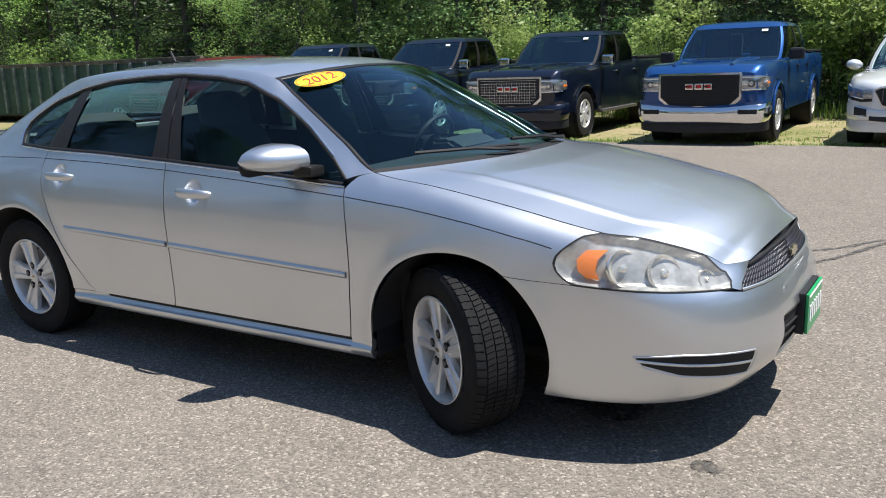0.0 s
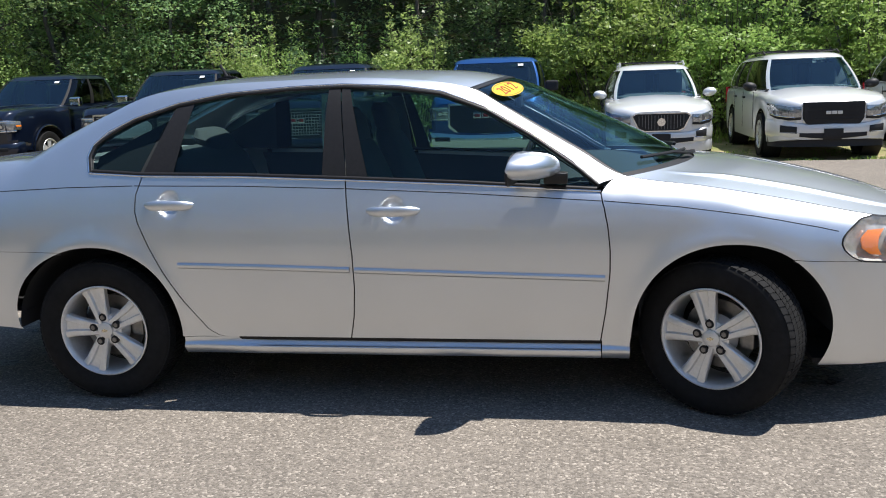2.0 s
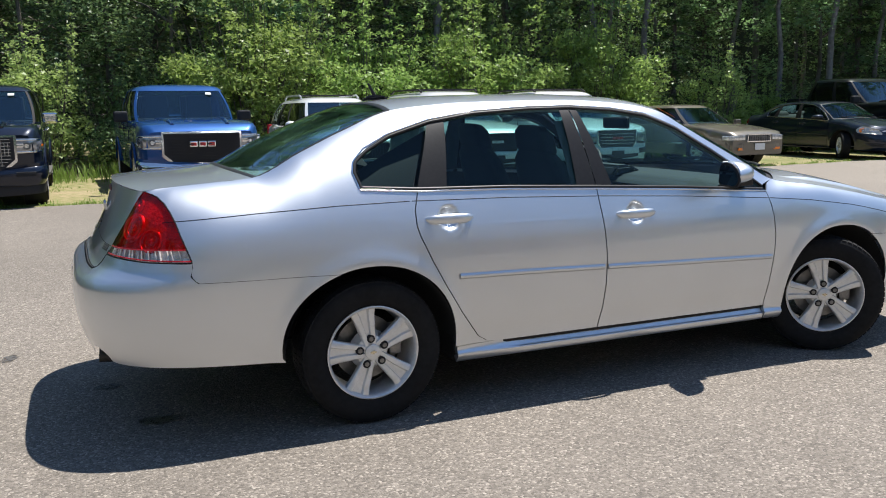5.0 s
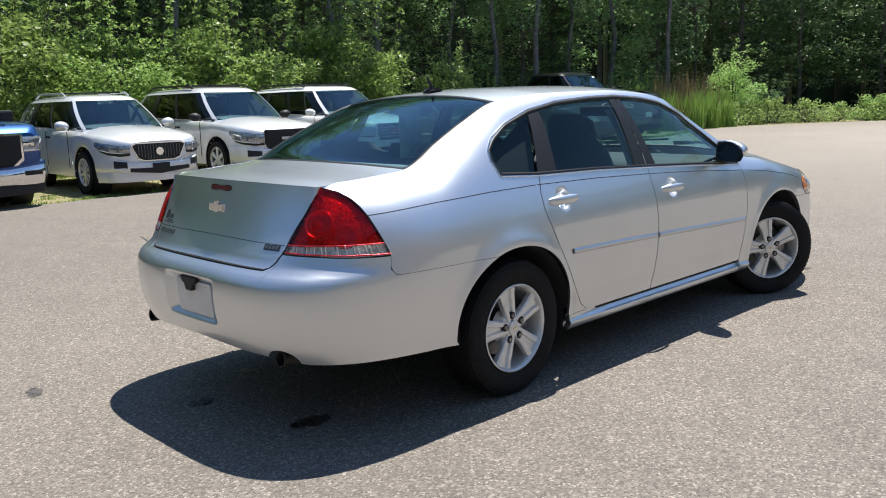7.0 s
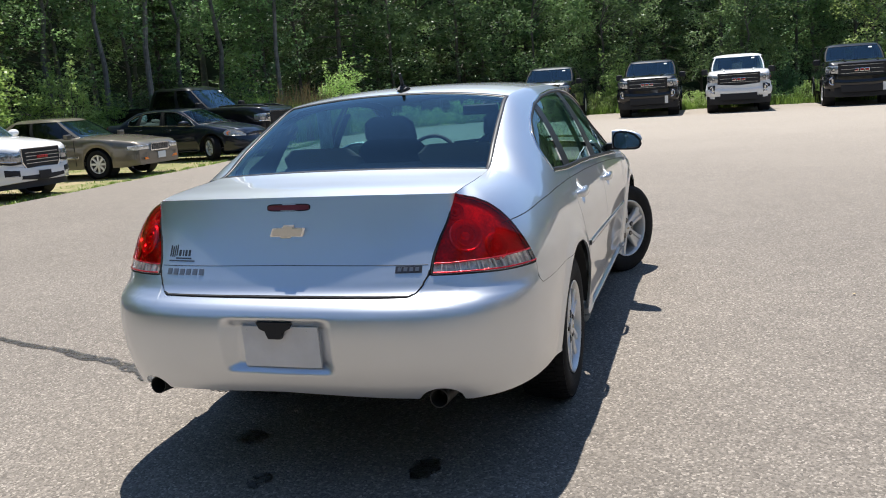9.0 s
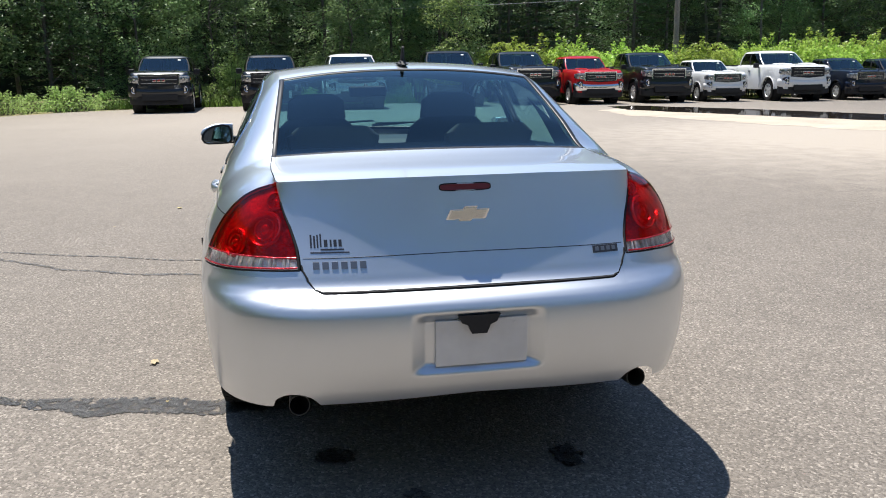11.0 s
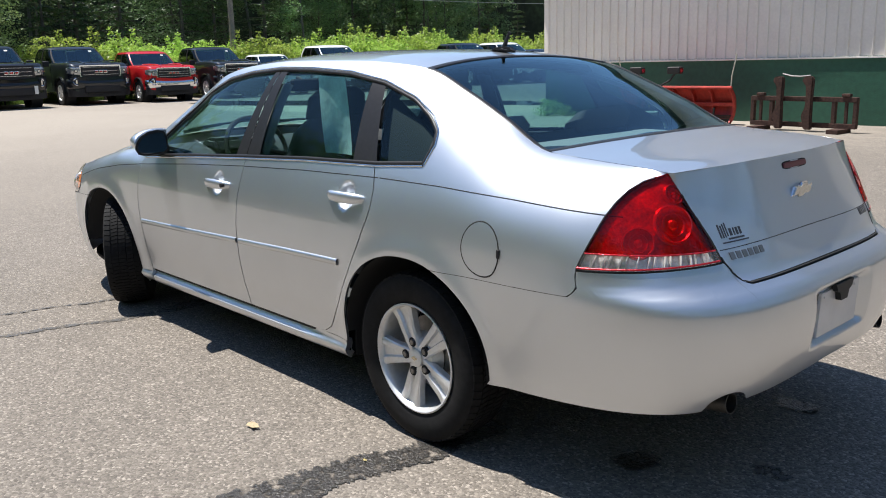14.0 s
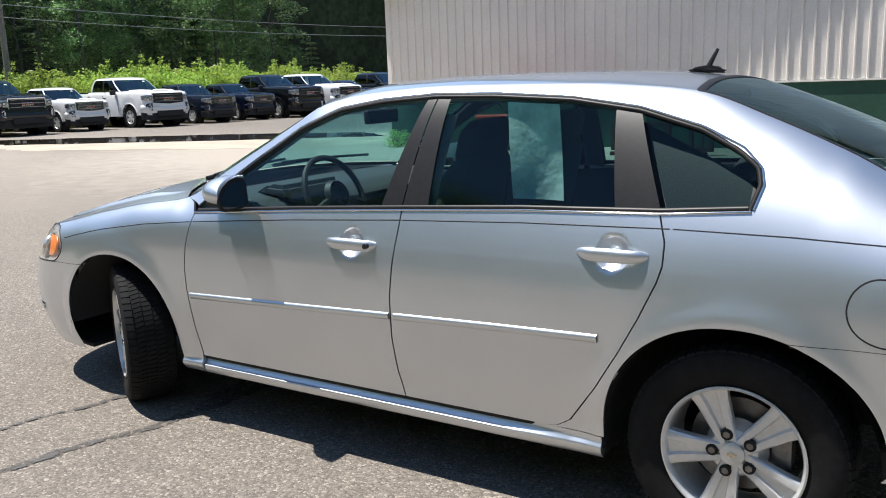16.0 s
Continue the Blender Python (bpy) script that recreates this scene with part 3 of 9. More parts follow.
        ribbon("window_trim", [(s - 0.010 if s < -1.3 else s, z if s < -1.38 else z + 0.009) for s, z in DAYLIGHT[:-1]], 0.007, skin, CHROME, car, side, lift=0.003, count=120)
        ribbon("belt_seal", [(-1.42, 1.080), (-1.165, 1.063), (-0.7, 1.053), (-0.21, 1.031), (0.3, 1.005), (0.87, 0.968)], 0.018, skin, BLACK_GLOSS, car, side, lift=0.002)
        ribbon("belt_trim", [(-1.43, 1.070), (-1.165, 1.053), (-0.7, 1.043), (-0.21, 1.021), (0.3, 0.995), (0.885, 0.957)], 0.008, skin, CHROME, car, side, lift=0.004)
        # dark seams behind the shut lines
        for pts in (DOOR_FRONT, DOOR_MID, DOOR_REAR, [(-0.80, 0.3145), (0.888, 0.3145)]):
            ribbon("seam", pts, 0.03, skin, BLACK_GAP, car, side, lift=-0.012, thick=0.001)
        ribbon("seam", SHUT_REAR, 0.03, skin, BLACK_GAP, car, side, lift=-0.012, thick=0.001)
        ribbon("seam", SHUT_FRONT, 0.03, skin, BLACK_GAP, car, side, lift=-0.012, thick=0.001)
        ribbon("hood_seam", [(1.0, 2.0), (1.3, 2.0), (1.97, 2.0)], 0.016, skin, BLACK_GAP, car, side, lift=-0.012, thick=0.001, raw=True)
        ribbon("deck_seam", [(-2.40, 2.0), (-2.2, 2.0), (-1.88, 2.0)], 0.016, skin, BLACK_GAP, car, side, lift=-0.012, thick=0.001, raw=True)
        # thin dark strips drawn for the shade in the flank's crease, and rubbing strips on the doors
        ribbon("flank_line", [(-2.32, 0.972), (-1.9, 0.994), (-1.55, 1.008), (-1.21, 1.012)], 0.0045, skin, BLACK_PLASTIC, car, side, lift=0.0005, thick=0.001)
        ribbon("flank_line", [(-1.20, 1.012), (-0.7, 1.004), (-0.215, 0.986)], 0.0045, skin, BLACK_PLASTIC, rear_door, side, lift=0.0005, thick=0.001)
        ribbon("flank_line", [(-0.205, 0.986), (0.3, 0.960), (0.888, 0.920)], 0.0045, skin, BLACK_PLASTIC, front_door, side, lift=0.0005, thick=0.001)
        ribbon("flank_line", [(0.898, 0.920), (1.2, 0.893), (1.5, 0.852), (1.75, 0.805), (1.84, 0.785)], 0.0045, skin, BLACK_PLASTIC, car, side, lift=0.0005, thick=0.001)
        ribbon("rubbing_strip", [(-0.992, 0.656), (-0.6, 0.647), (-0.197, 0.634)], 0.027, skin, paint_mat, rear_door, side, lift=0.006, thick=0.009)
        ribbon("rubbing_strip", [(-0.174, 0.633), (0.3, 0.616), (0.902, 0.597)], 0.027, skin, paint_mat, front_door, side, lift=0.006, thick=0.009)
        # taillight
        inner = chain(([(s + 0.004, v) for s, v in LAMP_INNER[:-1]] + [(-2.579, 1.99)], 24))
        outer = chain(([(s - 0.006, v) for s, v in LAMP_OUTER[:-1]] + [(-2.5775, 1.99)], 24))
        base = chain(([LAMP_INNER[0], (-2.5, 1.075), (-2.35, 1.05), (-2.172, 1.03)], 26))
        tip = chain(([(-2.579, 1.99), (-2.5775, 1.99)], 26))
        base[0], base[-1] = inner[0], outer[0]
        lamp_grid = coons(base, tip, inner, outer)
        lamp = sheet("taillight", lamp_grid, skin, CLEAR_BACK, car, side, lift=-0.016, rim=0.0, label="red and clear taillight behind a glossy lens")
        cut = 3
        sheet("red_lens", lamp_grid[:, cut:], skin, RED_LENS, lamp, side, lift=0.004, rim=0.02)
        sheet("clear_lens", lamp_grid[:, :cut + 1], skin, LENS, lamp, side, lift=0.004, rim=0.02)
        sheet("red_backing", lamp_grid[:, cut:], skin, TAIL_RED, lamp, side, lift=-0.014, rim=0.0)
        for s_c, z_c, r in ((-2.50, 0.950, 0.060), (-2.37, 0.900, 0.048), (-2.56, 1.035, 0.032)):
            c = skin(s_c, v_at(s_c, z_c), side)
            e = 0.01
            n = np.cross(skin(s_c + e, v_at(s_c, z_c), side) - c, skin(s_c, v_at(s_c, z_c + e), side) - c)
            n = Vector(n * (1 if side < 0 else -1)).normalized()
            turn = n.to_track_quat("Y", "Z").to_matrix().to_4x4()
            b = lathe([(0.001, -0.003), (r * 0.20, -0.005), (r * 0.30, -0.0125), (r * 0.55, -0.0115), (r * 0.60, -0.006), (r * 0.66, -0.0125), (r * 0.88, -0.0095), (r * 0.95, -0.004), (r * 1.02, -0.005), (r * 1.08, -0.0135)], 32)
            b.transform(Matrix.Translation(Vector(c) - n * 0.001) @ turn)
            part("lamp_bowl", b, TAIL_RED_BRIGHT, lamp, smooth=True)
        for k in range(15):
            u = 2 + k * 1.6
            a, b = lamp_grid[int(u), 0], lamp_grid[int(u), cut]
            ribbon("lens_rib", [tuple(a), tuple(b)], 0.006, skin, CLEAR_BACK, lamp, side, lift=-0.004, thick=0.01, count=3, raw=True)
        ribbon("lens_edge", [tuple(q) for q in lamp_grid[:, cut]], 0.005, skin, TAIL_RED, lamp, side, lift=0.0045, thick=0.003, count=40, raw=True)
        ribbon("lens_edge", [tuple(q + (0, 0.012)) for q in lamp_grid[:, 0]], 0.006, skin, TAIL_RED, lamp, side, lift=0.0045, thick=0.003, count=40, raw=True)
        ribbon("lamp_seal", [(-2.64, 1.08), (-2.5, 1.066), (-2.35, 1.04), (-2.168, 1.02)], 0.007, skin, BLACK_GAP, car, side, lift=0.0, thick=0.004, raw=True)
        ribbon("lamp_seal", [(s - 0.003, v) for s, v in LAMP_OUTER[:-1]], 0.006, skin, BLACK_GAP, car, side, lift=0.001, thick=0.004, raw=True)
        ribbon("lamp_seal", [(s - 0.001, v) for s, v in LAMP_INNER[:-1]], 0.008, skin, BLACK_GAP, car, side, lift=0.001, thick=0.004, raw=True)
        # headlight
        base = chain((sz([(1.945, 0.668), (2.2, 0.652), (2.54, 0.634)]), 30))
        brow = chain(([(1.984, 1.985), (2.2, 1.985), (2.37, 1.985)], 30))
        outer = chain((sz([(1.945, 0.668)] + shift(HEAD_OUTER, 0.004)) + [(1.932, 1.88), (1.984, 1.985)], 20))
        inner = chain((sz([(2.54, 0.634)]) + [(2.524, 1.5), (2.468, 1.8), (2.37, 1.985)], 20))
        lamp_grid = coons(base, brow, outer, inner)

        def bowl(p, n):
            """The housing sinks from the lens's rim to its depth."""
            a, b = np.arange(p.shape[0])[:, None], np.arange(p.shape[1])[None, :]
            edge = np.minimum(np.minimum(a, p.shape[0] - 1 - a), np.minimum(b, p.shape[1] - 1 - b))
            return p - n * (0.026 * np.clip(edge / 3.0, 0, 1))[..., None]
        lamp = sheet("headlight", lamp_grid, skin, LAMP_HAZE, car, side, lift=-0.003, rim=0.0, bend=bowl, label="slightly hazed clear headlight with amber corner")
        sheet("lens", lamp_grid, skin, HEAD_LENS, lamp, side, lift=0.002, rim=0.03)
        sheet("amber_corner", coons(chain((sz([(1.985, 0.690), (2.035, 0.686)]), 8)), chain((sz([(1.962, 0.790), (2.040, 0.792)]), 8)),
                                    chain((sz([(1.985, 0.690), (1.948, 0.715), (1.936, 0.755), (1.962, 0.790)]), 12)), chain((sz([(2.035, 0.686), (2.016, 0.715), (2.016, 0.755), (2.040, 0.792)]), 12))), skin, AMBER, lamp, side, lift=-0.012, rim=0.01)
        for s_c, z_c, r in ((2.13, 0.728, 0.064), (2.275, 0.706, 0.064), (2.43, 0.670, 0.034)):
            c = skin(s_c, v_at(s_c, z_c), side)
            n = Vector((0.80, 0.52 * side, 0.30)).normalized()
            turn = n.to_track_quat("Y", "Z").to_matrix().to_4x4()
            b = lathe([(0.002, 0.006), (r * 0.22, 0.002), (r * 0.26, -0.030), (r * 0.55, -0.026), (r * 0.85, -0.012), (r, 0.002), (r * 1.05, -0.002), (r * 1.06, -0.012)], 32)
            b.transform(Matrix.Translation(Vector(c) - n * 0.024) @ turn)
            part("lamp_bowl", b, LAMP_BOWL, lamp, smooth=True)
        ribbon("lamp_seal", [(1.945, 0.664), (2.2, 0.648), (2.54, 0.630)], 0.008, skin, BLACK_GAP, car, side, lift=0.001, thick=0.004)
        ribbon("lamp_seal", [(1.98, 1.995), (2.2, 1.995), (2.365, 1.995)], 0.008, skin, BLACK_GAP, car, side, lift=0.001, thick=0.004, raw=True)
        ribbon("lamp_seal", [(2.373, 1.99), (2.472, 1.8), (2.528, 1.5)] + sz([(2.544, 0.634)]), 0.006, skin, BLACK_GAP, car, side, lift=0.001, thick=0.004, raw=True)
        ribbon("lamp_seal", sz([(1.94, 0.664)] + shift(HEAD_OUTER, -0.001)) + [(1.927, 1.88), (1.979, 1.99)], 0.006, skin, BLACK_GAP, car, side, lift=0.001, thick=0.004, raw=True)
        # piece of fascia between headlight and grille
        fs = coons(chain((sz([(2.545, 0.632), (2.60, 0.618)]), 8)), chain(([(2.376, 2.0), (2.60, 2.0)], 8)), chain((sz([(2.545, 0.632)]) + [(2.529, 1.5), (2.474, 1.8), (2.376, 2.0)], 8)), chain((sz([(2.60, 0.618)]) + [(2.60, 2.0)], 8)))
        sheet("fascia", fs, skin, paint_mat, car, side)
        # door handles over their cups
        for owner, x0, x1, z, key in ((front_door, -0.115, 0.122, 0.890, True), (rear_door, -1.146, -0.909, 0.926, False)):
            xm = (x0 + x1) / 2
            y = float(skin(xm, v_at(xm, z))[1]) * -1
            bm = bmesh.new()
            rings = []
            for k in range(15):
                t = k / 14
                x = x0 + (x1 - x0) * t
                bow = 0.034 * (1 - abs(2 * t - 1) ** 4)
                half = (0.0185 + 0.004 * math.sin(math.pi * t)) * (1 - 0.55 * abs(2 * t - 1) ** 8)
                yy = float(-skin(x, v_at(x, z))[1])
                ring = []
                for a in np.linspace(0, 2 * math.pi, 12, endpoint=False):
                    ring.append(bm.verts.new((x, side * (yy + bow - 0.008 + 0.011 * math.cos(a)), z + half * math.sin(a))))
                rings.append(ring)
            for p, q in zip(rings, rings[1:]):
                for k in range(12):
                    bm.faces.new((p[k], p[(k + 1) % 12], q[(k + 1) % 12], q[k]))
            bm.faces.new(rings[0]), bm.faces.new(rings[-1])
            bmesh.ops.recalc_face_normals(bm, faces=bm.faces)
            handle = part("door_handle", bm, paint_mat, owner, smooth=True)
            if key and side > 0:
                b = rod((x0 + 0.028, y + 0.015, z), (x0 + 0.028, y + 0.037, z), 0.010, sides=16)
                part("lock_barrel", b, BLACK_PLASTIC, owner)
        # door mirror
        bm = bmesh.new()
        rings = []
        for k in range(17):
            t = k / 16
            y = 0.885 + 0.20 * t
            w = math.sin(math.pi * min(1, 0.12 + 0.88 * (1 - t) ** 0.55) / 2) if t < 1 else 0.1
            up = 0.080 * w * (0.82 + 0.18 * t)
            fore = 0.135 * w
            ring = []
            for a in np.linspace(0, 2 * math.pi, 20, endpoint=False):
                dx, dz = math.cos(a), math.sin(a)
                x = 0.515 + fore * max(dx, 0) ** 0.8 * 1.15 if dx > 0 else 0.515 + 0.012 * dx
                ring.append(bm.verts.new((x + 0.05 * (1 - t), side * y, 1.058 + 0.012 * t + up * math.copysign(abs(dz) ** 0.75, dz) * ((1.12 - 0.34 * t ** 2) if dz > 0 else 0.66))))
            rings.append(ring)
        for p, q in zip(rings, rings[1:]):
            for k in range(20):
                bm.faces.new((p[k], p[(k + 1) % 20], q[(k + 1) % 20], q[k]))
        bm.faces.new(rings[0]), bm.faces.new(rings[-1])
        bmesh.ops.recalc_face_normals(bm, faces=bm.faces)
        mirror = part("door_mirror", bm, paint_mat, car, "silver mirror housing", smooth=True)
        bm = bmesh.new()
        ring = [bm.verts.new((0.506 + 0.035 * (1.08 - y) / 0.2 + 0.04 * (z - 1.07), side * y, z)) for y, z in [(1.058, 1.020), (1.071, 1.040), (1.064, 1.066), (1.04, 1.091), (1.0, 1.110), (0.95, 1.117), (0.915, 1.110), (0.903, 1.088), (0.902, 1.03), (0.92, 1.014), (1.03, 1.012)]]
        f = bm.faces.new(ring)
        got = bmesh.ops.extrude_face_region(bm, geom=[f])
        bmesh.ops.translate(bm, verts=[v for v in got["geom"] if isinstance(v, bmesh.types.BMVert)], vec=(-0.006, 0, 0))
        bmesh.ops.recalc_face_normals(bm, faces=bm.faces)
        part("mirror_glass", bm, MIRROR, mirror)
        bm = bmesh.new()
        rim = [bm.verts.new((0.5115 + 0.036 * (1.08 - y) / 0.2 + 0.04 * (z - 1.07), side * y, z)) for y, z in [(1.068, 1.012), (1.084, 1.040), (1.076, 1.072), (1.049, 1.102), (1.004, 1.123), (0.95, 1.130), (0.908, 1.122), (0.892, 1.095), (0.890, 1.022), (0.915, 1.004), (1.04, 1.003)]]
        f = bm.faces.new(rim)
        got = bmesh.ops.extrude_face_region(bm, geom=[f])
        bmesh.ops.translate(bm, verts=[v for v in got["geom"] if isinstance(v, bmesh.types.BMVert)], vec=(-0.008, 0, 0))
        bmesh.ops.recalc_face_normals(bm, faces=bm.faces)
        part("mirror_bezel", bm, BLACK_PLASTIC, mirror)
        bm = box((0.10, 0.09, 0.045), (0.70, side * 0.875, 1.018), 0.012)
        part("mirror_foot", bm, BLACK_GLOSS, mirror)
    # bumpers, lids and roof span the whole width
    ss = np.r_[np.linspace(1.813, 2.0, 12), np.linspace(2.0, 3.2, 110)[1:]]
    lip = lambda s: np.interp(s, [1.652, 1.78, 1.935, 2.2, 2.462, 2.6, 3.2], [0.6738, 0.6660, 0.6620, 0.648, 0.634, 0.614, 0.614])
    side_edge = arch(1.418, -18, 56)
    bottom = np.array(sz([(float(s), 0.215) for s in ss]))
    upper_s = np.r_[np.linspace(1.652, 1.95, 12), np.linspace(1.95, 3.2, 110)[1:]]
    upper = np.array(sz([(float(s), float(lip(s))) for s in upper_s]))
    left = chain((sz([(1.813, 0.215)] + side_edge[:-1] + [(1.652, 0.6738)]), 40))
    right = chain((sz([(3.2, 0.215), (3.2, 0.612)]), 40))
    bumper = sheet("front_bumper", coons(bottom, upper, left, right), skin, paint_mat, car, -1, bend=press, both=True)
    ss = np.r_[np.linspace(-3.2, -2.3, 120), np.linspace(-2.3, -1.80, 90)[1:]]
    bottom = np.array(sz([(float(s), max(exhaust_edge(float(s)), 0.345 + 0.062 * min(1, max(0, (-1.8 - s) / 0.9)))) for s in ss]))
    upper_s = np.r_[np.linspace(-3.2, -2.3, 120), np.linspace(-2.3, -1.563, 90)[1:]]
    crown = lambda s: np.interp(s, [-3.2, -2.712, -2.688, -2.664, -2.645, -2.5, -2.35, -2.168, -2.152, -2.10, -1.9, -1.563], [0.753, 0.755, 0.764, 0.788, 0.8239, 0.8205, 0.8142, 0.8065, 0.7545, 0.7242, 0.7203, 0.7150])
    upper = np.array(sz([(float(s), float(crown(s))) for s in upper_s]))
    right = chain((sz([(-1.80, 0.345)] + arch(-1.41, 178, 112)[:-1] + [(-1.563, 0.7150)]), 44))
    left = chain((sz([(-3.2, 0.407), (-3.2, 0.753)]), 44))
    rear_bumper = sheet("rear_bumper", coons(bottom, upper, left, right), skin, paint_mat, car, -1, bend=press, both=True)
    hood = sheet("hood", grid_of(0.995, 2.612, 90, 0.006, 1.0, 90), top, paint_mat, car, -1, both=True)
    roof = sheet("roof", grid_of(-1.192, 0.318, 50, 0.0, 1.0, 24), top, paint_mat, car, -1, both=True)
    sheet("windscreen", grid_of(0.326, 0.955, 30, 0.015, 1.0, 20), top, screen_mat, car, -1, lift=-0.004, both=True)
    sheet("cowl", grid_of(0.945, 0.998, 8, 0.02, 1.0, 30), top, BLACK_PLASTIC, car, -1, lift=-0.012, both=True, label="black plastic cowl under the windscreen")
    sheet("rear_window", grid_of(-1.862, -1.205, 30, 0.015, 1.0, 20), top, REAR_GLASS, car, -1, lift=-0.004, both=True)
    deck_grid = grid_of(-2.62, -1.872, 40, 0.006, 1.0, 24)
    deck = sheet("trunk_lid", deck_grid, top, paint_mat, car, -1, both=True)
    lid_v = np.array([v_at(-2.9, 0.763)] + list(np.linspace(1.0, 2.0, 22)))
    lid_v = np.r_[lid_v[0], lid_v[0] + 0.05, lid_v[1:]]
    edge_s = np.interp(lid_v, [lid_v[0], lid_v[1], 0.99, 1.09, 1.30, 1.53, 1.78, 2.0], [-2.694, -2.668, -2.652, -2.645, -2.647, -2.641, -2.620, -2.581])
    face = np.stack([-3.2 + (edge_s + 3.2)[None, :] * np.linspace(0, 1, 41)[:, None], np.broadcast_to(lid_v, (41, len(lid_v)))], -1)
    sheet("trunk_lid_face", face, skin, paint_mat, deck, -1, both=True)
    # black borders of the fixed panes
    for nm, pts in (("screen_border", [(0.328, 0.0), (0.328, 1.0)]), ("screen_border", [(-1.203, 0.0), (-1.203, 1.0)]), ("screen_border", [(-1.858, 0.0), (-1.858, 1.0)])):
        for side in (-1, 1):
            ribbon(nm, pts, 0.035, top, BLACK_GLOSS, car, side, lift=-0.001, thick=0.002, raw=True)
    for side in (-1, 1):
        ribbon("screen_border", [(-1.86, 0.012), (-1.2, 0.012)], 0.022, top, BLACK_GLOSS, car, side, lift=0.0, thick=0.002, raw=True)
        ribbon("screen_border", [(0.325, 0.012), (0.97, 0.012)], 0.018, top, BLACK_GLOSS, car, side, lift=0.0, thick=0.002, raw=True)
        # thin black strip in place of the shade along the lid's crease
        ribbon("lid_crease", [(-3.2, v_at(-3.0, 0.862)), (-2.655, v_at(-2.7, 0.858))], 0.003, skin, BLACK_PLASTIC, deck, side, lift=0.0005, thick=0.001, raw=True)
        ribbon("seam", [(-3.2, 0.758), (-2.715, 0.760)], 0.03, skin, BLACK_GAP, car, side, lift=-0.010, thick=0.002)
        ribbon("seam", [(-3.2, 0.7585), (-2.714, 0.7595), (-2.690, 0.768), (-2.665, 0.792), (-2.649, 0.822), (-2.646, 0.840)], 0.0065, skin, BLACK_GAP, car, side, lift=0.0012, thick=0.002, count=90)
    return deck, rear_bumper, bumper, hood, roof


def build_wheel(holder, side, at, steer=0.0, phase=0.22):
    """Tyre with ribs, five-spoke alloy rim, nuts, disc. The outer face looks along side * y."""
    wheel = part("wheel", lathe([(0.324, -0.102), (0.3305, -0.085), (0.3315, 0.0), (0.3305, 0.085), (0.324, 0.100),
                                 (0.305, 0.110), (0.27, 0.112), (0.235, 0.107), (0.218, 0.098), (0.214, 0.085), (0.20, 0.02), (0.20, -0.09), (0.30, -0.112)], 72, closed=True), RUBBER, holder, "black road tyre on an alloy wheel", smooth=True)
    # tread: two shoulder rows and three ribs of small slanted blocks
    verts, faces = [], []
    for y0, y1, tw, count in ((-0.101, -0.066, -0.35, 64), (-0.060, -0.024, 0.5, 92), (-0.019, 0.019, 0.25, 92), (0.024, 0.060, 0.5, 92), (0.066, 0.101, -0.35, 64)):
        for k in range(count):
            a = 2 * math.pi * k / count
            half = math.pi / count * 0.80
            base = len(verts)
            for r in (0.327, 0.3365):
                for da, y in ((-half, y0), (half, y0), (half + tw * 0.05, y1), (-half + tw * 0.05, y1)):
                    rr = r - (0.008 if abs(y) > 0.09 else 0)
                    verts.append((rr * math.cos(a + da), y, rr * math.sin(a + da)))
            faces += [(base + 4, base + 5, base + 6, base + 7)] + [(base + i, base + (i + 1) % 4, base + 4 + (i + 1) % 4, base + 4 + i) for i in range(4)]
    tagged(link_mesh("tread", verts, faces, RUBBER, wheel, smooth=False), kind="stuff")
    rim = part("rim", lathe([(0.2155, 0.100), (0.2175, 0.106), (0.212, 0.108), (0.205, 0.102), (0.199, 0.080), (0.196, 0.03), (0.19, -0.05), (0.205, -0.10), (0.216, -0.10)], 72), ALLOY, wheel, smooth=True)
    prof = [(0.030, 0.028, 0.088), (0.07, 0.034, 0.091), (0.12, 0.042, 0.093), (0.165, 0.050, 0.092), (0.206, 0.062, 0.096)]
    for k in range(5):
        bm = bmesh.new()
        rows = []
        for r, half, y in prof:
            g = 0.15 + 0.20 * (r - 0.03) / 0.176
            cross = [(-half, y - 0.032), (-half, y - 0.006), (-half * 0.85, y), (-half * (g + 0.12), y - 0.001), (-half * g, y - 0.012), (half * g, y - 0.012), (half * (g + 0.12), y - 0.001), (half * 0.85, y), (half, y - 0.006), (half, y - 0.032)]
            rows.append([bm.verts.new((x, yy, r)) for x, yy in cross])
        for p, q in zip(rows, rows[1:]):
            for i in range(9):
                bm.faces.new((p[i], p[i + 1], q[i + 1], q[i]))
        bm.transform(Matrix.Rotation(2 * math.pi * k / 5 + phase, 4, "Y"))
        bmesh.ops.recalc_face_normals(bm, faces=bm.faces)
        spoke = part("spoke", bm, ALLOY, wheel, smooth=True)
        spoke.data.set_sharp_from_angle(angle=radians(40))
        a = 2 * math.pi * k / 5 + phase - 0.1
        x, z = 0.062 * math.sin(a), 0.062 * math.cos(a)
        part("nut_well", rod((x, 0.07, z), (x, 0.0912, z), 0.019, sides=16), BLACK_GAP, wheel)
        part("lug_nut", rod((x, 0.07, z), (x, 0.096, z), 0.0135, 0.011, 6), STEEL, wheel)
    part("hub", lathe([(0.001, 0.080), (0.060, 0.080), (0.072, 0.074), (0.082, 0.05), (0.095, 0.03)], 40), ALLOY, wheel, smooth=True)
    part("centre_cap", lathe([(0.001, 0.099), (0.028, 0.0985), (0.036, 0.095), (0.037, 0.06)], 32), ALLOY, wheel, smooth=True)
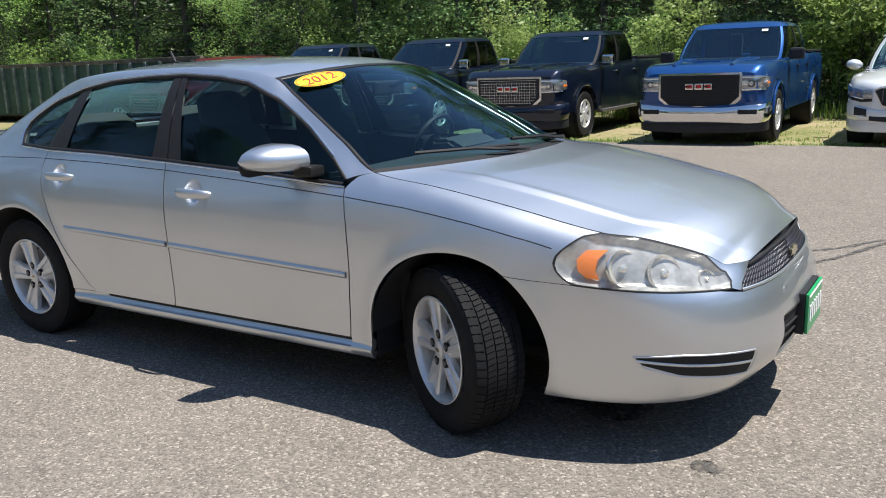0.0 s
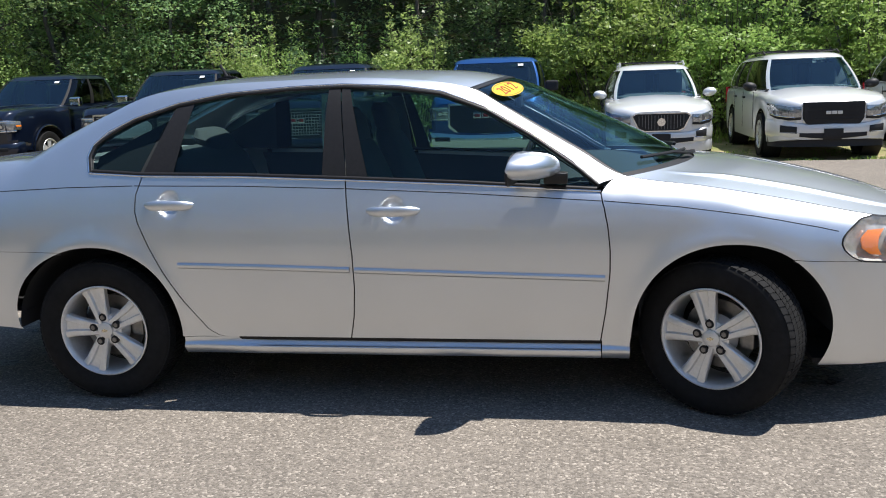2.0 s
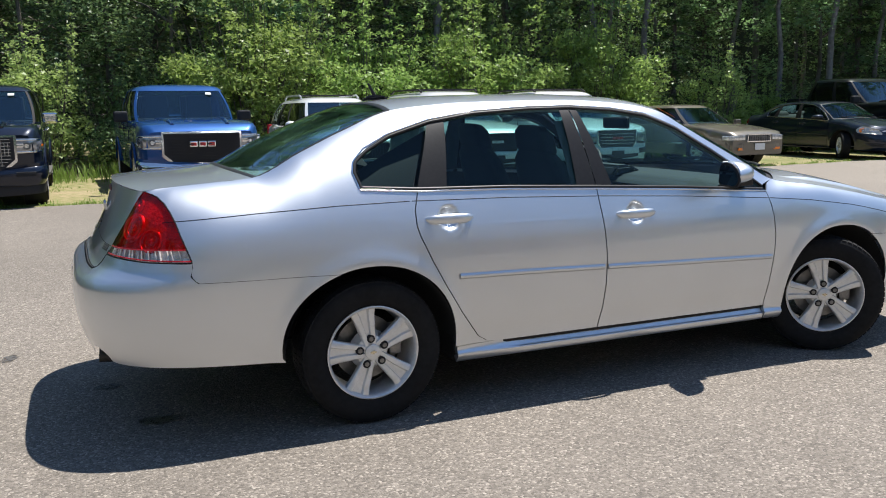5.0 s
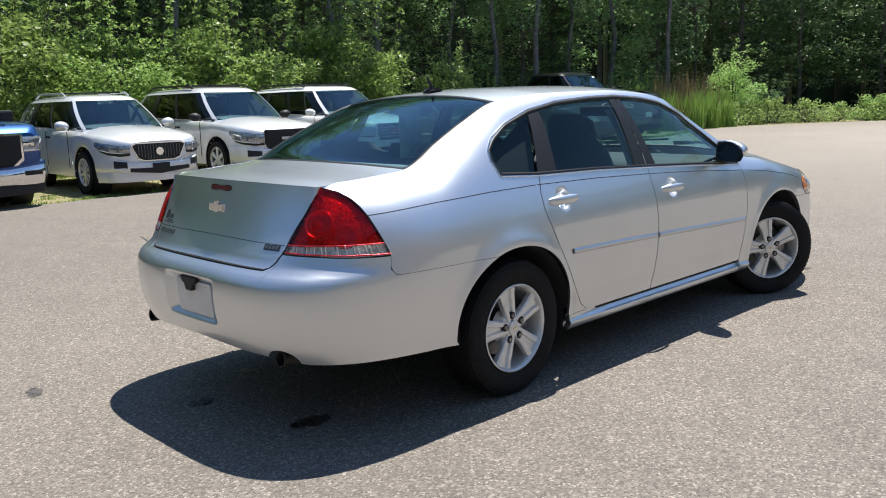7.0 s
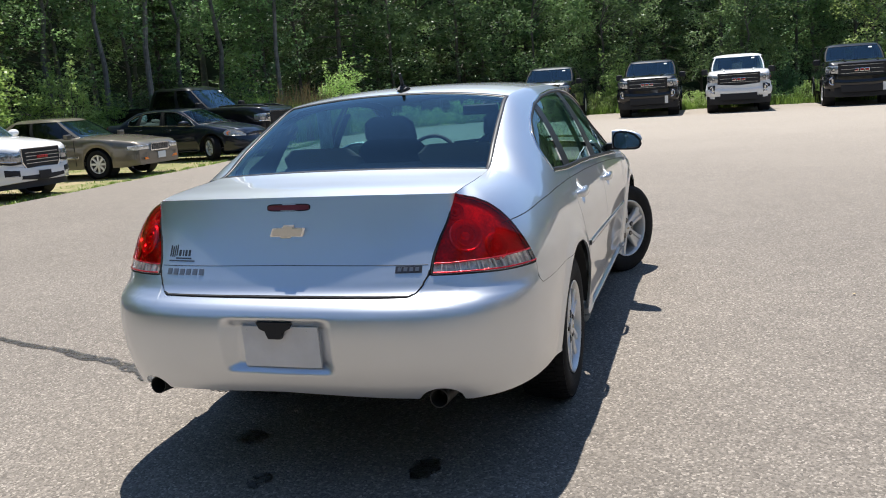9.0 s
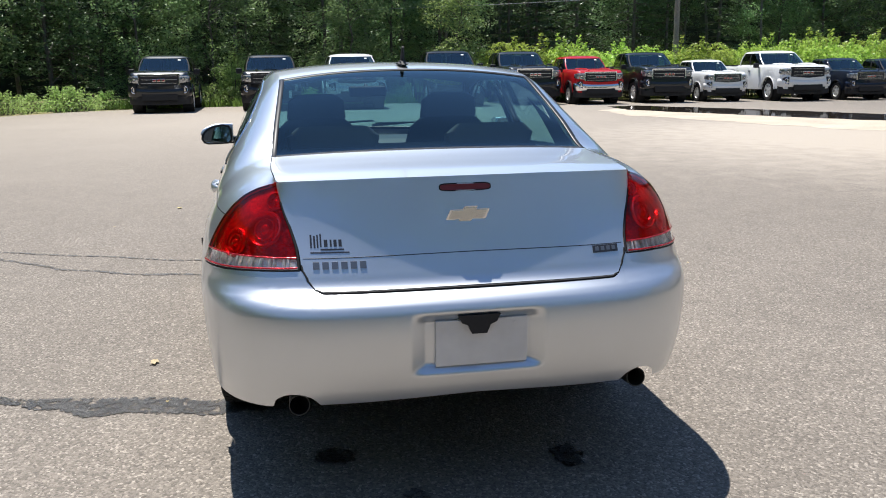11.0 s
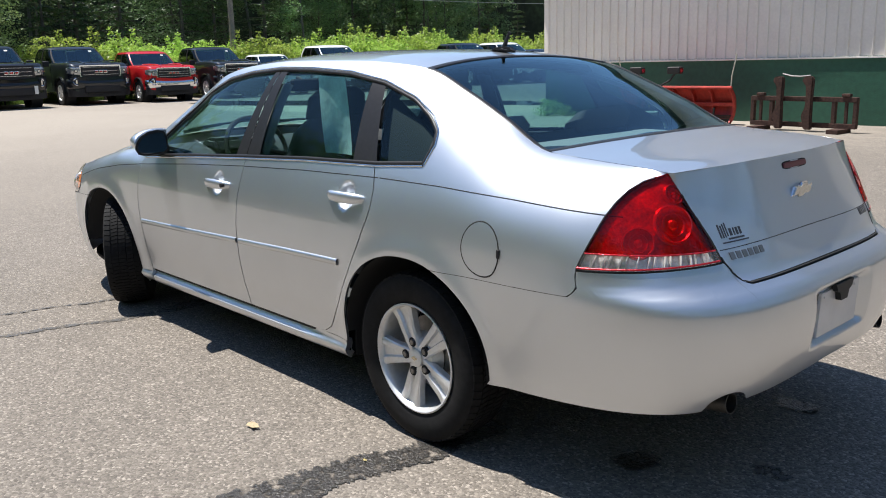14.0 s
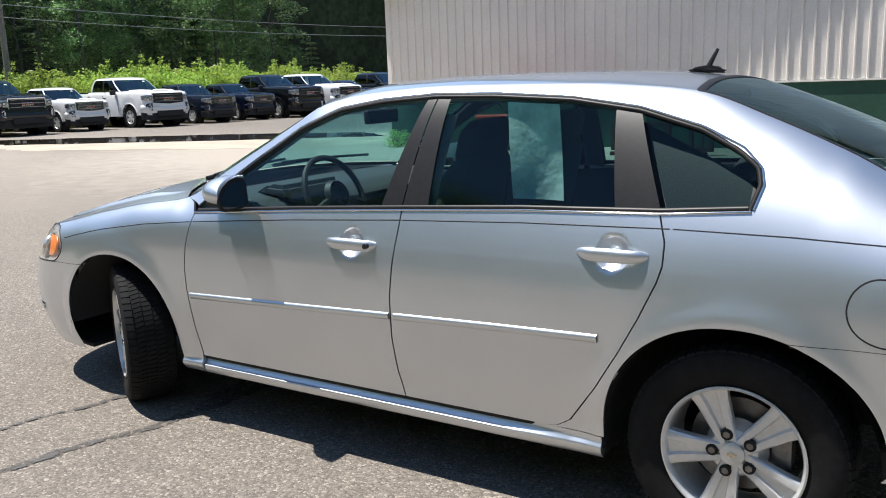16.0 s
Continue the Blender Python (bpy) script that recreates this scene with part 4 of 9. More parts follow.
    b = prism([(-0.014, -0.004), (-0.005, -0.004), (-0.004, -0.008), (0.006, -0.008), (0.005, -0.004), (0.015, -0.004), (0.013, 0.004), (0.004, 0.004), (0.003, 0.008), (-0.006, 0.008), (-0.005, 0.004), (-0.015, 0.004)], 0.004, "y", 0.0995)
    part("emblem", b, GOLD, wheel)
    part("brake_disc", lathe([(0.001, 0.0), (0.15, 0.0), (0.15, -0.02), (0.001, -0.02)], 40), STEEL, wheel)
    part("brake_caliper", box((0.06, 0.07, 0.14), (-0.13, 0.0, 0.03), 0.012), STEEL, wheel)
    wheel.matrix_basis = Matrix.Translation(at) @ Matrix.Rotation(radians(steer), 4, "Z") @ (Matrix.Rotation(math.pi, 4, "Z") if side < 0 else Matrix())
    return wheel


CLEAR_BACK = material("clear_lamp_backing", (0.72, 0.70, 0.69), 0.22, 0.35, grain=0.3, grain_size=70, stain=0.35, stain_size=34, bump=0.004, bump_size=55)
TAIL_RED = material("taillight_red", (0.62, 0.035, 0.05), 0.20, 0.6, grain=0.35, grain_size=110, stain=0.35, stain_size=24, bump=0.004, bump_size=70)
TAIL_RED_BRIGHT = material("taillight_bowl", (0.72, 0.045, 0.06), 0.16, 0.7, grain=0.2, grain_size=120, bump=0.002, bump_size=120)
HEAD_LENS = glass("headlight_lens", (0.97, 0.96, 0.92), 0.05, 1.5, haze=0.06, haze_colour=(0.88, 0.88, 0.85))

sedan = empty("sedan", "silver four-door sedan with five-spoke wheels parked on asphalt", "car")
trunk, rear_bumper, front_bumper, hood_panel, roof_panel = build_sedan(sedan, SILVER, WINDOW, WINDSCREEN)
for x, side, steer in ((-1.41, -1, 0), (-1.41, 1, 0), (1.385, -1, -31), (1.440, 1, -31)):
    build_wheel(sedan, side, (x, side * (0.825 if steer and side < 0 else 0.785), 0.335), steer, 0.40 if x < 0 and side > 0 else 0.22)
    # dark liner of the wheel house
    x = 1.418 if x > 0 else x
    rows = [((x + 0.41 * math.cos(a)), 0.345 + 0.40 * math.sin(a)) for a in np.linspace(0.02, math.pi - 0.02, 28)]
    verts = [(px, side * y, pz) for y in (0.906, 0.50) for px, pz in rows] + [(x, side * 0.50, 0.345)]
    n = len(rows)
    faces = [(i, i + 1, n + i + 1, n + i) for i in range(n - 1)] + [(n + i, n + i + 1, 2 * n) for i in range(n - 1)]
    link_mesh("wheel_house", verts, faces, BLACK_GAP, sedan)
# plain unseen plates added below the body to keep sun out of its shadow
part("underbody", box((3.6, 1.15, 0.05), (0.40, 0, 0.265), 0.02), BLACK_GAP, sedan)
for lo, hi, z in ((1.82, 3.2, 0.226), (-3.2, -1.82, 0.432)):
    edge = [flank_low(s, z + 0.02) * np.array((0.98, 0.955, 1)) for s in np.linspace(lo, hi, 24)]
    if lo < 0:
        edge = edge[::-1]
    ring = [(float(p[0]), float(p[1])) for p in edge] + [(float(p[0]), -float(p[1])) for p in edge[::-1]]
    part("undertray", prism(ring, 0.02, "z", z), BLACK_GAP, sedan)
part("underbody_side", box((1.98, 1.74, 0.014), (0.0, 0, 0.243), 0.003), BLACK_GAP, sedan)
for x in (-0.990, 0.994):
    part("splash_plate", box((0.012, 1.70, 0.16), (x, 0, 0.315), 0.003), BLACK_GAP, sedan)


# ---- ground ----
def ground_material():
    m = material("dry_grass_and_dirt", (0.21, 0.185, 0.075), 0.95, grain=0.3, grain_size=30, bump=0.03, bump_size=9)
    n, link = m.node_tree.nodes, m.node_tree.links
    co = n.new("ShaderNodeTexCoord")
    a = n.new("ShaderNodeTexNoise")
    a.inputs["Scale"].default_value, a.inputs["Detail"].default_value = 0.45, 6
    b = n.new("ShaderNodeTexNoise")
    b.inputs["Scale"].default_value, b.inputs["Detail"].default_value = 7.0, 5
    for t in (a, b):
        link.new(co.outputs["Object"], t.inputs["Vector"])
    ramp = n.new("ShaderNodeValToRGB")
    el = ramp.color_ramp.elements
    el[0].position, el[0].color = 0.33, (0.085, 0.125, 0.028, 1)
    el[1].position, el[1].color = 0.58, (0.31, 0.25, 0.14, 1)
    mid = el.new(0.45)
    mid.color = (0.19, 0.185, 0.065, 1)
    mix = n.new("ShaderNodeMath")
    mix.operation = 'MULTIPLY_ADD'
    mix.inputs[1].default_value = 0.45
    half = n.new("ShaderNodeMath")
    half.operation = 'MULTIPLY'
    half.inputs[1].default_value = 0.55
    link.new(a.outputs[0], half.inputs[0])
    link.new(b.outputs[0], mix.inputs[0])
    link.new(half.outputs[0], mix.inputs[2])
    link.new(mix.outputs[0], ramp.inputs[0])
    link.new(ramp.outputs[0], n["Principled BSDF"].inputs["Base Color"])
    return m


def asphalt_material():
    """Worn asphalt: pale chips of stone in a grey binder, with broad faded patches."""
    m = bpy.data.materials.new("worn_asphalt")
    m.use_nodes = True
    n, link = m.node_tree.nodes, m.node_tree.links
    b = n["Principled BSDF"]
    b.inputs["Roughness"].default_value = 0.88
    b.inputs["Specular IOR Level"].default_value = 0.35
    co = n.new("ShaderNodeTexCoord")

    def vor(scale):
        t = n.new("ShaderNodeTexVoronoi")
        t.inputs["Scale"].default_value = scale
        link.new(co.outputs["Object"], t.inputs["Vector"])
        return t

    def noi(scale, detail):
        t = n.new("ShaderNodeTexNoise")
        t.inputs["Scale"].default_value, t.inputs["Detail"].default_value = scale, detail
        link.new(co.outputs["Object"], t.inputs["Vector"])
        return t
    chips, sand, broad, blot = vor(105), noi(260, 2), noi(0.35, 5), noi(2.6, 4)
    tone = n.new("ShaderNodeValToRGB")
    tone.color_ramp.interpolation = 'LINEAR'
    el = tone.color_ramp.elements
    el[0].position, el[0].color = 0.0, (0.112, 0.097, 0.082, 1)
    el[1].position, el[1].color = 1.0, (0.37, 0.325, 0.275, 1)
    for pos, col in ((0.28, (0.154, 0.134, 0.112, 1)), (0.62, (0.194, 0.169, 0.142, 1)), (0.88, (0.240, 0.209, 0.175, 1))):
        e = el.new(pos)
        e.color = col
    sep = n.new("ShaderNodeSeparateColor")
    link.new(chips.outputs["Color"], sep.inputs[0])
    link.new(sep.outputs[0], tone.inputs[0])

    def scaled(src, fac, lo, hi):
        r = n.new("ShaderNodeMapRange")
        r.inputs["From Min"].default_value, r.inputs["From Max"].default_value = 0.3, 0.7
        r.inputs["To Min"].default_value, r.inputs["To Max"].default_value = lo, hi
        link.new(fac, r.inputs[0])
        mul = n.new("ShaderNodeVectorMath")
        mul.operation = 'SCALE'
        link.new(src, mul.inputs[0])
        link.new(r.outputs[0], mul.inputs["Scale"])
        return mul.outputs[0]
    c = scaled(tone.outputs[0], sand.outputs[0], 0.84, 1.16)
    c = scaled(c, broad.outputs[0], 0.92, 1.10)
    c = scaled(c, blot.outputs[0], 0.95, 1.05)
    # asphalt turns paler and browner over the far middle of the lot, with a ragged edge
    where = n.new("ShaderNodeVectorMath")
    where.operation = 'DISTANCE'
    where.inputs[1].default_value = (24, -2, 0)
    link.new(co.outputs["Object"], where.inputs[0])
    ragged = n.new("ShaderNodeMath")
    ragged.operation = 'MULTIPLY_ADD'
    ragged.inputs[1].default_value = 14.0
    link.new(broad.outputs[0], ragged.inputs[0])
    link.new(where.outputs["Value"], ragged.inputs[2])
    pale_far = n.new("ShaderNodeMapRange")
    pale_far.inputs["From Min"].default_value, pale_far.inputs["From Max"].default_value = 12.0, 28.0
    pale_far.inputs["To Min"].default_value, pale_far.inputs["To Max"].default_value = 0.55, 0.0
    link.new(ragged.outputs[0], pale_far.inputs[0])
    # sandy dirt tracked out from the yard beside the building
    yard = n.new("ShaderNodeVectorMath")
    yard.operation = 'DISTANCE'
    yard.inputs[1].default_value = (11, -13, 0)
    link.new(co.outputs["Object"], yard.inputs[0])
    rough_edge = n.new("ShaderNodeMath")
    rough_edge.operation = 'MULTIPLY_ADD'
    rough_edge.inputs[1].default_value = 7.0
    link.new(blot.outputs[0], rough_edge.inputs[0])
    link.new(yard.outputs["Value"], rough_edge.inputs[2])
    sandy = n.new("ShaderNodeMapRange")
    sandy.inputs["From Min"].default_value, sandy.inputs["From Max"].default_value = 7.5, 14.0
    sandy.inputs["To Min"].default_value, sandy.inputs["To Max"].default_value = 0.85, 0.0
    link.new(rough_edge.outputs[0], sandy.inputs[0])
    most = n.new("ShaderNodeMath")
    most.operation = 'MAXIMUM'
    link.new(pale_far.outputs[0], most.inputs[0])
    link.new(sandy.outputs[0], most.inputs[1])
    pale_mix = n.new("ShaderNodeMix")
    pale_mix.data_type = 'RGBA'
    pale_mix.inputs[7].default_value = (0.43, 0.375, 0.31, 1)
    link.new(most.outputs[0], pale_mix.inputs[0])
    link.new(c, pale_mix.inputs[6])
    link.new(pale_mix.outputs[2], b.inputs["Base Color"])
    bump = n.new("ShaderNodeBump")
    bump.inputs["Distance"].default_value = 0.0036
    link.new(chips.outputs["Distance"], bump.inputs["Height"])
    bump.invert = True
    link.new(bump.outputs[0], b.inputs["Normal"])
    return m


GROUND = ground_material()
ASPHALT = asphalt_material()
SAND = material("sandy_dirt", (0.46, 0.385, 0.30), 0.95, grain=0.25, grain_size=60, stain=0.15, stain_size=0.9, bump=0.006, bump_size=40)
WET = material("wet_asphalt", (0.038, 0.034, 0.030), 0.34, grain=0.95, grain_size=110, stain=0.35, stain_size=9, bump=0.007, bump_size=110)
DAMP = material("damp_asphalt", (0.085, 0.079, 0.072), 0.6, grain=0.4, grain_size=150, stain=0.25, stain_size=9, bump=0.003, bump_size=130)


def patchy(m, low=0.40, high=0.56, size=22.0):
    """Lets a stain thin out into the ground in uneven patches."""
    n, link = m.node_tree.nodes, m.node_tree.links
    co = n.new("ShaderNodeTexCoord")
    t = n.new("ShaderNodeTexNoise")
    t.inputs["Scale"].default_value, t.inputs["Detail"].default_value = size, 6
    r = n.new("ShaderNodeMapRange")
    r.inputs["From Min"].default_value, r.inputs["From Max"].default_value = low, high
    link.new(co.outputs["Object"], t.inputs["Vector"])
    link.new(t.outputs[0], r.inputs[0])
    link.new(r.outputs[0], n["Principled BSDF"].inputs["Alpha"])


patchy(WET, 0.36, 0.50)
patchy(DAMP, 0.38, 0.58)
PUDDLE = material("puddle_water", (0.03, 0.025, 0.02), 0.04, ior=1.33)


def flat(name, outline, z, mat, label="", category="", kind="structure"):
    """A flat sheet with a rounded, uneven outline."""
    bm = bmesh.new()
    bm.faces.new([bm.verts.new((x, y, z)) for x, y in outline])
    bmesh.ops.triangulate(bm, faces=bm.faces)
    bmesh.ops.recalc_face_normals(bm, faces=bm.faces)
    if bm.faces and next(iter(bm.faces)).normal.z < 0:
        bmesh.ops.reverse_faces(bm, faces=bm.faces)
    return tagged(part(name, bm, mat), label, category, kind=kind)


def wander(points, step, amount, seed):
    """A closed outline resampled and made uneven."""
    rng = random.Random(seed)
    out = []
    n = len(points)
    for i in range(n):
        a, b = Vector(points[i]), Vector(points[(i + 1) % n])
        k = max(1, int((b - a).length / step))
        nrm = Vector((-(b - a).y, (b - a).x)).normalized()
        for j in range(k):
            p = a + (b - a) * j / k + nrm * rng.uniform(-amount, amount)
            out.append((p.x, p.y))
    return out


flat("ground", [(-400, -400), (400, -400), (400, 400), (-400, 400)], -0.03, GROUND, "dry grass and dirt ground round the lot", "ground")
LOT_EDGE = [(-60, 9.9), (-20, 9.9), (-2, 9.95), (6, 10.2), (10, 10.5), (15, 10.9), (20, 11.0), (25, 12.4), (28, 12.0), (33, 9.0), (35.5, 5.5), (36.3, 0), (36.0, -8), (35, -16), (33.5, -24), (33, -60), (-60, -60)]
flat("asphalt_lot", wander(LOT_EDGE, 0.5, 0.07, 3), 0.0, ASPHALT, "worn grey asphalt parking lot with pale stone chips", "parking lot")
flat("dirt_apron", wander([(11.2, -14.2), (13, -12.6), (16.5, -11.8), (21, -10.6), (25, -11.2), (26, -13.5), (20, -16.5), (14, -18.5), (11.0, -20)], 0.5, 0.18, 5), 0.004, SAND, "sandy dirt beside the building", "dirt")
flat("puddle", wander([(13.0, -16.9), (17, -14.9), (21, -13.4), (24.5, -12.2), (27.5, -12.6), (28.0, -14.0), (25, -15.4), (20, -17.4), (15, -18.6)], 0.5, 0.12, 8), 0.008, PUDDLE, "shallow dark puddle reflecting the trucks", "puddle")


def streak(name, line, widths, mat, z, label, seed):
    """A stain with ragged edges along a line."""
    rng = random.Random(seed)
    pts = [Vector(p) for p in line]
    left, right = [], []
    ways = [(pts[min(i + 1, len(pts) - 1)] - pts[max(i - 1, 0)]).normalized() for i in range(len(pts))]
    for i in range(len(pts) - 1):
        a, b = pts[i], pts[i + 1]
        k = max(2, int((b - a).length / 0.009))
        for j in range(k):
            t = j / k
            way = ways[i].lerp(ways[i + 1], t).normalized()
            nrm = Vector((-way.y, way.x))
            w = widths[i] + (widths[i + 1] - widths[i]) * t
            c = a + (b - a) * t + nrm * 0.012 * math.sin(7 * (i + t))
            run = (a + (b - a) * t).length * 9 + seed
            left.append(c + nrm * w * (0.95 + 0.20 * math.sin(1.7 * run) + 0.12 * math.sin(5.3 * run + 1) + rng.uniform(-0.14, 0.14)))
            right.append(c - nrm * w * (0.95 + 0.25 * math.sin(1.3 * run + 2) + 0.14 * math.sin(4.7 * run) + rng.uniform(-0.16, 0.16)))
    m = len(left)
    verts = [(p.x, p.y, z) for p in left] + [(p.x, p.y, z) for p in right]
    faces = [(m + i, m + i + 1, i + 1, i) for i in range(m - 1)]
    return tagged(link_mesh(name, verts, faces, mat, smooth=False), label, "stain", kind="structure")


def blot(x, y, rx, ry, mat, z, seed, turn=0.0):
    rng = random.Random(seed)
    ring = []
    for k in range(26):
        a = 2 * math.pi * k / 26
        r = rng.uniform(0.72, 1.15)
        px, py = rx * r * math.cos(a), ry * r * math.sin(a)
        ring.append((x + px * math.cos(turn) - py * math.sin(turn), y + px * math.sin(turn) + py * math.cos(turn)))
    return flat("oil_spot", ring, z, mat, "dark damp spot on the asphalt", "stain")


streak("water_trail", [(-1.52, 0.55), (-1.50, 0.97), (-1.40, 1.45), (-1.28, 1.75), (-1.10, 2.3), (-0.86, 3.1), (-0.55, 4.4), (-0.3, 5.6)], [0.07, 0.11, 0.085, 0.055, 0.035, 0.028, 0.02, 0.006], WET, 0.004, "wet trail on the asphalt behind a rear wheel", 1)
streak("water_trail", [(1.02, 0.75), (1.06, 0.96), (1.27, 1.69), (1.6, 2.3), (2.22, 3.0), (2.56, 3.5), (3.1, 4.2)], [0.03, 0.028, 0.026, 0.022, 0.025, 0.02, 0.006], DAMP, 0.004, "thin damp line across the asphalt", 2)
streak("water_trail", [(1.5, 0.8), (1.56, 0.98), (1.7, 1.44), (2.22, 2.56), (2.56, 3.35), (3.0, 4.4)], [0.02, 0.018, 0.016, 0.02, 0.026, 0.008], DAMP, 0.005, "thin damp line across the asphalt", 3)
for i, (x, y, rx, ry, mt) in enumerate(((-2.31, -0.42, 0.10, 0.06, WET), (-2.52, 0.2, 0.07, 0.05, DAMP), (-2.14, 0.45, 0.09, 0.07, WET), (-3.03, 1.0, 0.08, 0.045, DAMP), (1.05, 0.5, 0.3, 0.12, DAMP), (0.1, 0.2, 0.35, 0.2, DAMP),
                                        (1.75, -0.3, 0.28, 0.2, DAMP), (2.35, -0.75, 0.06, 0.05, DAMP))):
    blot(x, y, rx, ry, mt, 0.0045, 40 + i, 0.4 * i)


# ---- parked vehicles ----
NAVY = paint("near_black_blue_paint", (0.005, 0.009, 0.022), 0.25, 0.3)
BLACK_PAINT = paint("black_paint", (0.006, 0.006, 0.007), 0.0, 0.3)
GREY_PAINT = paint("dark_grey_paint", (0.014, 0.017, 0.021), 0.3, 0.35)
BLUE_PAINT = paint("bright_blue_paint", (0.009, 0.061, 0.216), 0.35, 0.35)
WHITE_PAINT = paint("white_paint", (0.78, 0.78, 0.77), 0.0, 0.35)
PALE_SILVER = paint("pale_silver_paint", (0.72, 0.73, 0.74), 0.40, 0.38)
RED_PAINT = paint("bright_red_paint", (0.48, 0.012, 0.016), 0.0, 0.35)
MAROON = paint("maroon_paint", (0.125, 0.006, 0.014), 0.1, 0.35)
BROWN_PAINT = paint("bronze_brown_paint", (0.155, 0.138, 0.112), 0.5, 0.38)
DARK_GLASS = glass("parked_car_glass", (0.30, 0.50, 0.54), 0.0, 2.0, gloss=(0.66, 0.90, 1.0))
PRIVACY_GLASS = glass("dark_privacy_glass", (0.12, 0.15, 0.15), 0.0, 1.55)
LAMP_DARK = material("dark_lamp_housing", (0.10, 0.105, 0.115), 0.18, 0.3, coat=1.0, grain=0.3, grain_size=30)
LAMP_CLEAR = material("parked_car_lamp", (0.62, 0.63, 0.62), 0.16, 0.55, coat=1.0, stain=0.35, stain_size=16, grain=0.2, grain_size=50)
LAMP_GREY = material("grey_lamp_housing", (0.34, 0.35, 0.36), 0.14, 0.65, coat=1.0, stain=0.4, stain_size=18, grain=0.3, grain_size=60)
GRILLE_STEEL = material("grille_silver", (0.45, 0.46, 0.47), 0.25, 0.9, grain=0.15, grain_size=40)
BADGE_RED = material("red_badge", (0.45, 0.02, 0.02), 0.35)
CABIN_DARK = material("dark_cabin_lining", (0.03, 0.03, 0.032), 0.8, grain=0.2, grain_size=30)
PAPER = material("paper_tag", (0.75, 0.75, 0.72), 0.7)


def round_hull(name, xs, low, high, half, mat, parent, top_in=0.12, crown=0.02, arches=(), arch_r=0.45, wheel_z=0.38, belly=0.02):
    """The lower body of a vehicle: stations along x with rounded shoulders, its underside cut by the wheel openings."""
    xs = np.array(sorted(set(np.round(list(xs) + [a + arch_r * math.sin(t) for a in arches for t in np.linspace(-1.57, 1.57, 15)], 4))))
    rows = []
    for x in xs:
        zb, zt, w = float(low(x)), float(high(x)), float(half(x))
        for a in arches:
            d = arch_r ** 2 - (x - a) ** 2
            if d > 0:
                zb = max(zb, wheel_z + math.sqrt(d))
        h = max(zt - zb, 0.03)
        rise = crown * (1 - 0.9 * max(0.0, x / xs[-1]) ** 5)
        ring = [(w - 0.09, zb), (w - 0.02, zb + 0.01), (w - belly * 0.5, zb + 0.18 * h), (w, zb + 0.45 * h), (w - 0.008, zt - 0.26 * min(h, 0.6)), (w - 0.035, zt - 0.10 * min(h, 0.6)), (w - top_in * 0.7, zt - 0.012), (w - top_in - 0.05, zt), (w * 0.5, zt + rise * 0.8), (0.0, zt + rise)]
        rows.append([(x, max(y, 0), z) for y, z in ring])
    n = len(rows[0])
    verts, faces = [], []
    for side in (-1, 1):
        base = len(verts)
        for r in rows:
            verts += [(x, side * y, z) for x, y, z in r]
        for i in range(len(rows) - 1):
            for j in range(n - 1):
                a, b, c, d = base + i * n + j, base + (i + 1) * n + j, base + (i + 1) * n + j + 1, base + i * n + j + 1
                faces.append((a, b, c, d) if side < 0 else (d, c, b, a))
        ends = [base + j for j in range(n)], [base + (len(rows) - 1) * n + j for j in range(n)]
        # end walls down to the middle line
        for k, ids in enumerate(ends):
            mid = len(verts)
            verts.append((rows[0 if k == 0 else -1][0][0], 0, rows[0 if k == 0 else -1][0][2]))
            f = ids + [mid]
            faces.append(f if (side < 0) == (k == 1) else f[::-1])
    ob = link_mesh(name, verts, faces, mat, parent)
    ob.data.set_sharp_from_angle(angle=radians(50))
    return ob


RIM_BRIGHT = material("polished_alloy_rim", (0.74, 0.74, 0.73), 0.28, 0.6, grain=0.05, grain_size=60)


def plain_wheel(parent, x, y, r, rim_r, width, side, spokes=6, rim_mat=None, flare=1.0):
    """Tyre, rim and spokes of a parked vehicle."""
    rim_mat = rim_mat or ALLOY
    w2 = width / 2
    tyre = part("wheel", lathe([(r - 0.015, -w2), (r, -w2 * 0.7), (r, w2 * 0.7), (r - 0.015, w2), (rim_r + 0.03, w2 + 0.006), (rim_r, w2 - 0.012), (rim_r - 0.02, 0), (rim_r, -w2)], 36, closed=True), RUBBER, parent, smooth=True)
    part("rim", lathe([(rim_r + 0.002, w2 - 0.008), (rim_r - 0.012, w2 - 0.004), (rim_r - 0.03, w2 - 0.05), (rim_r - 0.05, -w2 * 0.5), (0.02, -w2 * 0.5)], 36), STEEL, tyre, smooth=True)
    part("rim_lip", lathe([(rim_r + 0.006, w2 - 0.004), (rim_r + 0.002, w2 + 0.001), (rim_r - 0.010, w2 - 0.002), (rim_r - 0.020, w2 - 0.018), (rim_r - 0.022, w2 - 0.05)], 36), rim_mat, tyre, smooth=True)
    shared = None
    for k in range(spokes):
        wide = rim_r * 1.5 / spokes
        if shared is None:
            pts = [(-wide * 0.6, 0.03), (wide * 0.6, 0.03), (wide * flare, rim_r - 0.012), (-wide * flare, rim_r - 0.012)]
            shared = part("spoke", prism(pts, 0.03, "y", w2 - 0.030, bevel=0.006), rim_mat, tyre)
        else:
            ob = new("spoke", shared.data)
            ob.parent = tyre
            ob.matrix_basis = Matrix.Rotation(2 * math.pi * k / spokes, 4, "Y")
    part("wheel_centre", lathe([(0.001, w2 - 0.008), (0.055, w2 - 0.010), (0.07, w2 - 0.05)], 20), rim_mat, tyre)
    tyre.matrix_basis = Matrix.Translation((x, y, r)) @ (Matrix.Rotation(math.pi, 4, "Z") if side < 0 else Matrix())
    return tyre


